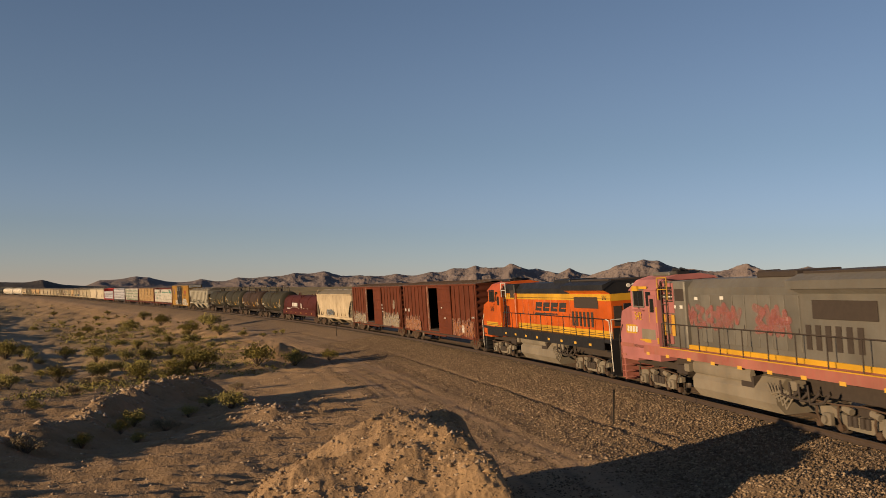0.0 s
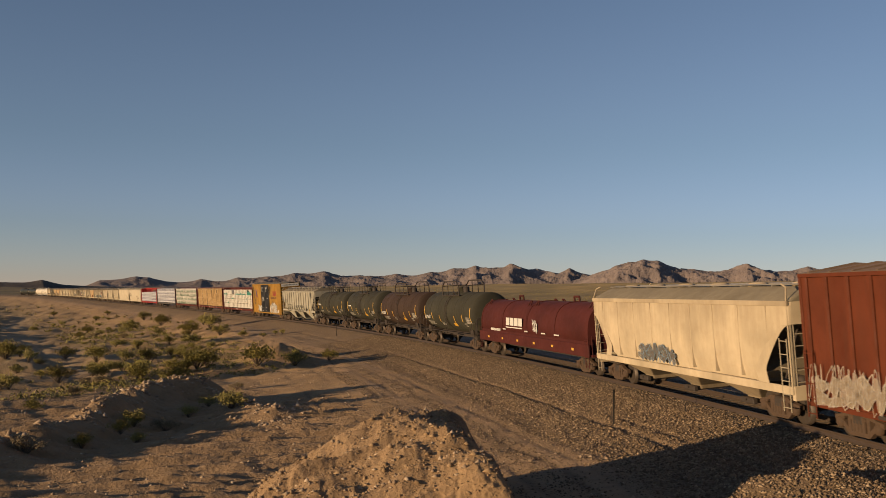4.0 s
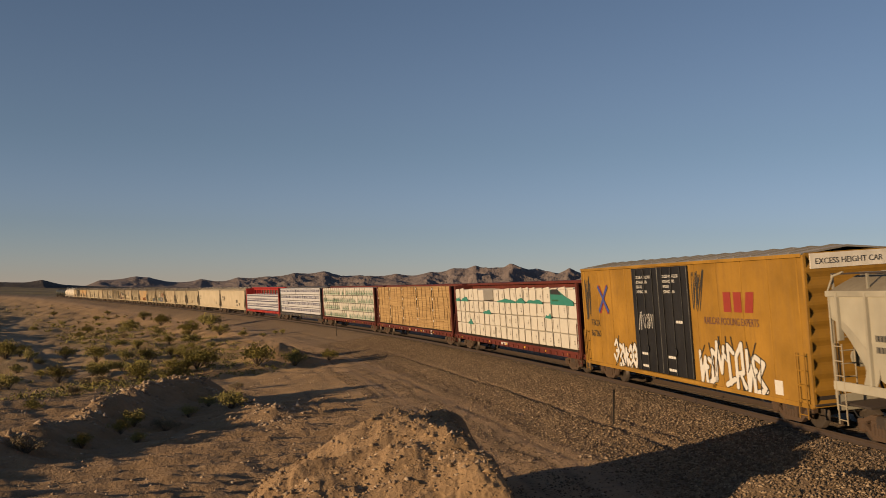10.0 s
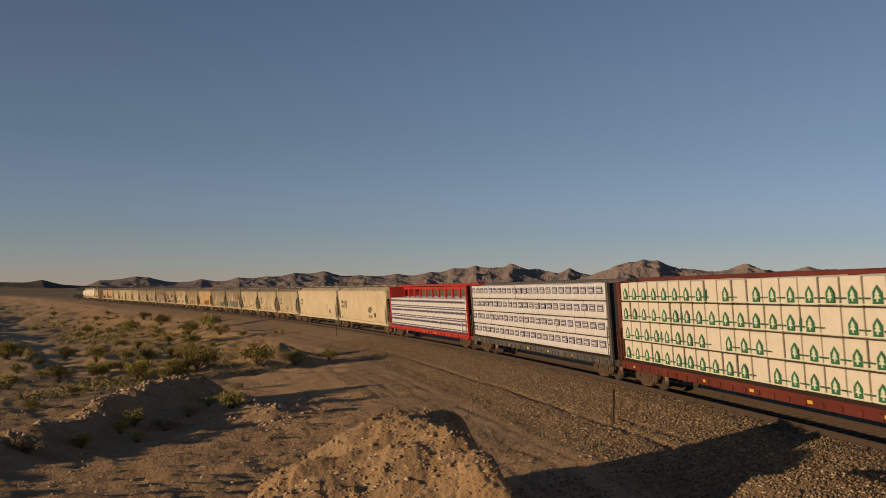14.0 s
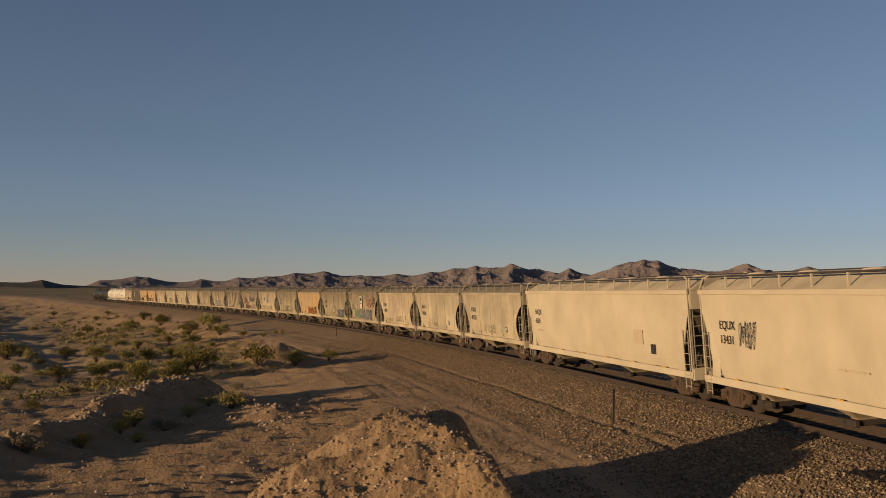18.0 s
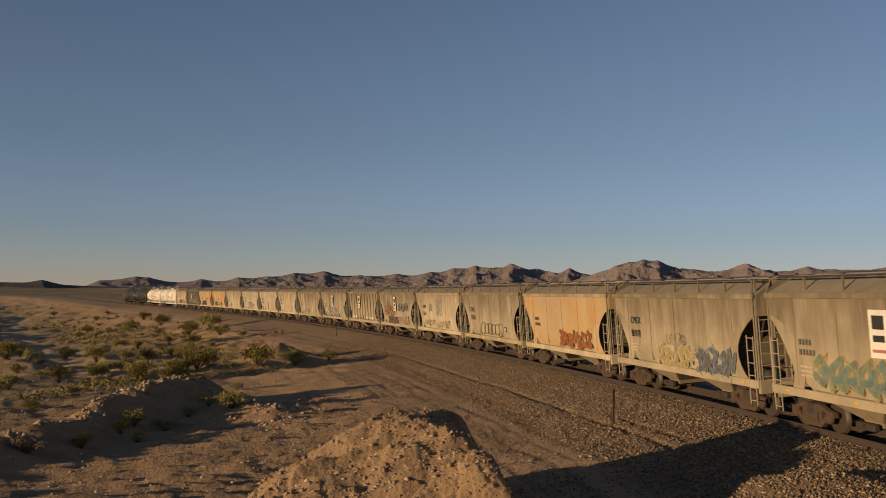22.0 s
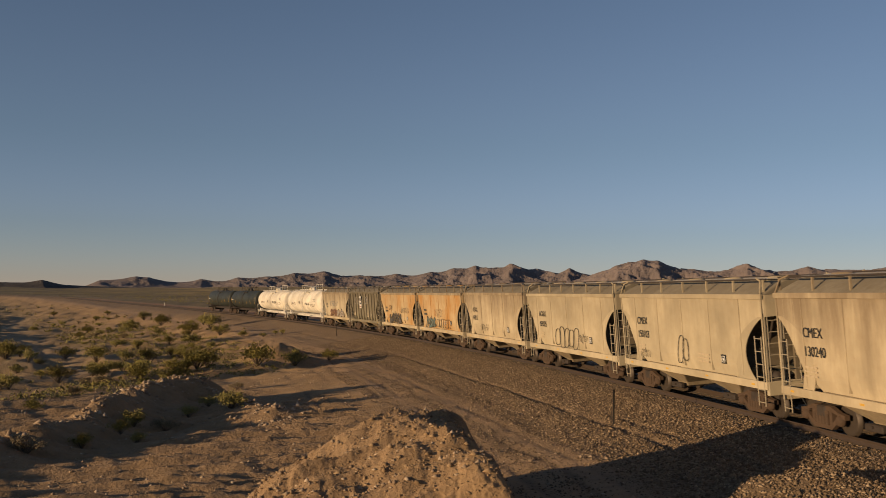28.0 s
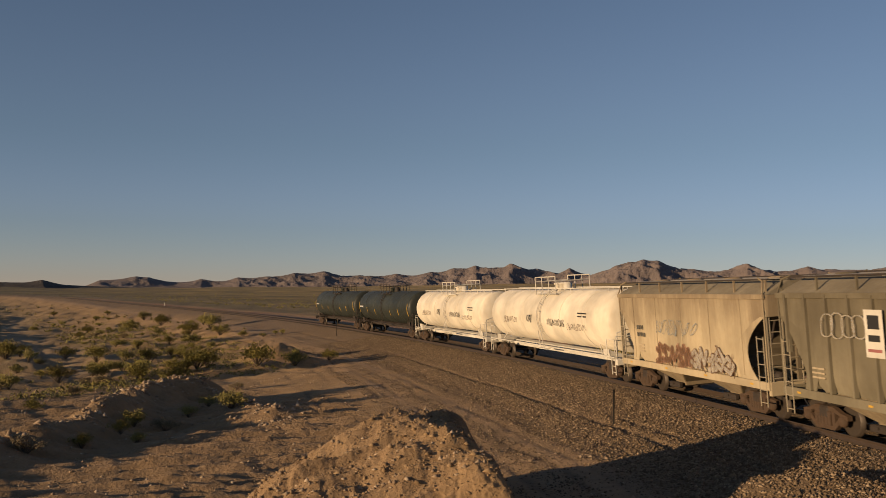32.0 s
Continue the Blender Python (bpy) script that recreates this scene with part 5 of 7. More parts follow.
def locomotive(label, length, scheme):
    """A wide-cab road engine; its cab looks to the rear of the train."""
    car = thing("locomotive", label, "locomotive", "engines of the freight train")
    half = length / 2
    orange = scheme == "orange"
    hood, cab_m, sill = (M_ORANGE, M_ORANGE, M_BLACK) if orange else (M_SILVER, M_PINK, M_SILLPINK)
    roof_m = M_BLACK if orange else M_SILVER
    tm = M_FUEL
    E = half - .35
    # frame, walkway, steps
    part("frame", Shape().box(-E, E, -.8, .8, 1.0, 1.42, .02), M_STEEL, car)
    for s in (-1, 1):
        for e in (-1, 1):
            part("jacking_pad", Shape().box(e * 3.65 - .2, e * 3.65 + .2, *sorted((s * 1.0, s * 1.36)), 1.12, 1.24, .02), M_FUEL, car)
    part("walkway", Shape().box(-E, E, -1.5, 1.5, 1.40, 1.47, .01), sill, car)
    for s in (-1, 1):
        part("walkway_edge", Shape().box(-E + 2.6, E - .8, s * 1.5 - .012, s * 1.5 + .012, 1.25 if orange else 1.33, 1.48), sill, car)
        if not orange:
            part("walkway_stripe", Shape().box(-E + 4.2, E - .8, s * 1.5 - .02, s * 1.5 + .02, 1.462, 1.482), M_LOCOYEL, car)
        for i in range(9):
            decal("reflector", car, -E + 3 + i * 1.9, 1.33, .3, .05, s * 1.516, M_YELLOW)
    zw = 1.47
    # nose and cab at the rear end (-x)
    cx0, cx1 = -E + 1.55, -E + 4.2
    nose = [(-E + .10, zw - .3), (-E + .02, 2.0), (-E + .35, 2.95), (cx0 - .2, 3.2), (cx0 + .3, 3.25), (cx0 + .3, zw - .3)]
    part("nose", Shape().prism(nose, -1.48, 1.48), cab_m, car)
    cabp = [(-1.5, zw - .25), (-1.5, 3.95), (-1.1, 4.35), (-.5, 4.5), (.5, 4.5), (1.1, 4.35), (1.5, 3.95), (1.5, zw - .25)]
    part("cab", Shape().prism(cabp, cx0, cx1, "x"), cab_m, car)
    part("cab_roof", Shape().prism([(-1.53, 3.92), (-1.12, 4.38), (-.5, 4.54), (.5, 4.54), (1.12, 4.38), (1.53, 3.92), (1.1, 4.3), (-1.1, 4.3)], cx0 - .18, cx1 + .05, "x"), cab_m, car)
    for s in (-1, 1):
        part("side_window", Shape().box(cx0 + .35, cx0 + 1.35, s * 1.505 - .012, s * 1.505 + .012, 3.22, 3.92, .01), M_GLASS, car)
        part("window_frame", Shape().path([(cx0 + .3, s * 1.51, 3.18), (cx0 + 1.4, s * 1.51, 3.18), (cx0 + 1.4, s * 1.51, 3.96), (cx0 + .3, s * 1.51, 3.96), (cx0 + .3, s * 1.51, 3.18)], .035), M_BLACK if orange else M_SILVER, car)
        part("window_post", Shape().box(cx0 + .82, cx0 + .88, s * 1.51 - .02, s * 1.51 + .02, 3.1, 3.84), M_BLACK, car)
        part("rear_window", Shape().box(cx0 + 1.6, cx0 + 2.1, s * 1.505 - .012, s * 1.505 + .012, 3.22, 3.86, .06), M_GLASS, car)
        part("window_trim", Shape().box(cx0 + .2, cx1 - .9, s * 1.503 - .008, s * 1.503 + .008, 3.98, 4.1), M_LOCOYEL, car) if not orange else None
        part("cab_door", Shape().box(cx1 - .75, cx1 - .12, s * 1.51 - .015, s * 1.51 + .015, zw + .1, 3.7, .01), cab_m, car)
        part("door_window", Shape().box(cx1 - .62, cx1 - .25, s * 1.525 - .01, s * 1.525 + .01, 2.95, 3.55, .01), M_GLASS, car)
        part("arm_rest", Shape().box(cx0 + .3, cx0 + 1.4, min(s * 1.5, s * 1.62), max(s * 1.5, s * 1.62), 3.0, 3.06, .01), cab_m, car)
        part("windshield", Shape().box(cx0 - .02, cx0 + .01, s * .75 - .55, s * .75 + .55, 3.25, 3.95, .005), M_GLASS, car)
    part("number_board", Shape().box(cx0 - .1, cx0 + .05, -.55, .55, 4.05, 4.28, .01), M_BLACK, car)
    part("air_conditioner", Shape().box(cx0 + .6, cx1 - .4, -.7, .7, 4.5, 4.68, .05), roof_m, car)
    part("horn", Shape().rod((cx1 - .1, -.3, 4.72), (cx1 - .7, -.3, 4.76), .03, 8, .11).rod((cx1 - .1, -.05, 4.72), (cx1 - .6, -.05, 4.76), .03, 8, .09).box(cx1 - .3, cx1 - .2, -.4, .1, 4.5, 4.72), M_BLACK, car)
    # long hood
    hx0, hx1 = cx1, E - .75
    split = E - 7.0
    part("equipment_cab", Shape().box(hx0, hx0 + 1.9, -1.18, 1.18, zw, 4.28, .05), hood, car)
    part("engine_hood", Shape().prism([(-1.0, zw), (-1.0, 3.98), (-.75, 4.3), (.75, 4.3), (1.0, 3.98), (1.0, zw)], hx0 + 1.9, split + 1.1, "x"), hood, car)
    part("radiator_hood", Shape().prism([(-1.05, zw), (-1.05, 3.75), (-1.42, 3.95), (-1.42, 4.18), (-.95, 4.36), (.95, 4.36), (1.42, 4.18), (1.42, 3.95), (1.05, 3.75), (1.05, zw)], split + 1.1, hx1, "x"), hood if not orange else M_ORANGE, car)
    part("radiator_roof", Shape().prism([(-1.46, 3.93), (-1.46, 4.2), (-.97, 4.4), (.97, 4.4), (1.46, 4.2), (1.46, 3.93), (.9, 4.3), (-.9, 4.3)], split + 1.0, hx1 + .05, "x"), M_BLACK if orange else M_SILVER, car)
    if orange:
        part("hood_top", Shape().prism([(-1.04, 3.72), (-1.04, 4.0), (-.77, 4.34), (.77, 4.34), (1.04, 4.0), (1.04, 3.72), (.7, 4.25), (-.7, 4.25)], hx0 + 1.85, split + 1.1, "x"), M_BLACK, car)
        part("equipment_top", Shape().box(hx0 - .02, hx0 + 1.92, -1.2, 1.2, 3.74, 4.34, .04), M_BLACK, car)
    part("radiator_screen", Shape().box(split + 1.3, hx1 - .2, -1.0, 1.0, 4.4, 4.47), M_STEEL, car)
    part("dynamic_brake_box", Shape().box(split - 1.8, split + .6, -.8, .8, 4.3, 4.52, .04), roof_m if orange else M_STEEL, car)
    part("exhaust_stack", Shape().box(split - 2.6, split - 2.1, -.3, .3, 4.3, 4.55, .03), M_STEEL, car)
    for s in (-1, 1):
        # doors, vents, stripes
        n = 9
        for i in range(n):
            a = hx0 + 2.05 + i * (split + 1.0 - hx0 - 2.05) / n
            b = a + (split + 1.0 - hx0 - 2.05) / n - .04
            d = part("hood_door", Shape().box(a, b, s * 1.01 - .014, s * 1.01 + .014, zw + .35, 3.7, .008), hood, car)
            part("latch", Shape().box(b - .1, b - .06, s * 1.03 - .01, s * 1.03 + .01, 2.4, 2.6), M_STEEL, d)
        part("intake_screen", Shape().box(split + 1.75, split + 4.75, s * 1.075 - .02, s * 1.075 + .02, 2.95, 3.55, .01), M_STEEL, car, "dark sloped intake screen")
        for i in range(6):
            x = split + 1.3 + i * .5
            part("louvre", Shape().box(x, x + .26, s * 1.06 - .015, s * 1.06 + .015, 1.95, 2.75), M_STEEL, car)
        part("equipment_screen", Shape().box(hx0 + 1.08, hx0 + 1.84, s * 1.19 - .015, s * 1.19 + .015, 3.45, 3.95, .01), M_STEEL, car)
        if orange:
            part("stripe", Shape().box(hx0 + 1.9, split + 1.1, s * 1.012 - .016, s * 1.012 + .016, 3.36, 3.72), M_LOCOYEL, car, "yellow stripe")
            part("stripe", Shape().box(split + 1.1, hx1 - .02, s * 1.062 - .016, s * 1.062 + .016, 3.36, 3.72), M_LOCOYEL, car, "yellow stripe")
            part("stripe", Shape().box(hx0 + 1.9, split + 1.1, s * 1.014 - .016, s * 1.014 + .016, zw, 1.83), M_LOCOYEL, car, "yellow stripe")
            part("stripe", Shape().box(split + 1.1, hx1 - .02, s * 1.064 - .016, s * 1.064 + .016, zw, 1.83), M_LOCOYEL, car, "yellow stripe")
            part("stripe", Shape().box(cx0 - .6, cx1, s * 1.506 - .012, s * 1.506 + .012, 1.5, 1.78), M_LOCOYEL, car, "yellow stripe")
            part("stripe", Shape().box(cx0 - .6, cx1, s * 1.506 - .014, s * 1.506 + .014, 1.22, 1.46), M_BLACK, car)
            for zz in (1.56, 1.66, 3.46):
                part("pinstripe", Shape().box(hx0 + 1.9, split + 1.1, s * 1.016 - .018, s * 1.016 + .018, zz, zz + .025), M_BLACK, car)
                part("pinstripe", Shape().box(split + 1.1, hx1 - .02, s * 1.066 - .018, s * 1.066 + .018, zz, zz + .025), M_BLACK, car)
                part("pinstripe", Shape().box(cx0 - .6, cx1, s * 1.508 - .014, s * 1.508 + .014, zz, zz + .025), M_BLACK, car) if zz < 2 else None
            part("stripe", Shape().box(hx0 + .02, hx0 + 1.88, s * 1.192 - .012, s * 1.192 + .012, 3.36, 3.72), M_LOCOYEL, car, "yellow stripe")
        else:
            part("stripe", Shape().box(hx0, hx1, s * 1.07 - .05, s * 1.07 + .05, zw, zw + .17), M_LOCOYEL, car, "worn yellow stripe")
            part("cabinet_panel", Shape().box(hx0 + .01, hx0 + .98, s * 1.19 - .02, s * 1.19 + .02, 2.92, 4.2, .01), M_PINK, car, "faded pink cabinet panel")
            for k in (0, 1):
                vent = part("louvre_vent", Shape().box(hx0 + .1 + .44 * k, hx0 + .46 + .44 * k, s * 1.215 - .01, s * 1.215 + .01, 3.4, 4.05), M_STEEL, car)
                for q in range(4):
                    part("slat", Shape().box(hx0 + .1 + .44 * k, hx0 + .46 + .44 * k, s * 1.23 - .008, s * 1.23 + .008, 3.45 + .15 * q, 3.5 + .15 * q), M_MARK if q == 1 else M_PINK, vent)
            part("cabinet_door", Shape().box(hx0 - .35, hx0 + .98, s * 1.22 - .02, s * 1.22 + .02, 1.95, 2.86, .01), M_PLACARD, car, "orange repainted cabinet door")
            part("door_vent", Shape().box(hx0 + .2, hx0 + .62, s * 1.245 - .01, s * 1.245 + .01, 2.05, 2.5), M_FUEL, car)
            part("window_visor", Shape().prism([(cx0 + .3, 3.9), (cx0 + 1.0, 3.9), (cx0 + .92, 4.12), (cx0 + .42, 4.12)], *sorted((s * 1.5, s * 1.6))), M_LOCOYEL, car, "yellow window visor")
            part("stripe", Shape().box(cx0 - .7, cx0 + .4, s * 1.51 - .014, s * 1.51 + .014, 1.95, 2.35), M_LOCOYEL, car, "yellow band")
            part("stripe", Shape().box(cx1 - 1.4, cx1, s * 1.508 - .014, s * 1.508 + .014, 1.6, 1.85), M_LOCOYEL, car, "yellow band")
        # handrails
        hr = Shape()
        xs = [cx1 + .25 + i * (E - .9 - cx1 - .25) / 9 for i in range(10)]
        for x in xs:
            hr.rod((x, s * 1.46, zw - .05), (x, s * 1.46, zw + 1.02), .022, 5)
        hr.path([(xs[0], s * 1.46, zw + 1.02), (xs[-1], s * 1.46, zw + 1.02)], .024)
        part("handrail", hr, M_BLACK if orange else M_STEEL, car)
        part("grab_iron", Shape().path([(E - .55, s * 1.47, zw + 1.0), (E - .2, s * 1.47, zw + .95), (E - .05, s * 1.5, 1.5), (E + .02, s * 1.5, .55)], .026), M_WHITE, car, "white step handrail")
        part("grab_iron", Shape().path([(-E + .35, s * 1.5, 2.3), (-E - .12, s * 1.5, 1.7), (-E - .1, s * 1.5, .6)], .026), M_WHITE if orange else M_STEEL, car)
        for e in (-1, 1):
            st = Shape()
            for k in range(4):
                st.box(min(e * E, e * (E - .55)), max(e * E, e * (E - .55)), *sorted((s * 1.1, s * 1.5)), .42 + k * .27, .45 + k * .27)
            st.box(e * E - .02, e * E + .02, *sorted((s * 1.08, s * 1.5)), .4, 1.45)
            part("step_well", st, M_BLACK if orange else sill, car)
    rack = Shape()
    for x in (cx1 + .05, cx1 + .5):
        rack.rod((x, -1.3, zw), (x, -1.3, 4.3), .03, 6)
    for k in range(7):
        rack.rod((cx1 + .05, -1.3, zw + .3 + k * .38), (cx1 + .5, -1.3, zw + .3 + k * .38), .022, 5)
    part("side_ladder", rack, M_BLACK if orange else M_STEEL, car)
    part("grab_rack", Shape().path([(cx1 + .02, -1.42, 3.5), (cx1 + .02, -1.42, 4.45), (cx1 + .9, -1.42, 4.45), (cx1 + .9, -1.42, 3.5)], .03).path([(cx1 + .02, -1.42, 3.95), (cx1 + .9, -1.42, 3.95)], .025), M_MARK if orange else M_LOCOYEL, car)
    part("electrical_locker", Shape().box(cx1 + .15, cx1 + .75, -1.24, -1.17, 1.6, 2.9, .02), M_MAROON if orange else M_PINK, car)
    # fuel tank and gear below the frame
    for s in (-1, 1):
        part("underframe_box", Shape().box(-E + 5.2, -E + 6.1, *sorted((s * .9, s * 1.3)), 1.0, 1.2, .02), M_STEEL, car)
        part("underframe_box", Shape().box(.5, 1.3, *sorted((s * .9, s * 1.36)), 1.0, 1.22, .02), M_STEEL, car)
        conduit = Shape()
        for k in range(4):
            conduit.path([(3.0 + .5 * k, s * 1.38, 1.22), (3.15 + .5 * k, s * 1.44, 1.02 - .05 * k), (3.6 + .55 * k, s * 1.4, .95), (4.0 + .5 * k, s * 1.3, 1.16)], .035)
        part("conduit", conduit, M_STEEL, car)
    part("fuel_tank", Shape().prism([(-1.38, .98), (-1.38, .62), (-1.1, .28), (1.1, .28), (1.38, .62), (1.38, .98), (1.0, 1.22), (-1.0, 1.22)], -3.1, 2.7, "x"), tm, car)
    part("air_reservoir", Shape().rod((-3.0, -1.3, 1.22), (1.2, -1.3, 1.22), .1, 12), tm, car)
    pipes = Shape()
    for k in range(5):
        pipes.path([(2.1 + .2 * k, -1.3, 1.15), (2.5 + .2 * k, -1.4, .95 - .1 * k), (3.2 + .15 * k, -1.35, 1.1)], .03)
    part("piping", pipes, M_FUEL, car)
    for e in (-1, 1):
        part("pilot", Shape().box(e * (E - .05) - .06, e * (E - .05) + .06, -1.4, 1.4, .3, 1.2, .02), M_BLACK if orange else sill, car)
    loco_truck(car, -half + 3.6, tm)
    loco_truck(car, half - 3.6, tm)
    couplers(car, half)
    # end of the long hood
    part("hood_end_door", Shape().box(hx1, hx1 + .03, -.45, .45, zw + .2, 3.2, .01), M_BLACK if orange else M_SILVER, car)
    part("end_grille", Shape().box(hx1, hx1 + .025, -.95, -.55, 2.1, 3.1), M_STEEL, car)
    part("end_cap", Shape().prism([(-1.06, 3.72), (-1.43, 3.95), (-1.43, 4.19), (-.96, 4.38), (.96, 4.38), (1.43, 4.19), (1.43, 3.95), (1.06, 3.72)], hx1, hx1 + .02, "x"), M_BLACK if orange else M_STEEL, car)
    part("headlight", Shape().rod((hx1, -.13, 4.1), (hx1 + .08, -.13, 4.1), .1, 10).rod((hx1, .13, 4.1), (hx1 + .08, .13, 4.1), .1, 10), M_MARK, car)
    if orange:
        part("end_stripe", Shape().box(hx1, hx1 + .015, -1.05, 1.05, 3.36, 3.72), M_LOCOYEL, car, "yellow stripe")
        part("end_base", Shape().box(hx1, hx1 + .02, -1.05, 1.05, zw, 2.0), M_BLACK, car)
    part("end_handrail", Shape().path([(E - .1, -1.4, zw), (E - .1, -1.4, zw + 1.0), (E - .1, -.5, zw + 1.0), (E - .1, -.5, zw)], .026), M_WHITE if orange else M_STEEL, car)
    part("end_handrail", Shape().path([(E - .1, 1.4, zw), (E - .1, 1.4, zw + 1.0), (E - .1, .5, zw + 1.0), (E - .1, .5, zw)], .026), M_WHITE if orange else M_STEEL, car)
    if orange:
        lettering(car, "516", cx0 + .45, 2.55, .5, -1.53, M_INK)
        lettering(car, "516", hx1 - .95, 3.42, .32, -1.09, M_INK)
        em = Shape()
        for i in range(4):
            x = -1.0 + i * 1.24
            em.prism([(x, 2.68), (x + .95, 2.68), (x + 1.02, 2.86), (x + .3, 2.86), (x + .32, 2.92), (x + 1.05, 2.92), (x + 1.15, 3.2), (x + .2, 3.2)], -1.05, -1.036)
        em.prism([(-1.2, 2.42), (2.4, 2.5), (2.6, 2.56), (-1.0, 2.56)], -1.05, -1.036)
        part("emblem", em, M_INK, car, "black slanted block emblem")
    else:
        lettering(car, "542", cx0 + .35, 2.6, .5, -1.53, M_LOCOYEL)
        for k in range(4):
            x = cx0 - .55 + .3 * k
            part("emblem_block", Shape().prism([(x, 2.02), (x + .2, 2.02), (x + .24, 2.28), (x + .04, 2.28)], -1.536, -1.528), M_MARK, car)
        part("cab_patch", Shape().box(cx0 + 1.0, cx1 - .25, -1.53, -1.506, 1.75, 2.2, .01), M_FUEL, car, "grey battery box cover")
        part("cab_patch", Shape().box(cx0 + .75, cx1 - .1, -1.514, -1.504, 1.66, 1.72), M_LOCOYEL, car, "yellow worn edge")
        part("cab_patch", Shape().box(cx1 - .8, cx1 - .02, -1.514, -1.504, 2.5, 3.2), M_LOCOYEL, car, "yellow worn panel")
        for x, z in ((hx0 + 2.6, 3.55), (hx0 + 4.6, 3.58), (hx0 + 1.0, 3.2), (hx0 + 1.6, 3.2), (hx0 + 8.7, 2.9), (hx0 + 10.2, 2.35)):
            decal("number_patch", car, x, z, .26, .13, -1.045 if x > hx0 + 1.9 else -1.2, M_MARK)
        graffiti(car, hx0 + 1.1, 2.3, 4.6, 1.05, -1.045, None, M_FADERED, 5, 301, "faded red block letters")
        graffiti(car, hx0 + 6.6, 2.25, 2.2, 1.25, -1.045, None, M_FADERED, 2, 305, "faded red block letters")
    # frame depth: the walkway stands high over the trucks
    for ob in car.children_recursive:
        if ob.data is not WHEEL:
            n = len(ob.data.vertices)
            co = np.empty(n * 3)
            ob.data.vertices.foreach_get("co", co)
            co = co.reshape(-1, 3)
            co[:, 2] = np.interp(co[:, 2], (0, 1.1, 1.47, 5.0), (0, 1.1, 1.98, 5.263))
            ob.data.vertices.foreach_set("co", co.ravel())
            ob.data.update()
    return car

# ---- the train ----
SPEED = 19.306
TRAIN = []


def couple(car, u_front, u_rear):
    TRAIN.append((car, (u_front + u_rear) / 2 + 0.52, (u_rear - u_front) * 0.33))
    return car


def car_pose(u, reach):
    a, b = rail_point(u - reach), rail_point(u + reach)
    ahead = (a - b).normalized()
    m = Matrix((ahead, Vector((0, 0, 1)).cross(ahead), Vector((0, 0, 1)))).transposed().to_4x4()
    return Matrix.Translation((a + b) / 2) @ m @ pose(0, 0, 0, math.degrees(CANT))


M_FADEOR = spray("faded_orange_spray", (0.34, 0.13, 0.045), .7)
M_FADERED = spray("faded_pink_spray", (0.33, 0.12, 0.11), .42)
M_PALEPINK = spray("pale_pink_spray", (0.45, 0.27, 0.2), .65)
M_SLOGAN = plain("dull_purple_print", (0.12, 0.055, 0.05), .6, 0, .2)
M_REDMARK = plain("red_mark_paint", (0.27, 0.035, 0.022), .6, 0, .2)
M_BLUEMARK = plain("blue_mark_paint", (0.05, 0.07, 0.25), .6, 0, .2)
M_PALEPRINT = plain("pale_green_print", (0.52, 0.58, 0.47), .6, 0, .15)
M_PALEBLUE = plain("pale_blue_print", (0.45, 0.45, 0.52), .6, 0, .15)
M_TEALGREY = plain("dull_teal_edge", (0.16, 0.27, 0.24), .6, 0, .3)
M_FAINT = plain("faint_stencil_paint", (0.46, 0.37, 0.25), .7, 0, .15)
M_PALEGREY = paint("pale_grey_hopper_paint", (0.36, 0.335, 0.265), .6, wear=0.06, dust=0.25, streak=0.3, dirt=(0.36, 0.3, 0.22))
SPRAY = {"blue": spray("blue_spray", (0.07, 0.09, 0.17), .6), "teal": spray("teal_spray", (0.16, 0.26, 0.25), .5), "yellow": spray("yellow_spray", (0.42, 0.32, 0.1), .55),
         "sky": spray("light_blue_spray", (0.22, 0.29, 0.36), .75), "grey": spray("grey_spray", (0.14, 0.125, 0.11), .75), "orange": spray("orange_spray", (0.38, 0.12, 0.03), .7),
         "pink": spray("pink_spray", (0.4, 0.22, 0.14), .6), "white": spray("white_spray", (0.52, 0.47, 0.4), .62), "black": spray("black_spray", (0.045, 0.04, 0.035), .7), "brown": spray("brown_spray", (0.18, 0.1, 0.06), .65)}
M_SPRAYPALE = spray("pale_worn_spray", (0.5, 0.44, 0.36), .5)
M_SEAM = plain("grimy_wrap_seam", (0.3, 0.27, 0.22), .7, 0, .3)
M_FAINTINK = plain("faded_black_paint", (0.12, 0.11, 0.09), .7, 0, .3)
M_SPRAYGREY = spray("grey_worn_spray", (0.36, 0.28, 0.2), .35)
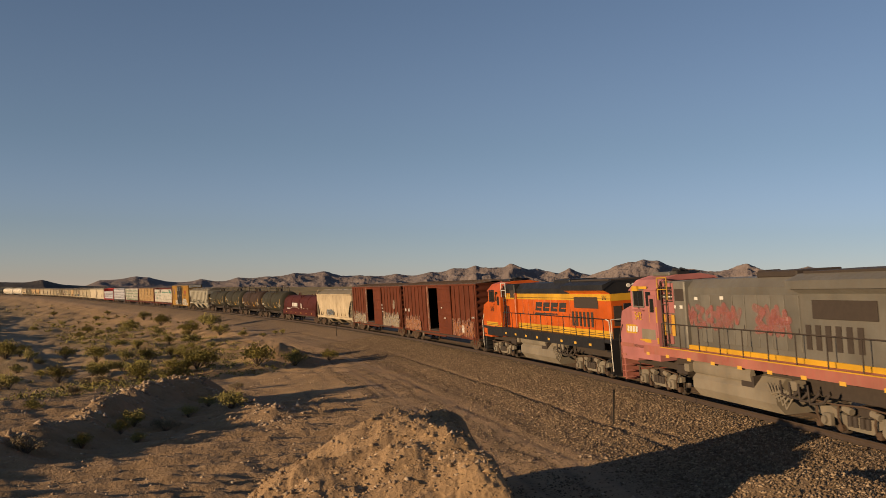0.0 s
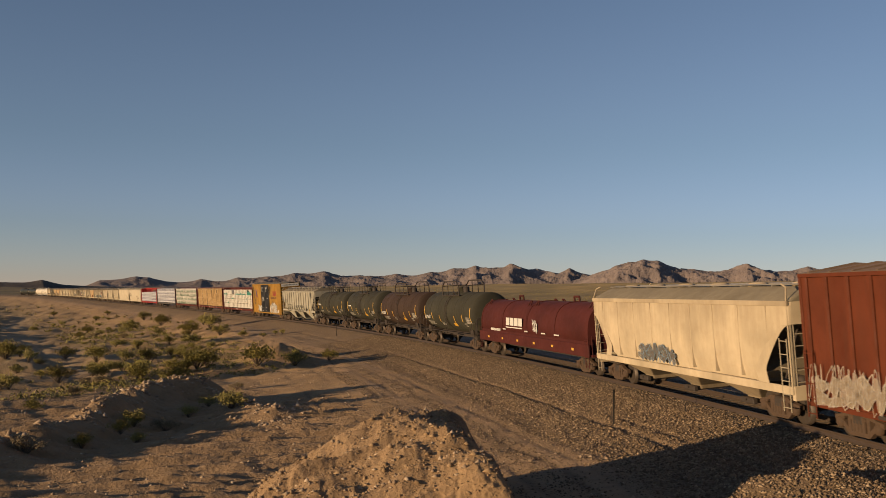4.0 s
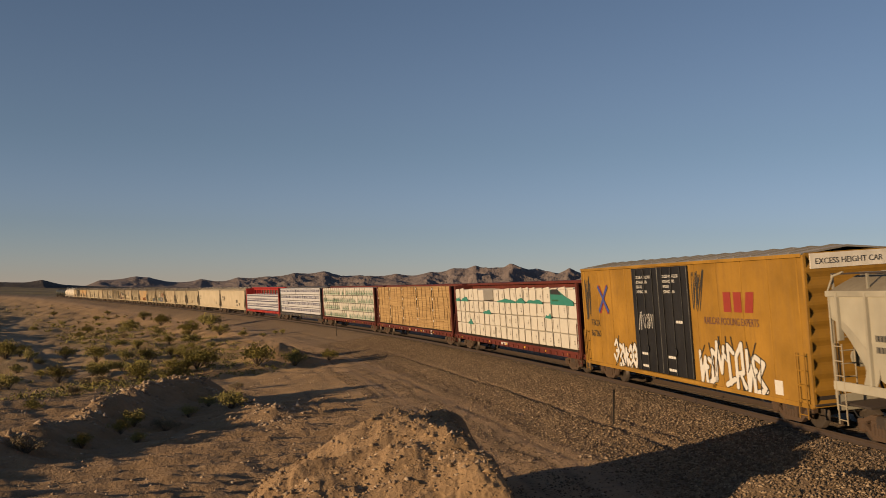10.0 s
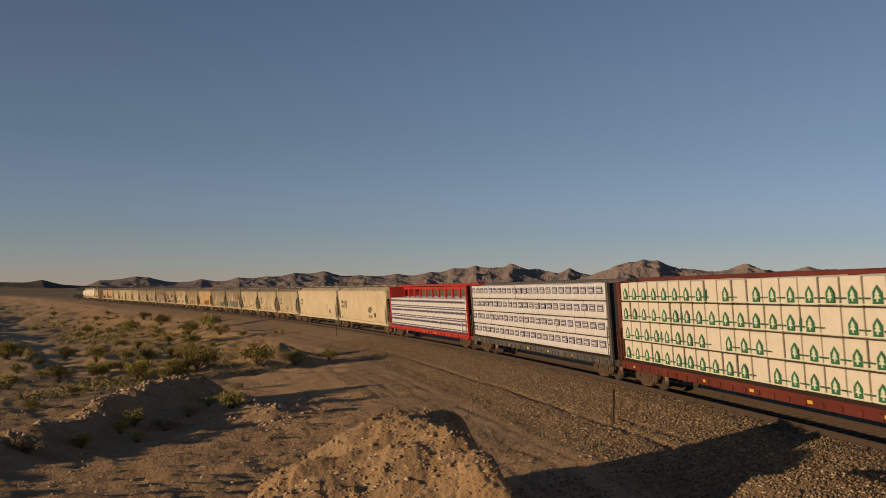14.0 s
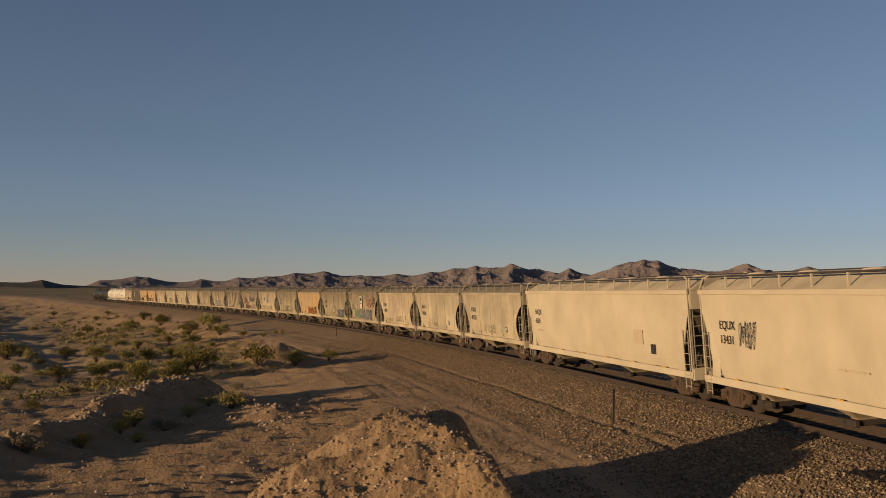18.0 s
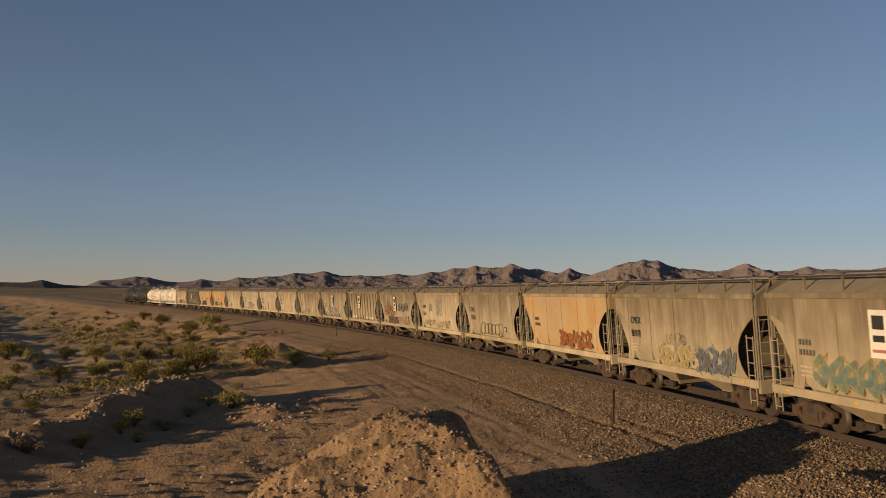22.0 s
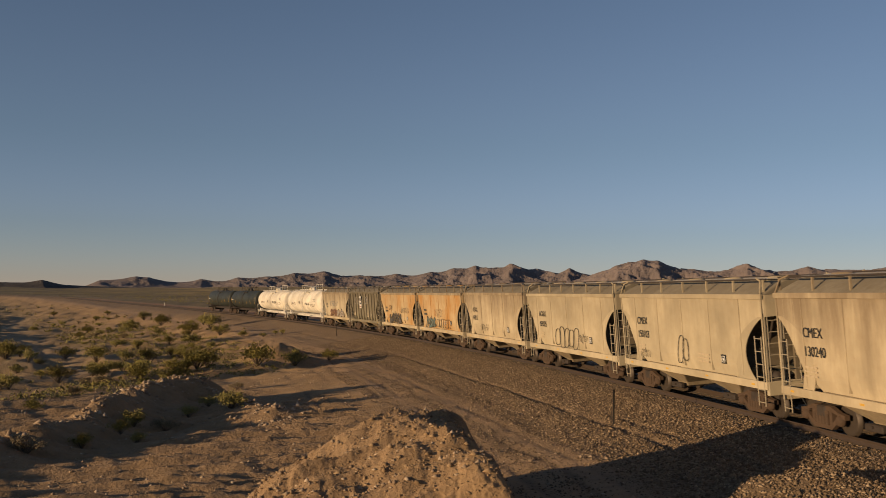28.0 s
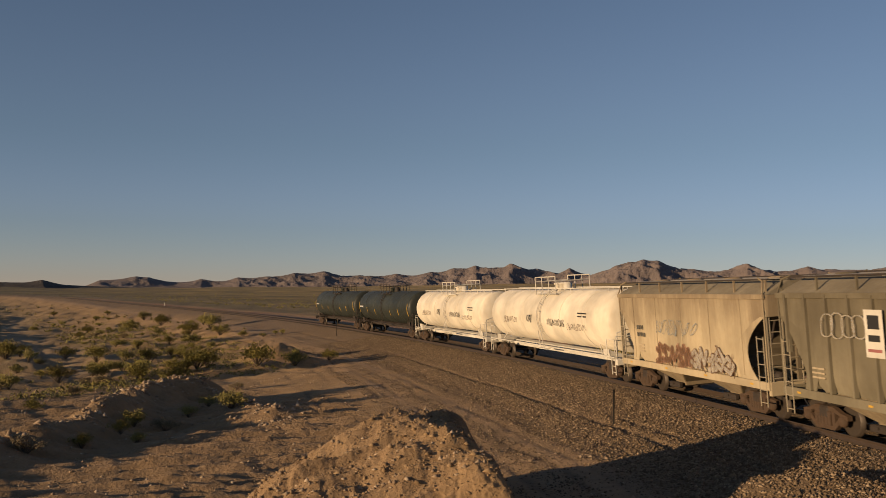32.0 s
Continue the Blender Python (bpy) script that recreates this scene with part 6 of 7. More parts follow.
#   car: (kind, x, z, width, height, fill, line, pieces)
SPRAYED = {0: (("s", -1.4, 1.5, 2.4, .6, "brown", 6),), 1: (("s", -1.0, 1.5, 1.0, .3, "brown", 3),), 2: (("s", .4, 1.45, 1.6, .6, "grey", 6), ("s", -3.2, 1.45, 2.0, .3, "brown", 4)),
           3: (("g", -3.6, 1.35, 3.4, 1.1, "teal", "yellow", 4), ("g", -.1, 1.25, 3.6, 1.25, "blue", "white", 5), ("g", 1.6, 2.6, 2.6, .9, "pink", "pink", 4), ("s", 4.3, 2.9, .9, .8, "black", 6)),
           4: (("g", -1.9, 1.2, 3.3, 1.0, "yellow", "white", 4), ("g", 1.6, 1.15, 2.9, 1.1, "grey", "sky", 4), ("s", -.8, 2.1, 1.8, .5, "black", 4)), 5: (("g", -.6, 1.35, 4.4, .95, "orange", "brown", 5),),
           6: (("o", -1.8, 1.4, 4.4, .75, "black", 6), ("s", -3.4, 1.1, 1.4, .3, "black", 4)), 7: (("s", -2.2, 2.6, .8, .7, "grey", 4), ("s", -.4, 2.3, 1.6, 1.3, "sky", 6), ("s", -3.6, 1.5, 3.0, .5, "black", 8), ("s", .6, 1.4, 2.6, .6, "grey", 7)),
           8: (("g", -4.0, 2.0, 3.3, 1.2, "pink", "brown", 5), ("g", .6, 2.4, 3.2, .8, "black", "white", 5), ("g", -3.0, 1.25, 3.4, .8, "brown", "grey", 5), ("g", .6, 1.25, 3.2, .8, "pink", "white", 4)), 9: (("w", -4.4, 1.35, 2.0, .4), ("w", 1.0, 1.35, 3.0, .35)),
           10: (("g", -3.0, 1.25, 5.2, 1.15, "white", "black", 6), ("s", -5.0, 1.3, 1.6, .5, "black", 5)), 11: (("s", -2, 1.5, 3, .5, "brown", 5),), 12: (("s", 0, 1.6, 2.5, .6, "white", 5),), 13: (("o", -.4, 1.5, .8, 1.0, "black", 2), ("s", -4.0, 1.5, 1.0, .3, "black", 3)),
           14: (("o", -1.7, 1.3, 3.2, 1.05, "black", 5), ("s", 1.7, 1.7, 1.1, .4, "black", 4)), 15: (("s", -2.6, 1.6, 1.8, .5, "black", 7),), 16: (("g", -3.6, 1.3, 2.4, .9, "teal", "grey", 4), ("o", -.6, 1.4, 3.6, .7, "grey", 6), ("s", -1.2, 2.2, 2.4, .7, "brown", 5)),
           17: (("g", -3.0, 1.2, 4.0, 1.1, "grey", "black", 5), ("s", -2.9, 2.5, 1.2, .5, "black", 5), ("s", 1.0, 2.3, 2.8, .5, "black", 7)), 18: (("o", -3.4, 2.9, 2.0, .7, "white", 4), ("o", .6, 2.9, 1.4, .8, "white", 3)),
           19: (("g", -2.6, 1.25, 3.2, 1.0, "brown", "pink", 4), ("g", .6, 1.25, 3.2, .95, "white", "brown", 4), ("s", -2.2, 2.5, 3.6, .6, "sky", 6))}
NUMBERS = {0: ("AOKX", "497750"), 2: ("CMEX", "140005"), 1: ("AOKX", "498105"), 4: ("CMEX", "86970"), 6: ("CMEX", "130142"), 7: ("CEMX", "11086"), 12: ("CMEX", "130240"), 13: ("CMEX", "150103"), 14: ("AOKX", "498025"), 15: ("AOKX", "498013")}


def dress(c, i):
    """Numbers, stencils and sprayed paint of one cement hopper."""
    y = -1.492
    if i in NUMBERS:
        lettering(c, NUMBERS[i][0], -4.2, 2.85, .42, y, M_INK, squeeze=.9)
        lettering(c, NUMBERS[i][1], -4.2, 2.3, .42, y, M_INK, squeeze=.9)
    elif i not in (9, 18):
        bars(c, -4.2, 2.62, .17, y, M_FAINTINK, (.09,) * 4, .5)
        bars(c, -4.2, 2.32, .17, y, M_FAINTINK, (.09,) * 5, .5)
    for k in range(3):
        bars(c, -4.2, 1.95 - k * .13, .05, y, M_FAINT, (.25, .2, .15))
        bars(c, 1.2, 1.9 - k * .13, .05, y, M_FAINT, (.3, .2, .3))
    p = decal("stencil_panel", c, 3.1, 1.85, .32, .32, y, M_INK)
    part("stencil_mark", Shape().path([(3.0, y - .006, 1.75), (3.2, y - .006, 1.75), (3.2, y - .006, 1.95), (3.0, y - .006, 1.95), (3.0, y - .006, 1.75)], .015, 4).box(3.06, 3.14, y - .01, y - .004, 1.8, 1.89), M_MARK, p)
    for x in (-5.0, -1.5, 1.8, 5.0):
        decal("reflector", c, x, 1.17, *((.5, .13) if i == 6 else (.2, .06)), -1.516, M_YELLOW)
    for k, q in enumerate(SPRAYED.get(i, ())):
        rib = 1.565 if i in (9, 18) else 1.494
        if q[0] == "g":
            graffiti(c, q[1], q[2], q[3], q[4], -rib - .012 * k, SPRAY[q[5]], SPRAY[q[6]], q[7], 60 + i * 5 + k, "sprayed graffiti")
        elif q[0] == "s":
            scrawl(c, q[1], q[2], q[3], q[4], -rib - .012 * k, SPRAY[q[5]], q[6], 90 + i * 5 + k, .018)
        elif q[0] == "o":
            bubble(c, q[1], q[2], q[3], q[4], -rib - .012 * k, SPRAY[q[5]], q[6], 120 + i * 5 + k)
        elif q[0] == "w":
            graffiti(c, q[1], q[2], q[3], q[4], -1.475, None, M_FAINTWHITE, 4, 150 + i)


M_FAINTWHITE = plain("spilled_cement_white", (0.6, 0.55, 0.46), .9, 0, .3)


def bubble(parent, x, z, w, h, y, mat, n, seed):
    """Sprayed outline bubbles, no fill."""
    rnd = random.Random(seed)
    s = Shape()
    for i in range(n):
        cx, cz = x + w * (i + .5) / n, z + h / 2
        a, b, lean = w / n * .58, h * .5 * rnd.uniform(.8, 1.1), rnd.uniform(-.1, .3)
        pts = []
        for k in range(15):
            t = 2 * math.pi * k / 14
            pz = b * math.copysign(abs(math.sin(t)) ** .7, math.sin(t))
            pts.append((cx + a * math.copysign(abs(math.cos(t)) ** .7, math.cos(t)) + lean * pz, y, cz + pz))
        s.path(pts, .024, 4)
    return part("graffiti_outline", s, mat, parent)


def tank_marks(t, r, zc):
    y = -r - .02
    for k in range(3):
        bars(t, 5.6, zc + .35 - k * .16, .07, -r * .975 - .02, M_INK, (.5, .6))
    scrawl(t, 1.2, zc - .35, 2.6, .35, y, M_INK, 9, 201, .018)
    scrawl(t, 4.2, zc - .5, 2.4, .35, y, SPRAY["brown"], 7, 202, .02)
    scrawl(t, -6.5, zc - .4, 2.6, .4, y, SPRAY["brown"], 8, 203, .02)
    scrawl(t, -2.2, zc - .3, .9, .5, y, M_INK, 4, 204, .018)


M_CREAMOLD = paint("dirty_cream_hopper_paint", (0.53, 0.435, 0.295), .6, wear=0.1, dust=0.35, streak=0.4, dirt=(0.3, 0.22, 0.14), soot=0.4)
M_PALEMARK = plain("pale_stencil_paint", (0.33, 0.3, 0.25), .65, 0, .3)


def build_train():
    couple(locomotive("faded silver and pink wide-cab locomotive with yellow bands", 20.4, "silver"), 14.3, 34.8)
    couple(locomotive("orange, black and yellow wide-cab locomotive", 21.4, "orange"), 34.8, 57.0)
    a = couple(boxcar("rust-red boxcar with an open door and orange graffiti", 21.0, M_BOXRED, 4.95, (.95, 4.3, -2.1, .9)), 57.0, 78.2)
    graffiti(a, 4.5, .95, 4.9, 1.2, -1.585, M_FADEOR, M_FADERED, 6, 2, "faded orange graffiti")
    graffiti(a, -9.6, .95, 5.0, 1.0, -1.585, M_FADEOR, M_PALEPINK, 6, 3)
    decal('stencil_panel', a, 7.0, 1.55, .5, .5, -1.6, M_MARK)
    bars(a, 9.0, 2.35, .12, -1.55, M_MARK, (.12,) * 4)
    bars(a, -9.4, 2.5, .24, -1.585, M_MARK, (.13, .13), .5)
    bars(a, -8.3, 2.5, .24, -1.585, M_MARK, (.13, .13), .5)
    bars(a, 2.0, 2.95, .1, -1.66, M_MARK, (.12, .1))
    bars(a, 2.6, 2.2, .06, -1.66, M_MARK, (.3, .2))
    b = couple(boxcar("faded rust-red boxcar with an open door and pale graffiti", 19.6, M_BOXRED, 4.9, (-.1, 2.75, -3.3, -.15)), 78.2, 97.6)
    graffiti(b, 3.0, .95, 5.6, 1.15, -1.585, M_SPRAYGREY, M_SPRAYPALE, 6, 7, "pale sprayed graffiti")
    graffiti(b, -9.0, .95, 5.2, 1.05, -1.585, M_SPRAYGREY, M_SPRAYPALE, 5, 8)
    for k in range(3):
        bars(b, 2.9 + .1 * k, 2.9 - k * .3, .08, -1.64, M_MARK, (.12, .1, .14))
    scrawl(b, 3.0, .95, 5.6, 1.4, -1.6, M_SPRAYPALE, 16, 431, .035)
    scrawl(b, -9.0, .95, 5.4, 1.2, -1.6, M_SPRAYPALE, 14, 432, .03)
    scrawl(b, 6.8, 2.6, .8, .9, -1.6, M_SPRAYPALE, 4, 433, .03)
    scrawl(a, 4.5, .95, 4.9, 1.4, -1.6, M_PALEPINK, 12, 434, .03)
    scrawl(a, -9.6, .95, 5.0, 1.3, -1.6, M_PALEPINK, 12, 435, .03)
    c = couple(hopper("cream rounded covered hopper car", 17.4, M_CREAMOLD, 4.3, 3, bulge=.06, rail=False), 97.6, 115.0)
    graffiti(c, -3.2, 1.35, 3.4, .8, -1.56, SPRAY['grey'], SPRAY['sky'], 4, 12)
    couple(coil_car(19.7), 115.0, 134.8)
    for label, length, mat, r, zc, cage, u, text in (("dark olive tank car with yellow reflector strips", 14.9, M_TANK, 1.5, 2.6, "long", 134.8, "GATX65870"), ("brown weathered tank car with yellow reflector strips", 14.6, M_TANKBROWN, 1.5, 2.6, "long", 149.7, "GATX58087"),
                                                    ("dark grey tank car with yellow reflector strips", 13.7, M_TANK, 1.52, 2.65, "mid", 164.4, ""), ("dark grey tank car with yellow reflector strips", 14.4, M_TANK, 1.48, 2.6, "mid", 178.3, "")):
        t = couple(tank(label, length, mat, r, zc, cage), u, {134.8: 149.7, 149.7: 164.4, 164.4: 178.3, 178.3: 192.6}[u])
        L = length / 2 - .95
        if text:
            lettering(t, text, -L + .5, zc - .52, .37, -r - .008, M_MARK, squeeze=.85)
        for k in range(3):
            a = -30 - k * 4.5
            part("stencil_line", patch(-L + .9, -L + 2.6 - .3 * (k % 2), a - 1.6, a, r, zc), M_PALEMARK, t)
            part("stencil_line", patch(-1.9, -1.1 + .2 * (k % 2), a - 1.2, a, r, zc), M_PALEMARK, t)
            part("stencil_line", patch(L - 1.5, L - .5, a + 13, a + 14.5, r, zc), M_PALEMARK, t)
        part("placard", patch(1.3, 2.1, -40, -29, r, zc), M_PLACARD, t, "orange notice panel")
        if text:
            part("stencil_block", patch(L - 1.75, L - .85, -27, -8, r, zc), M_FAINTINK, t, "grey stencilled data block")
            for k in range(6):
                part("stencil_line", patch(L - 1.68, L - .95 - .1 * (k % 3), -25 + 3 * k, -24 + 3 * k, r + .012, zc), M_PALEMARK, t)
        st = part("stencil_panel", patch(L - 2.4, L - 1.9, -38, -27, r, zc), M_PALEMARK, t)
        part("stencil_mark", patch(L - 2.3, L - 2.0, -36, -29, r + .012, zc), M_INK, st)
    d = couple(hopper("pale grey covered hopper car with vertical ribs", 19.4, M_PALEGREY, 4.6, 3, ribs=14, frame_mat=M_PALEGREY, cut=1.9, low=1.62), 192.6, 212.2)
    bars(d, -7.0, 2.9, .16, -1.57, M_FAINTINK, (.1,) * 4)
    bars(d, -7.0, 2.6, .16, -1.57, M_FAINTINK, (.1,) * 4)
    bubble(d, -5.6, 1.5, 1.9, .9, -1.575, M_INK, 3, 401)
    for k in range(4):
        scrawl(d, -1.2 + 1.25 * k, 1.95, .9, .4, -1.575, M_INK, 4, 402 + k, .02)
        scrawl(d, -1.3 + 1.25 * k, 1.45, 1.0, .35, -1.575, M_FAINTINK, 5, 412 + k, .018)
    scrawl(d, 7.0, 3.3, 1.2, .8, -1.575, M_INK, 4, 422, .02)
    decal("stencil_panel", d, 4.9, 1.75, .4, .36, -1.575, M_INK)
    decal("reflector", d, 6.6, 1.6, .1, .8, -1.575, M_YELLOW)
    e = couple(boxcar("yellow high boxcar with black double plug doors", 19.9, M_TTX, 5.5, (-3.1, 2.0, 0, 0), "plug", 12, M_ROOF, .88), 212.2, 232.3)
    y = -1.56
    em = Shape()
    for k, (dx, dz) in enumerate(((.5, .65), (-.5, .65))):
        em.prism([(-6.75 - dx - .13, 3.85 - dz), (-6.75 - dx + .13, 3.85 - dz), (-6.75 + dx + .13, 3.85 + dz), (-6.75 + dx - .13, 3.85 + dz)], -1.49 - .01 * k, -1.484 - .01 * k)
    part("emblem", em, M_REDMARK, e, "red crossed bands")
    part("emblem", Shape().prism([(-7.4, 3.35), (-7.3, 3.2), (-6.75, 3.75), (-6.2, 3.2), (-6.1, 3.35), (-6.65, 3.88), (-6.1, 4.4), (-6.2, 4.52), (-6.75, 4.0), (-7.3, 4.52), (-7.4, 4.4), (-6.85, 3.88)], -1.515, -1.508), M_BLUEMARK, e, "blue crossed bands")
    block = Shape()
    for x0, lean in ((4.5, 0), (5.2, 0), (5.9, .12)):
        block.prism([(x0, 3.5), (x0 + .5, 3.5), (x0 + .5 + lean, 4.18), (x0 + lean, 4.18)], -1.496, -1.486)
    part("emblem", block, M_REDMARK, e, "red block emblem")
    lettering(e, "RAILCAR POOLING EXPERTS", 3.0, 3.05, .36, -1.49, M_SLOGAN, squeeze=.8)
    lettering(e, "TBOX", -8.5, 2.6, .42, -1.49, M_INK)
    lettering(e, "667260", -8.6, 2.1, .42, -1.49, M_INK)
    for x0 in (-2.75, -.2):
        for k, line in enumerate(("CLOSE AND LOCK", "BOTH DOORS", "BEFORE", "MOVING CAR")):
            lettering(e, line, x0 + .1, 4.75 - k * .2, .17, -1.585, M_MARK)
    for x0, zz in ((-2.5, 1.6), (-.0, 1.6), (-2.5, 1.1), (.0, 1.1), (.9, 3.0)):
        bars(e, x0, zz, .1, -1.585, M_MARK, (.2, .15, .2))
    graffiti(e, -6.0, .85, 2.7, 1.35, -1.49, M_MARK, M_INK, 4, 41, "white sprayed graffiti outlined in black")
    graffiti(e, 2.2, .75, 4.6, 1.7, -1.49, M_MARK, M_INK, 5, 42, "white sprayed graffiti outlined in black")
    scrawl(e, -2.6, 2.6, 1.4, .8, -1.59, M_MARK, 4, 43)
    scrawl(e, 2.2, 3.5, .8, 1.5, -1.49, M_INK, 4, 44, .03)
    scrawl(e, -9.1, 2.9, .7, 2.0, -1.49, M_INK, 5, 45)
    part("end_sign", Shape().box(9.47, 9.5, -1.3, 1.3, 4.85, 5.3), M_WHITE, e, "white warning panel on the end")
    sign = lettering(e, "EXCESS HEIGHT CAR", -1.15, 4.98, .24, 0, M_INK)
    sign.data.transform(Matrix.Translation((9.505, 0, 0)) @ Euler((0, 0, math.pi / 2)).to_matrix().to_4x4())
    decal("stencil_panel", e, 7.6, 1.2, .45, .45, -1.49, M_MARK)
    # white lumber, bare lumber and printed lumber
    f, L, w, h, deck = centrebeam("dark red centre-beam car loaded with white-wrapped lumber", 24.2, M_BEAMRED, M_WRAP, 4, 20, "white-wrapped lumber bundle", 1, .25)
    couple(f, 232.3, 256.5)
    torn = random.Random(15)
    for first, last, j in ((0, 1, 3), (1.2, 2.8, 3), (8.6, 11.8, 3), (11.9, 13.4, 3), (13.6, 15.9, 3), (5.8, 7.4, 2), (2.6, 3.6, 1), (16.2, 17.0, 2)):
        xa, xb, z = -L + .25 + w * first, -L + .25 + w * last, 1.22 + h * j
        rise = [(xa + (xb - xa) * k / 6, z + .05 + torn.uniform(.04, .26) * (1 - abs(k - 4) / 5)) for k in range(1, 6)]
        part("torn_wrap", Shape().prism([(xa, z - .03), (xb, z - .06), (xb, z + .05)] + rise[::-1], -1.465, -1.44), M_TEAL, f, "torn teal wrapping")
    xa, xb, z = -L + .25 + w * 17.05, -L + .25 + w * 19.9, 1.22 + h * 3
    part("torn_wrap", Shape().prism([(xa, z - .06), (xb, z - .1), (xb - .1, z + .12), (xa + w * 1.7, z + h * .55), (xa + w * .9, z + h * .95), (xa + .05, z + h * .9)], -1.466, -1.44), M_TEAL, f, "torn teal wrapping")
    part("torn_edge", Shape().prism([(xa + .1, z + h * .62), (xa + w * 1.5, z + h * .6), (xa + w * .9, z + h * .97), (xa + .12, z + h * .95)], -1.472, -1.45), M_INK, f, "dark underside of torn wrapping")
    bars(f, xa + .25, z + .12, .09, -1.47, M_PRINT, (.1, .08, .1, .12, .08, .1, .1), .4)
    rnd = random.Random(5)
    for i in range(20):
        for j in range(4):
            if j == 3 and i in (6, 7):
                continue
            x0, z0 = -L + .25 + w * i, 1.22 + h * j
            if i:
                part("wrap_seam", Shape().box(x0 - .006, x0 + .006, -1.452, -1.40, z0 + .03, z0 + h - .04), M_SEAM, f)
            x, z = x0 + w * .68, z0 + h * rnd.uniform(.3, .45)
            note = Shape()
            for k in range(3):
                note.box(x, x + (.08, .09, .07)[k], -1.456, -1.448, z + .08 * k, z + .08 * k + .04)
            if rnd.random() < .55:
                part("small_print", note, M_FAINTINK, f)
            if rnd.random() < .6:
                part("wrap_fold", Shape().prism([(x0 + .1, z0 + .2), (x0 + .14, z0 + .2), (x0 + .22, z0 + .7), (x0 + .16, z0 + .68)], -1.449, -1.415), M_WRAP, f)
            if j == 3 and rnd.random() < .7:
                lift = rnd.uniform(.03, .12)
                part("loose_flap", Shape().prism([(x0 + .05, z0 + h - .03), (x0 + w - .08, z0 + h - .03), (x0 + w - .14, z0 + h + lift), (x0 + .2, z0 + h + lift * .4)], -1.44, -1.41), M_WRAP, f, "loose flap of white wrapping")
    bars(f, -1.0, .9, .16, -1.5, M_MARK, (.12, .12, .02, .12, .12, .12, .12, .12))

    f, L, w, h, deck = centrebeam("dark red centre-beam car loaded with bare lumber", 24.4, M_BEAMRED, M_LUMBER, 4, 5, "strapped bare lumber bundle", 2)
    couple(f, 256.5, 281.2)
    rnd = random.Random(8)
    for i in range(5):
        for j in range(4):
            x0, z0 = -L + .25 + w * i, 1.22 + h * j
            decal("paper_tag", f, x0 + .12 + .12 * rnd.random(), z0 + h - .14 - .1 * rnd.random(), .2, .13, -1.442, M_MARK)
            for k in range(4):
                x = x0 + w * (k + .3 + .4 * rnd.random()) / 4
                part("steel_strap", Shape().box(x - .008, x + .008, -1.424, -1.39, z0 + .01, z0 + h - .005), M_STRAP, f)
        # dark strip over each joint, drawn for the shade between stacks
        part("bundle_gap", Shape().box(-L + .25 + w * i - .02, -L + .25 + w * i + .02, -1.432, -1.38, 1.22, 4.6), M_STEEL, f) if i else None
    for k, width in enumerate((.12, .12, .16, .1, .3, .3, .12, .12)):
        decal("stencil_mark", f, -9.6 + 2.3 * k, .95, width, .16, -1.5, M_MARK)
    p = decal("stencil_panel", f, 6.4, .94, .44, .3, -1.51, M_MARK)
    part("stencil_mark", Shape().box(6.26, 6.38, -1.522, -1.514, .86, 1.02).box(6.43, 6.55, -1.522, -1.514, .86, 1.02), M_INK, p)

    f, L, w, h, deck = centrebeam("brown centre-beam car loaded with white printed lumber", 24.1, M_BEAMRED, M_WRAP, 4, 22, "white wrapped bundle printed with green marks", 3)
    couple(f, 281.2, 305.5)
    leaf_data = Shape().prism([(-.2, 0), (.2, 0), (.2, .3), (0, .5), (-.2, .3)], -1.447, -1.44).mesh("printed_mark", M_PRINT)
    tree_data = Shape().prism([(-.03, .06), (.03, .06), (.03, .14), (.13, .14), (.05, .24), (.10, .24), (0, .40), (-.10, .24), (-.05, .24), (-.13, .14), (-.03, .14)], -1.453, -1.448).mesh("printed_tree", M_PALEPRINT)
    rnd = random.Random(31)
    for j in range(4):
        z = 1.22 + h * j + .06
        part("printed_band", Shape().box(-L + .3, L - .3, -1.438, -1.43, z + .0, z + .035), M_PALEPRINT, f)
        # dark strip drawn for the shade between bundle rows
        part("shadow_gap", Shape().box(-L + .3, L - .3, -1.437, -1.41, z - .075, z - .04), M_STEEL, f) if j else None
        for i in range(22):
            x = -L + .25 + w * (i + .5) + .04 * rnd.random() + .09 * (j % 2)
            part("wrap_seam", Shape().box(-L + .25 + w * i - .007, -L + .25 + w * i + .007, -1.441, -1.40, z - .03, z + h - .08), M_SEAM, f) if i else None
            if rnd.random() < .07:
                continue
            m = part("printed_mark", leaf_data, None, f, at=pose(x, 0, z + .03))
            part("printed_tree", tree_data, None, m)
            text = Shape()
            for q in range(6):
                text.box(x + .25 + .085 * q, x + .31 + .085 * q, -1.446, -1.44, z + .15, z + .20)
            part("printed_line", text, M_PRINT, f)
            if rnd.random() < .1:
                part("torn_wrap", Shape().prism([(x + .5, z + .0), (x + .56, z + .02), (x + .6, z + .4), (x + .52, z + .5), (x + .47, z + .25)], -1.452, -1.442), M_PRINT, f, "torn printed wrapping")

    f, L, w, h, deck = centrebeam("dark grey centre-beam car loaded with striped bundles", 24.1, M_DARKBEAM, M_STRIPE, 4, 17, "white wrapped bundle with dark print", 4)
    couple(f, 305.5, 329.8)
    mark = Shape().box(-.36, .36, -1.447, -1.44, 0, .34).mesh("printed_mark", M_BLUEPRINT)
    pale = Shape()
    for k in range(5):
        x = -.26 + k * .105
        pale.prism([(x, .11), (x + .08, .11), (x + .08, .22), (x, .22)], -1.452, -1.448)
    pale.box(-.3, .3, -1.452, -1.448, .045, .065).box(-.3, .3, -1.452, -1.448, .275, .295)
    pale = pale.mesh("printed_line", M_STRIPE)
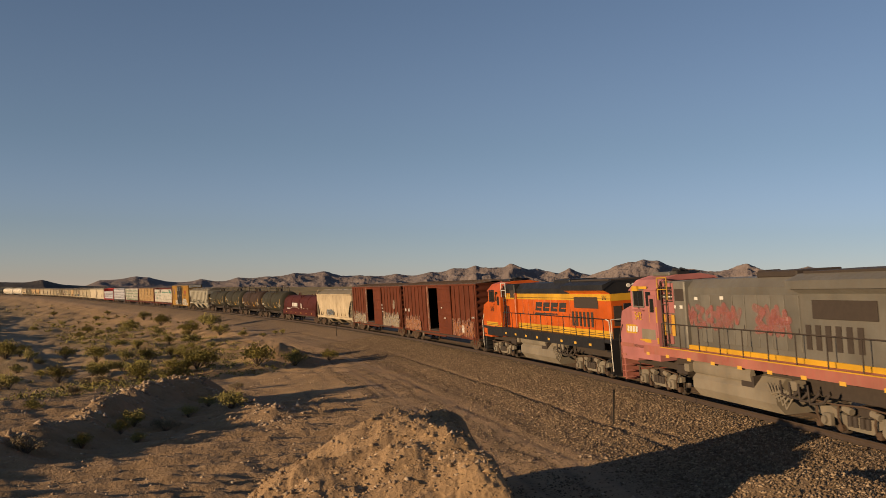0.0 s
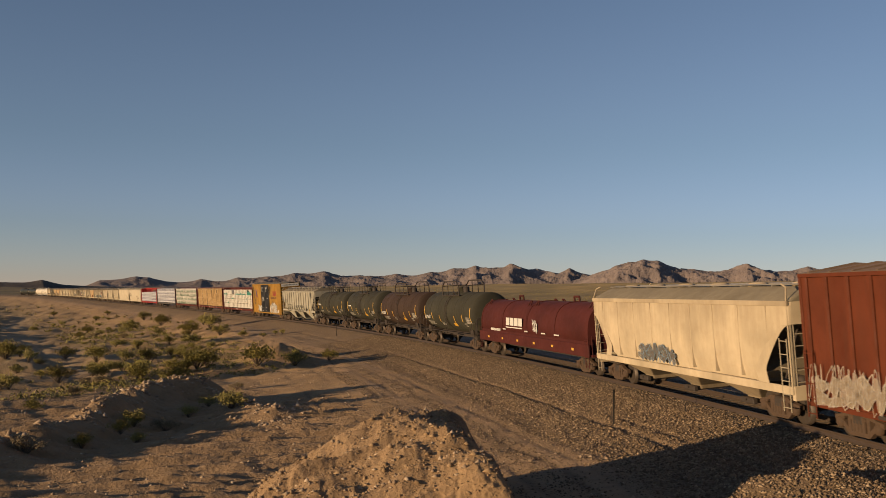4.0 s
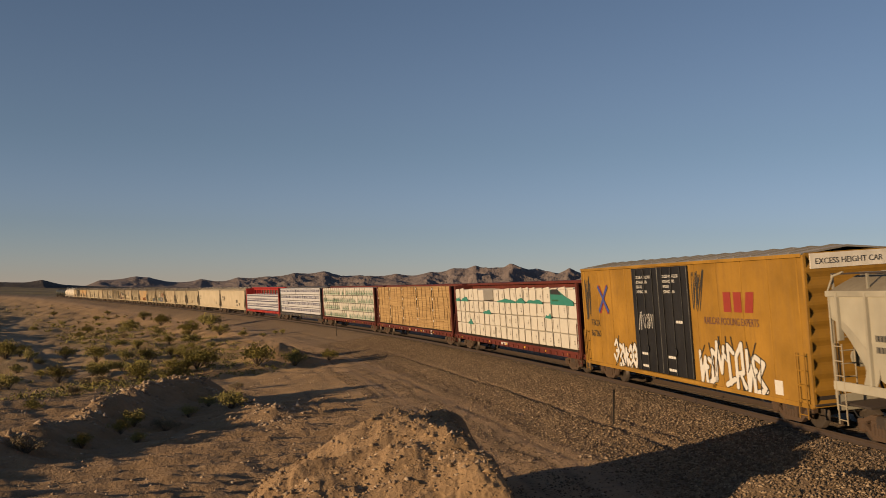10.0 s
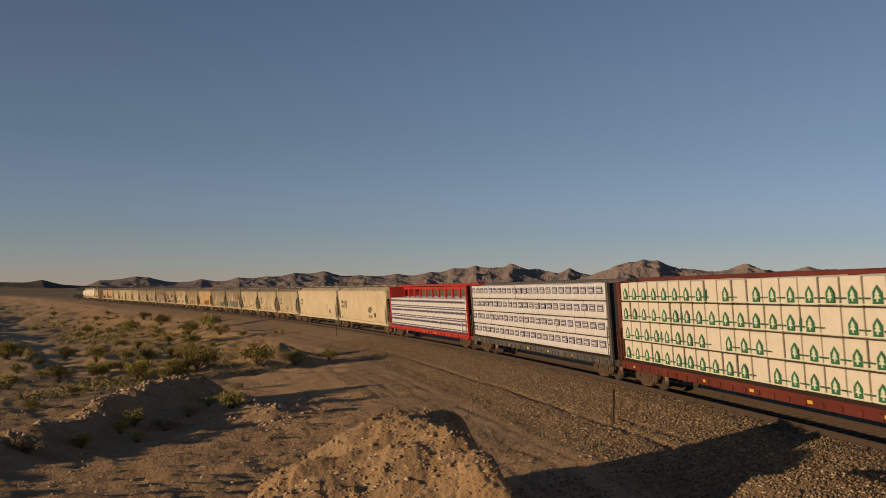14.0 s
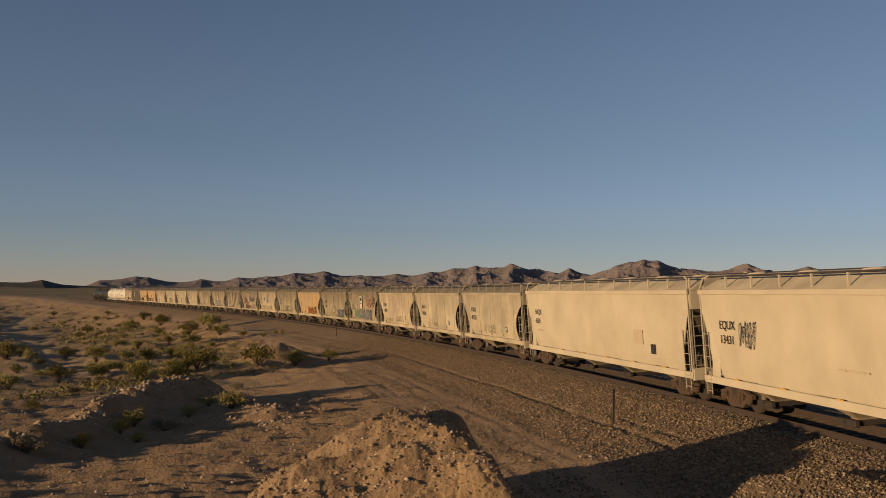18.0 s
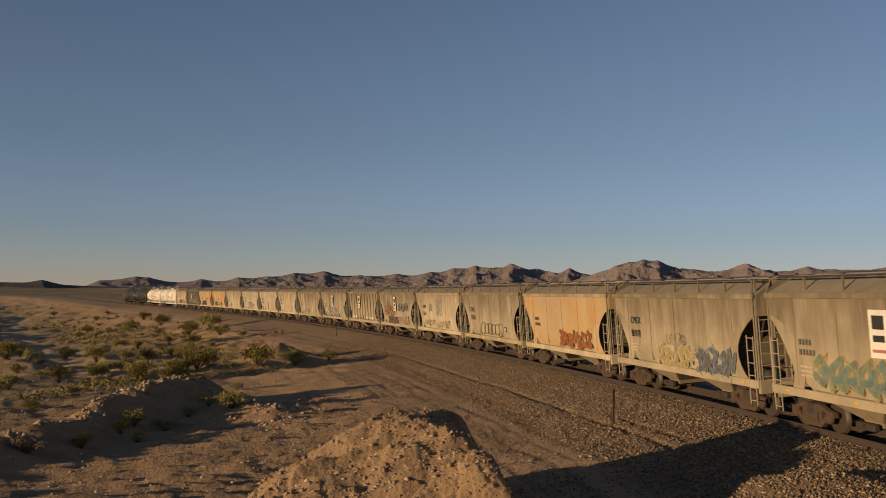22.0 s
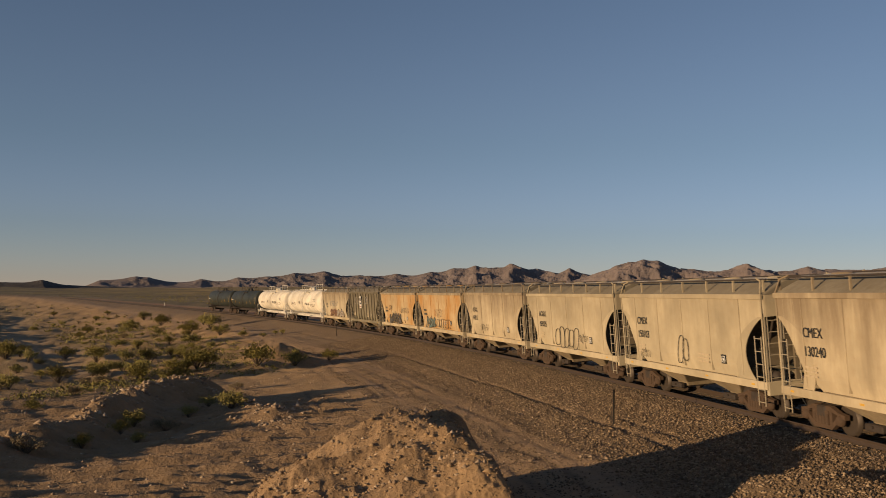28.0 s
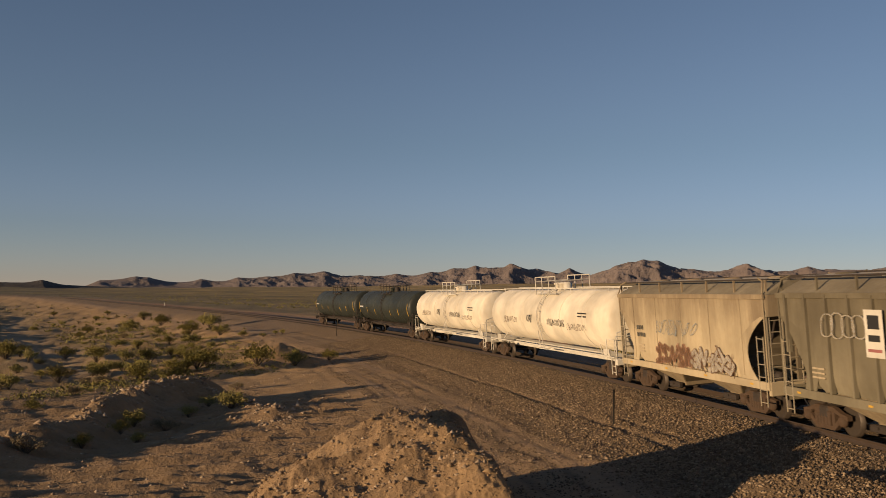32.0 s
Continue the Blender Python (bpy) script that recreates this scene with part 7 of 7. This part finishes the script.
    for j in range(4):
        z = 1.22 + h * j
        part("printed_band", Shape().box(-L + .3, L - .3, -1.438, -1.43, z + .1, z + .125), M_PALEBLUE, f)
        # shade between the rows, laid on as a dark strip
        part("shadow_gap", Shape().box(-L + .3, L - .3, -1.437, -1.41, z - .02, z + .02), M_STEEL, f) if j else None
        for i in range(23):
            m = part("printed_mark", mark, None, f, at=pose(-L + .75 + i * (2 * L - 1.4) / 22.2, 0, z + .34))
            part("printed_line", pale, None, m)

    f, L, w, h, deck = centrebeam("bright red centre-beam car with three rows of white bundles", 23.7, M_BRIGHTRED, M_STRIPE, 3, 20, "white wrapped bundle with dark print", 5, .95)
    couple(f, 329.8, 353.7)
    mark = Shape().prism([(-.5, 0), (-.36, .02), (-.3, .24), (-.44, .24)], -1.452, -1.446)
    for k in range(7):
        mark.box(-.27 + k * .115, -.27 + k * .115 + .085, -1.452, -1.446, .05, .2)
    mark = mark.mesh("printed_mark", M_BLUEPRINT)
    foot = Shape().box(-.46, .4, -1.452, -1.446, -.34, -.25).mesh("printed_line", M_BLUEPRINT)
    for j in range(3):
        z = 1.22 + h * j
        # row gaps: their shade is a dark blue strip on the bundle faces
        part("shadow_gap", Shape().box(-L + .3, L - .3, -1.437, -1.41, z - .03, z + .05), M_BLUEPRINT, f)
        for i in range(20):
            m = part("printed_mark", mark, None, f, at=pose(-L + .95 + i * (2 * L - 1.8) / 19, 0, z + .45))
            part("printed_line", foot, None, m)

    c = couple(hopper("long cream covered hopper car with black scrawls", 20.8, M_CREAM, 4.65, 4, cut=.8, low=1.1), 353.7, 374.7)
    lettering(c, "EQUX", -8.5, 2.9, .42, -1.5, M_INK)
    lettering(c, "13431", -8.5, 2.4, .42, -1.5, M_INK)
    scrawl(c, -7.1, 2.3, 1.1, .9, -1.5, M_INK, 5, 51, .02)
    scrawl(c, 3.0, 2.0, 1.4, .7, -1.5, M_INK, 5, 52, .022)
    scrawl(c, 3.2, 1.5, 1.5, .3, -1.5, M_INK, 6, 53, .018)
    for k in range(6):
        bars(c, 6.0, 3.4 - k * .18, .05, -1.5, M_FAINT, (.2, .25, .1 + .1 * (k % 3)))
    decal("stencil_panel", c, 5.6, 1.85, .45, .42, -1.5, M_INK)
    bars(c, -1.5, 2.0, .06, -1.5, M_FAINT, (.4, .5, .3, .2))
    c = couple(hopper("long cream covered hopper car", 20.6, M_CREAM, 4.65, 4, cut=.8, low=1.1), 374.7, 395.4)
    lettering(c, "SHQX", -8.4, 2.95, .4, -1.5, M_INK)
    lettering(c, "4606", -8.4, 2.45, .4, -1.5, M_INK)
    bars(c, -8.2, 2.05, .06, -1.5, M_FAINT, (.3, .2, .3))
    decal("stencil_panel", c, 6.6, 1.85, .42, .4, -1.5, M_INK)
    decal("faint_panel", c, 5.2, 2.3, .9, .6, -1.492, M_FAINT)
    for cc in TRAIN[-2:]:
        for k in range(6):
            decal("reflector", cc[0], -7.5 + k * 3, 1.16, .35, .1, -1.5, M_YELLOW)
    joints = [395.4, 408.6, 421.7, 434.3, 447.1, 460.0, 473.0, 485.8, 498.6, 511.4, 524.4, 537.2, 550.2, 562.4, 575.0, 588.2, 601.2, 614.0, 626.8, 639.5, 652.5]
    kinds = [("grey cement hopper car", M_GREYHOP), ("grey cement hopper car", M_GREYHOP), ("pale cream cement hopper car", M_CREAMOLD), ("dusty grey cement hopper car with graffiti", M_DUSTHOP),
             ("dusty grey cement hopper car with blue graffiti", M_DUSTHOP), ("tan cement hopper car with rusty streaks", M_RUSTPALE), ("dusty tan cement hopper car", M_DUSTHOP), ("pale cement hopper car", M_TANHOP),
             ("dusty cement hopper car with a white panel", M_DUSTHOP), ("ribbed grey cement hopper car with a white panel", M_DUSTHOP), ("dusty cement hopper car with a white panel and graffiti", M_DUSTHOP),
             ("brown dusty cement hopper car", M_DUSTHOP), ("tan dusty cement hopper car", M_TANHOP), ("grey cement hopper car", M_GREYHOP), ("pale grey cement hopper car", M_GREYHOP), ("tan cement hopper car", M_TANHOP),
             ("rust-stained orange cement hopper car", M_RUSTHOP), ("rust-stained orange cement hopper car", M_RUSTHOP), ("ribbed dark grey cement hopper car with a white panel", M_RIBHOP), ("pale cement hopper car with graffiti", M_TANHOP)]
    for i, (label, mat) in enumerate(kinds):
        u0, u1 = joints[i], joints[i + 1]
        c = couple(hopper(label, u1 - u0, mat, 4.5 if i % 3 else 4.55, 2, ribs=11 if "ribbed" in label else 0, sign="panel" in label or i == 3, cut=1.62, frame_mat=M_TANHOP if "rust" in label else None), u0, u1)
        dress(c, i)
    t = couple(tank("white tank car with white railings and scrawls", 20.8, M_TANKWHITE, 1.5, 2.75, "short", False, M_WHITE, True), 652.5, 673.3)
    tank_marks(t, 1.5, 2.75)
    t = couple(tank("white tank car with white railings and scrawls", 19.6, M_TANKWHITE, 1.45, 2.7, "short", False, M_WHITE, True), 673.3, 693.0)
    tank_marks(t, 1.45, 2.7)
    couple(tank("black tank car at the tail of the train", 20.6, M_TANKBLACK, 1.5, 2.65, "mid"), 693.0, 713.6)
    couple(tank("black tank car at the tail of the train", 20.6, M_TANKBLACK, 1.5, 2.65, "mid"), 713.6, 734.2)


build_train()


# ---- track ----
def build_track():
    m_tie = plain("weathered_timber_tie", (0.085, 0.064, 0.047), 0.9, 0, 0.45)
    m_rail = plain("worn_rail_steel", (0.075, 0.052, 0.038), 0.6, 0.3, 0.3)
    track = tagged(new("track"), "single canted railway track on timber ties", "track", kind="structure")
    prof = [(-.07, -.17), (.07, -.17), (.07, -.15), (.012, -.12), (.012, -.04), (.036, -.03), (.036, 0.0), (-.036, 0.0), (-.036, -.03), (-.012, -.04), (-.012, -.12), (-.07, -.15)]
    us = np.concatenate([np.arange(-750, 10, 8.0), np.arange(10, 200, 2.0), np.arange(200, 1490, 6.0)])
    for s in (-.755, .755):
        rings = [[tuple(rail_point(u, s + a, b)) for a, b in prof] for u in us]
        part("rail", Shape().rings(rings), m_rail, track)
    tie = Shape().box(-.11, .11, -1.3, 1.3, -.36, -.175, .012)
    tie.box(-.09, .09, -.95, -.6, -.175, -.165).box(-.09, .09, .6, .95, -.175, -.165)
    tie_mesh = tie.mesh("tie", m_tie)
    for i in range(300):
        u = 12 + i * .52
        part("tie", tie_mesh, None, track, at=car_pose(u, .4))
    rest = Shape()
    for u in np.concatenate([np.arange(168, 700, .52), np.arange(-60, 12, .52)]):
        m = car_pose(float(u), .4)
        q = [m @ Vector(c) for c in ((-.11, -1.3, -.36), (.11, -1.3, -.36), (.11, 1.3, -.36), (-.11, 1.3, -.36), (-.11, -1.3, -.175), (.11, -1.3, -.175), (.11, 1.3, -.175), (-.11, 1.3, -.175))]
        rest.add([tuple(c) for c in q], [(4, 5, 6, 7), (0, 1, 5, 4), (2, 3, 7, 6), (1, 2, 6, 5), (3, 0, 4, 7)])
    tagged(part("far_ties", rest, m_tie, track), kind="stuff")


build_track()


# ---- stones ----
def stones(name, label, pts, sizes, material, seed, category="stones"):
    """Many loose stones as one mesh."""
    rs = np.random.RandomState(seed)
    n = len(pts)
    base = np.array([(1, 0, 0), (-1, 0, 0), (0, 1, 0), (0, -1, 0), (0, 0, 1), (0, 0, -0.6)], float)
    tri = np.array([(0, 2, 4), (2, 1, 4), (1, 3, 4), (3, 0, 4), (2, 0, 5), (1, 2, 5), (3, 1, 5), (0, 3, 5)])
    v = base[None] * (0.65 + 0.7 * rs.rand(n, 6, 1)) + 0.35 * (rs.rand(n, 6, 3) - 0.5)
    v *= np.stack([0.8 + 0.6 * rs.rand(n), 0.7 + 0.5 * rs.rand(n), 0.5 + 0.5 * rs.rand(n)], 1)[:, None] * sizes[:, None, None]
    a = rs.rand(n) * 6.283
    c, s = np.cos(a)[:, None], np.sin(a)[:, None]
    x, y = v[:, :, 0] * c - v[:, :, 1] * s, v[:, :, 0] * s + v[:, :, 1] * c
    v = np.stack([x, y, v[:, :, 2]], 2) + pts[:, None]
    me = bpy.data.meshes.new(name)
    me.vertices.add(n * 6)
    me.vertices.foreach_set("co", v.ravel())
    f = (tri[None] + (np.arange(n) * 6)[:, None, None]).reshape(-1, 3)
    me.loops.add(f.size)
    me.loops.foreach_set("vertex_index", f.ravel())
    me.polygons.add(len(f))
    me.polygons.foreach_set("loop_start", np.arange(len(f)) * 3)
    me.update(calc_edges=True)
    me.materials.append(material)
    return tagged(new(name, me), label, category, kind="stuff")


M_BALLAST = rock_mat("ballast_stone", (0.07, 0.047, 0.026), (0.14, 0.094, 0.053), (0.40, 0.295, 0.185))
M_CLOD = rock_mat("dry_clod", (0.17, 0.108, 0.054), (0.28, 0.182, 0.094), (0.36, 0.25, 0.14), 2.5)
M_ROCK = rock_mat("desert_rock", (0.19, 0.132, 0.086), (0.33, 0.24, 0.158), (0.5, 0.395, 0.29))


def on_track(us, offs):
    a = np.interp(us, TU, TA)
    return np.interp(us, TU, TX) - np.sin(a) * offs, np.interp(us, TU, TY) + np.cos(a) * offs


def build_stones():
    rs = np.random.RandomState(4)
    n = 125000
    us = 13 + 75 * rs.rand(n) ** 1.5
    offs = 1.35 + 10.5 * rs.rand(n) ** 1.75
    keep = rs.rand(n) > 0.9 * np.exp(-((offs - 8.5) / 0.55) ** 2) + 0.85 * np.exp(-((offs - 10.4) / 0.5) ** 2)
    us, offs = us[keep], offs[keep]
    n = len(us)
    x, y = on_track(us, offs)
    z = full_height(x, y)
    size = (0.016 + 0.042 * rs.rand(n) ** 2.4) * np.where(offs > 7.5, 0.8, 1.0)
    stones("ballast", "loose grey-brown ballast stones beside the track", np.stack([x, y, z + size * 0.2], 1), size, M_BALLAST, 5)
    n = 26000
    us = 13 + 75 * rs.rand(n) ** 1.4
    offs = 0.85 + 1.5 * rs.rand(n)
    x, y = on_track(us, offs)
    size = 0.02 + 0.03 * rs.rand(n)
    stones("crib_ballast", "ballast stones between and over the tie ends", np.stack([x, y, -0.175 - offs * math.sin(CANT) - 0.05 * rs.rand(n)], 1), size, M_BALLAST, 8)
    # clods on the heap
    n = 15000
    x = -7 + 10 * rs.rand(n)
    y = 15.5 + 12 * rs.rand(n)
    keep = mound_height(x, y) > 0.08
    x, y = x[keep], y[keep]
    size = 0.008 + 0.03 * rs.rand(len(x)) ** 3 + 0.06 * rs.rand(len(x)) ** 14
    stones("clods", "dry clods and stones on the dug heap", np.stack([x, y, full_height(x, y) + size * 0.25], 1), size, M_CLOD, 6)
    # loose stones on the open ground, the berm and the rock pile
    n = 9000
    r = 19 + 75 * rs.rand(n) ** 1.7
    az = np.radians(-28 + 40 * rs.rand(n))
    x, y = r * np.sin(az), r * np.cos(az)
    off, u = track_offset(x, y)
    keep = (off > 6) & ((np.abs(off - 9.3) > 2.2) | (rs.rand(n) < 0.25))
    x, y = x[keep], y[keep]
    size = 0.015 + 0.06 * rs.rand(len(x)) ** 3
    t = rs.rand(900)
    i = (t * (len(BERM) - 1)).astype(int)
    q = np.array(BERM)
    bx = q[i, 0] + (t * (len(BERM) - 1) - i) * (q[i + 1, 0] - q[i, 0]) + 0.38 * rs.randn(900)
    by = q[i, 1] + (t * (len(BERM) - 1) - i) * (q[i + 1, 1] - q[i, 1]) + 0.38 * rs.randn(900)
    px, py = -7.5 + 0.9 * rs.randn(240), 41.2 + 1.5 * rs.randn(240)
    x, y = np.concatenate([x, bx, px]), np.concatenate([y, by, py])
    size = np.concatenate([size, 0.035 + 0.12 * rs.rand(900) ** 2.2, 0.025 + 0.12 * rs.rand(240) ** 2.8])
    stones("loose_stones", "scattered pale stones on the sand", np.stack([x, y, full_height(x, y) + size * 0.2], 1), size, M_ROCK, 7)


build_stones()


# ---- plants ----
def leaf_mat(name, a, b_):
    m, nt, b = shader(name)
    geo = nt.nodes.new("ShaderNodeNewGeometry")
    c = ramp(nt, geo.outputs["Random Per Island"], [(0.0, a), (1.0, b_)])
    nt.links.new(c, b.inputs["Base Color"])
    b.inputs["Roughness"].default_value = 0.7
    return m


M_LEAF = leaf_mat("creosote_leaves", (0.125, 0.108, 0.022), (0.31, 0.25, 0.055))
M_DRY = leaf_mat("dry_brush", (0.12, 0.085, 0.04), (0.27, 0.2, 0.1))
M_STEM = plain("grey_brown_stem", (0.11, 0.08, 0.055), 0.9)


def bush_meshes(seed, n_leaf=900, wide=0.75, tall=0.95):
    rnd = random.Random(seed)
    stems, leaves = Shape(), Shape()
    tips = []
    for i in range(22):
        a = rnd.uniform(0, 6.283)
        lean = rnd.uniform(.15, 1.0)
        b = Vector((math.cos(a) * wide * lean, math.sin(a) * wide * lean, tall * rnd.uniform(.55, 1.0) * (1.15 - .45 * lean)))
        m = b * .5 + Vector((0, 0, .08))
        stems.rod((0, 0, -.05), m, .016, 4, .011).rod(m, b, .011, 4, .004)
        tips.append((m, b))
    for i in range(n_leaf):
        m, b = tips[rnd.randrange(len(tips))]
        t = rnd.random() ** .6
        p = m.lerp(b, t) + Vector((rnd.gauss(0, .10), rnd.gauss(0, .10), rnd.gauss(.02, .08)))
        p.z = max(p.z, .04)
        u = Vector((rnd.gauss(0, 1), rnd.gauss(0, 1), rnd.gauss(0, 1))).normalized()
        w = u.orthogonal().normalized()
        s = rnd.uniform(.026, .062)
        leaves.add([tuple(p - u * s), tuple(p + w * s * .6), tuple(p + u * s), tuple(p - w * s * .6)], [(0, 1, 2, 3)])
    me = bpy.data.meshes.new("foliage")
    me.from_pydata(leaves.v, [], leaves.f)
    return stems.mesh("stems", M_STEM), me


def build_bushes():
    kinds = []
    for k in range(5):
        st, le = bush_meshes(30 + k, 1150 + 60 * k, .7 + .08 * k, .8 + .07 * (k % 3))
        le.materials.append(M_LEAF if k < 4 else M_DRY)
        kinds.append((st, le, k))
    rs = random.Random(12)
    bank = [(-12.9, 65.8, 1.9), (-10.7, 68.6, 1.4), (-8.6, 71.8, 1.1), (-16.8, 64.6, 1.8), (-16.3, 65.6, 1.4), (-17.9, 63.1, 1.3), (-17.3, 63.8, 1.0), (-19.4, 60.2, 1.5), (-18.6, 58.2, 1.3), (-22.3, 61.1, 1.4), (-23.9, 64.4, 1.0), (-23.4, 68.8, 1.1),
            (-24.3, 68.4, 1.0), (-26.0, 65.3, .8), (-26.2, 61.4, .7), (-24.1, 59.2, 1.3), (-25.6, 55.6, 1.2), (-19.6, 50.2, .6), (-19.1, 44.1, .7), (-11.7, 53.8, .5), (-16.9, 60.1, 1.2)]
    hollow = [(-9.6, 43.0, 1.2), (-10.9, 44.1, .5), (-11.2, 41.8, .5), (-11.4, 39.0, .5), (-12.6, 38.7, .6), (-14.2, 32.3, .6), (-12.4, 36.5, .5), (-10.5, 46.1, .4), (-13.0, 34.2, .5), (-11.6, 36.0, .4)]
    slope = [(-23.4, 83.7, 1.2), (-28.1, 105.5, 1.8), (-27.9, 117.9, 1.9), (-34.6, 139.8, 2.7), (-36.3, 134.6, 2.1), (-50.9, 169.6, 2.5), (-41.0, 135.3, 1.4), (-57.1, 171.5, 2.4), (-51.9, 151.7, 1.4), (-62.2, 195.2, 2.2), (-39.5, 154.9, 1.8), (-18.9, 111.3, .7),
             (-19.8, 111.5, .6), (-23.6, 111.3, 1.0), (-20.9, 109.6, .7), (-31.1, 107.1, 1.1), (-32.5, 119.2, 1.1), (-36.7, 105.6, 1.0), (-33.1, 102.2, 1.1), (-24.2, 77.5, 1.5), (-25.6, 75.8, 1.2), (-19.4, 74.8, 1.2), (-29.6, 80.5, 1.8), (-35.6, 88.8, 1.4)]
    wash = [(-62.3, 161.0, 1.5), (-64.2, 169.6, 1.8), (-60.4, 165.0, 1.3), (-38.2, 82.2, 2.0), (-32.1, 72.9, 1.1), (-34.1, 79.7, .8), (-31.3, 69.3, .9), (-86.1, 197.5, 1.6), (-86.8, 214.1, 1.4), (-79.7, 215.5, 1.4), (-84.9, 237.3, 1.3), (-107.4, 258.8, 1.7),
            (-43.5, 94.2, 1.1), (-39.5, 87.9, .9), (-45.0, 101.0, 1.2), (-40.0, 86.0, 1.3)]
    spots = bank + [(x, y, min(s * 1.35, 1.15)) for x, y, s in hollow] + slope + wash
    while len(spots) < 200:
        r = 60 + 190 * rs.random() ** 1.1
        az = radians(rs.uniform(-26, -3))
        x, y = r * math.sin(az), r * math.cos(az)
        off, u = track_offset([x], [y])
        road = ridge(np.array([x]), np.array([y]), SIDE_ROAD, 5.0)[0]
        if off[0] < 9 or road > .2 or (r < 82 and off[0] < 22) or (off[0] < 16 and r < 120):
            continue
        spots.append((x, y, rs.uniform(.25, .95)))
    spots = [(x, y, s * .95) for x, y, s in spots]
    zs = full_height([q[0] for q in spots], [q[1] for q in spots])
    for (x, y, s), z in zip(spots, zs):
        st, le, k = kinds[rs.randrange(4) if rs.random() < .75 or s > .85 else 4]
        b = thing("desert_bush", "olive creosote bush on dry sand" if k < 4 else "dry straw-coloured desert bush", "bush", "bushes on the desert slope",
                  at=pose(x, y, float(z), 0, 0, rs.uniform(0, 360)) @ Matrix.Scale(s, 4))
        part("branchwork", st, None, b)
        part("foliage", le, None, b)
    # dry tufts between the bushes
    rr = np.random.RandomState(19)
    n = 9500
    r = 40 + 150 * rr.rand(n) ** 1.4
    az = np.radians(-27 + 25 * rr.rand(n))
    x, y = r * np.sin(az), r * np.cos(az)
    off, u = track_offset(x, y)
    keep = (off > 8) & (ridge(x, y, SIDE_ROAD, 4) < .2) & (layered(x, y, 6, 2, 14) > -0.05) & (off > 14 + 6 * (y < 60)) & ((r > 56) | (off > 24))
    x, y = x[keep], y[keep]
    m = 12
    size = (0.10 + 0.22 * rr.rand(len(x)))[:, None]
    zz = full_height(x, y)
    c = np.stack([np.repeat(x, m) + (rr.randn(len(x), m) * size).ravel(), np.repeat(y, m) + (rr.randn(len(x), m) * size).ravel(), np.repeat(zz, m) + (np.abs(rr.randn(len(x), m)) * 0.6 * size).ravel()], 1)
    d1, d2 = rr.randn(len(c), 3), rr.randn(len(c), 3)
    q = np.stack([c - d1 * .045, c + d2 * .03, c + d1 * .045, c - d2 * .03], 1)
    me = bpy.data.meshes.new("dry_tufts")
    me.from_pydata(q.reshape(-1, 3).tolist(), [], np.arange(len(q) * 4).reshape(-1, 4).tolist())
    me.materials.append(M_LEAF)
    tagged(new("dry_tufts", me), "low dry brush over the sandy slope", "brush", kind="stuff")
    # far scrub on the plain
    rr = np.random.RandomState(9)
    n = 6500
    r = 140 + 1500 * rr.rand(n) ** 1.7
    az = np.radians(-28 + 57 * rr.rand(n))
    x, y = r * np.sin(az), r * np.cos(az)
    off, u = track_offset(x, y)
    clump = layered(x, y, 90, 3, 5)
    keep = ((off < -40) & (clump > -0.1)) | ((off > 16) & (rr.rand(n) < 0.5) & (ridge(x, y, SIDE_ROAD, 4) < .3))
    nr, na = 45 + 230 * rr.rand(2200) ** 1.3, np.radians(4 + 25 * rr.rand(2200))
    nx, ny = nr * np.sin(na), nr * np.cos(na)
    noff, nu = track_offset(nx, ny)
    near = (noff < -15) & (layered(nx, ny, 14, 2, 6) > -0.08)
    x, y = np.concatenate([x[keep], nx[near]]), np.concatenate([y[keep], ny[near]])
    z = full_height(x, y)
    m = 26
    size = (0.35 + 0.6 * rr.rand(len(x)))[:, None]
    c = np.stack([np.repeat(x, m) + (rr.randn(len(x), m) * 0.5 * size).ravel(), np.repeat(y, m) + (rr.randn(len(x), m) * 0.5 * size).ravel(),
                  np.repeat(z, m) + (np.abs(rr.randn(len(x), m)) * 0.5 * size).ravel()], 1)
    d1, d2 = rr.randn(len(c), 3), rr.randn(len(c), 3)
    q = np.stack([c - d1 * .1, c + d2 * .07, c + d1 * .1, c - d2 * .07], 1)
    me = bpy.data.meshes.new("far_scrub")
    me.from_pydata(q.reshape(-1, 3).tolist(), [], np.arange(len(q) * 4).reshape(-1, 4).tolist())
    me.materials.append(M_LEAF)
    tagged(new("far_scrub", me), "far olive scrub over the plain", "scrub", kind="stuff")


build_bushes()


# ---- posts beside the track ----
def post(label, x, y, height, width, material, lean=0.0):
    z = float(full_height([x], [y])[0])
    p = thing("marker_post", label, "post", at=pose(x, y, z - .05, lean, 0, 20))
    s = Shape().box(-width / 2, width / 2, -.012, .012, 0, height, .004).box(-.012, .012, -width / 2, 0, 0, height, .004)
    part("stake", s, material, p)
    part("stake_cap", Shape().box(-width / 2 - .004, width / 2 + .004, -.02, .02, height - .1, height + .005, .003), material, p)
    return p


M_POST = plain("dark_rusted_stake", (0.022, 0.018, 0.015), .8, .3)
post("dark steel stake in the ballast shoulder", 6.26, 34.0, 1.3, .075, M_POST)
post("thin dark stake beside the ballast", -11.1, 98.9, 1.35, .06, M_POST)
post("small white marker post across the track", -84.0, 283.0, 1.5, .28, M_WHITE)


# ---- what moves ----
def motions():
    for car, u, reach in TRAIN:
        walk(car, [(t, car_pose(u - SPEED * t, reach)) for t in range(33)])


motions()
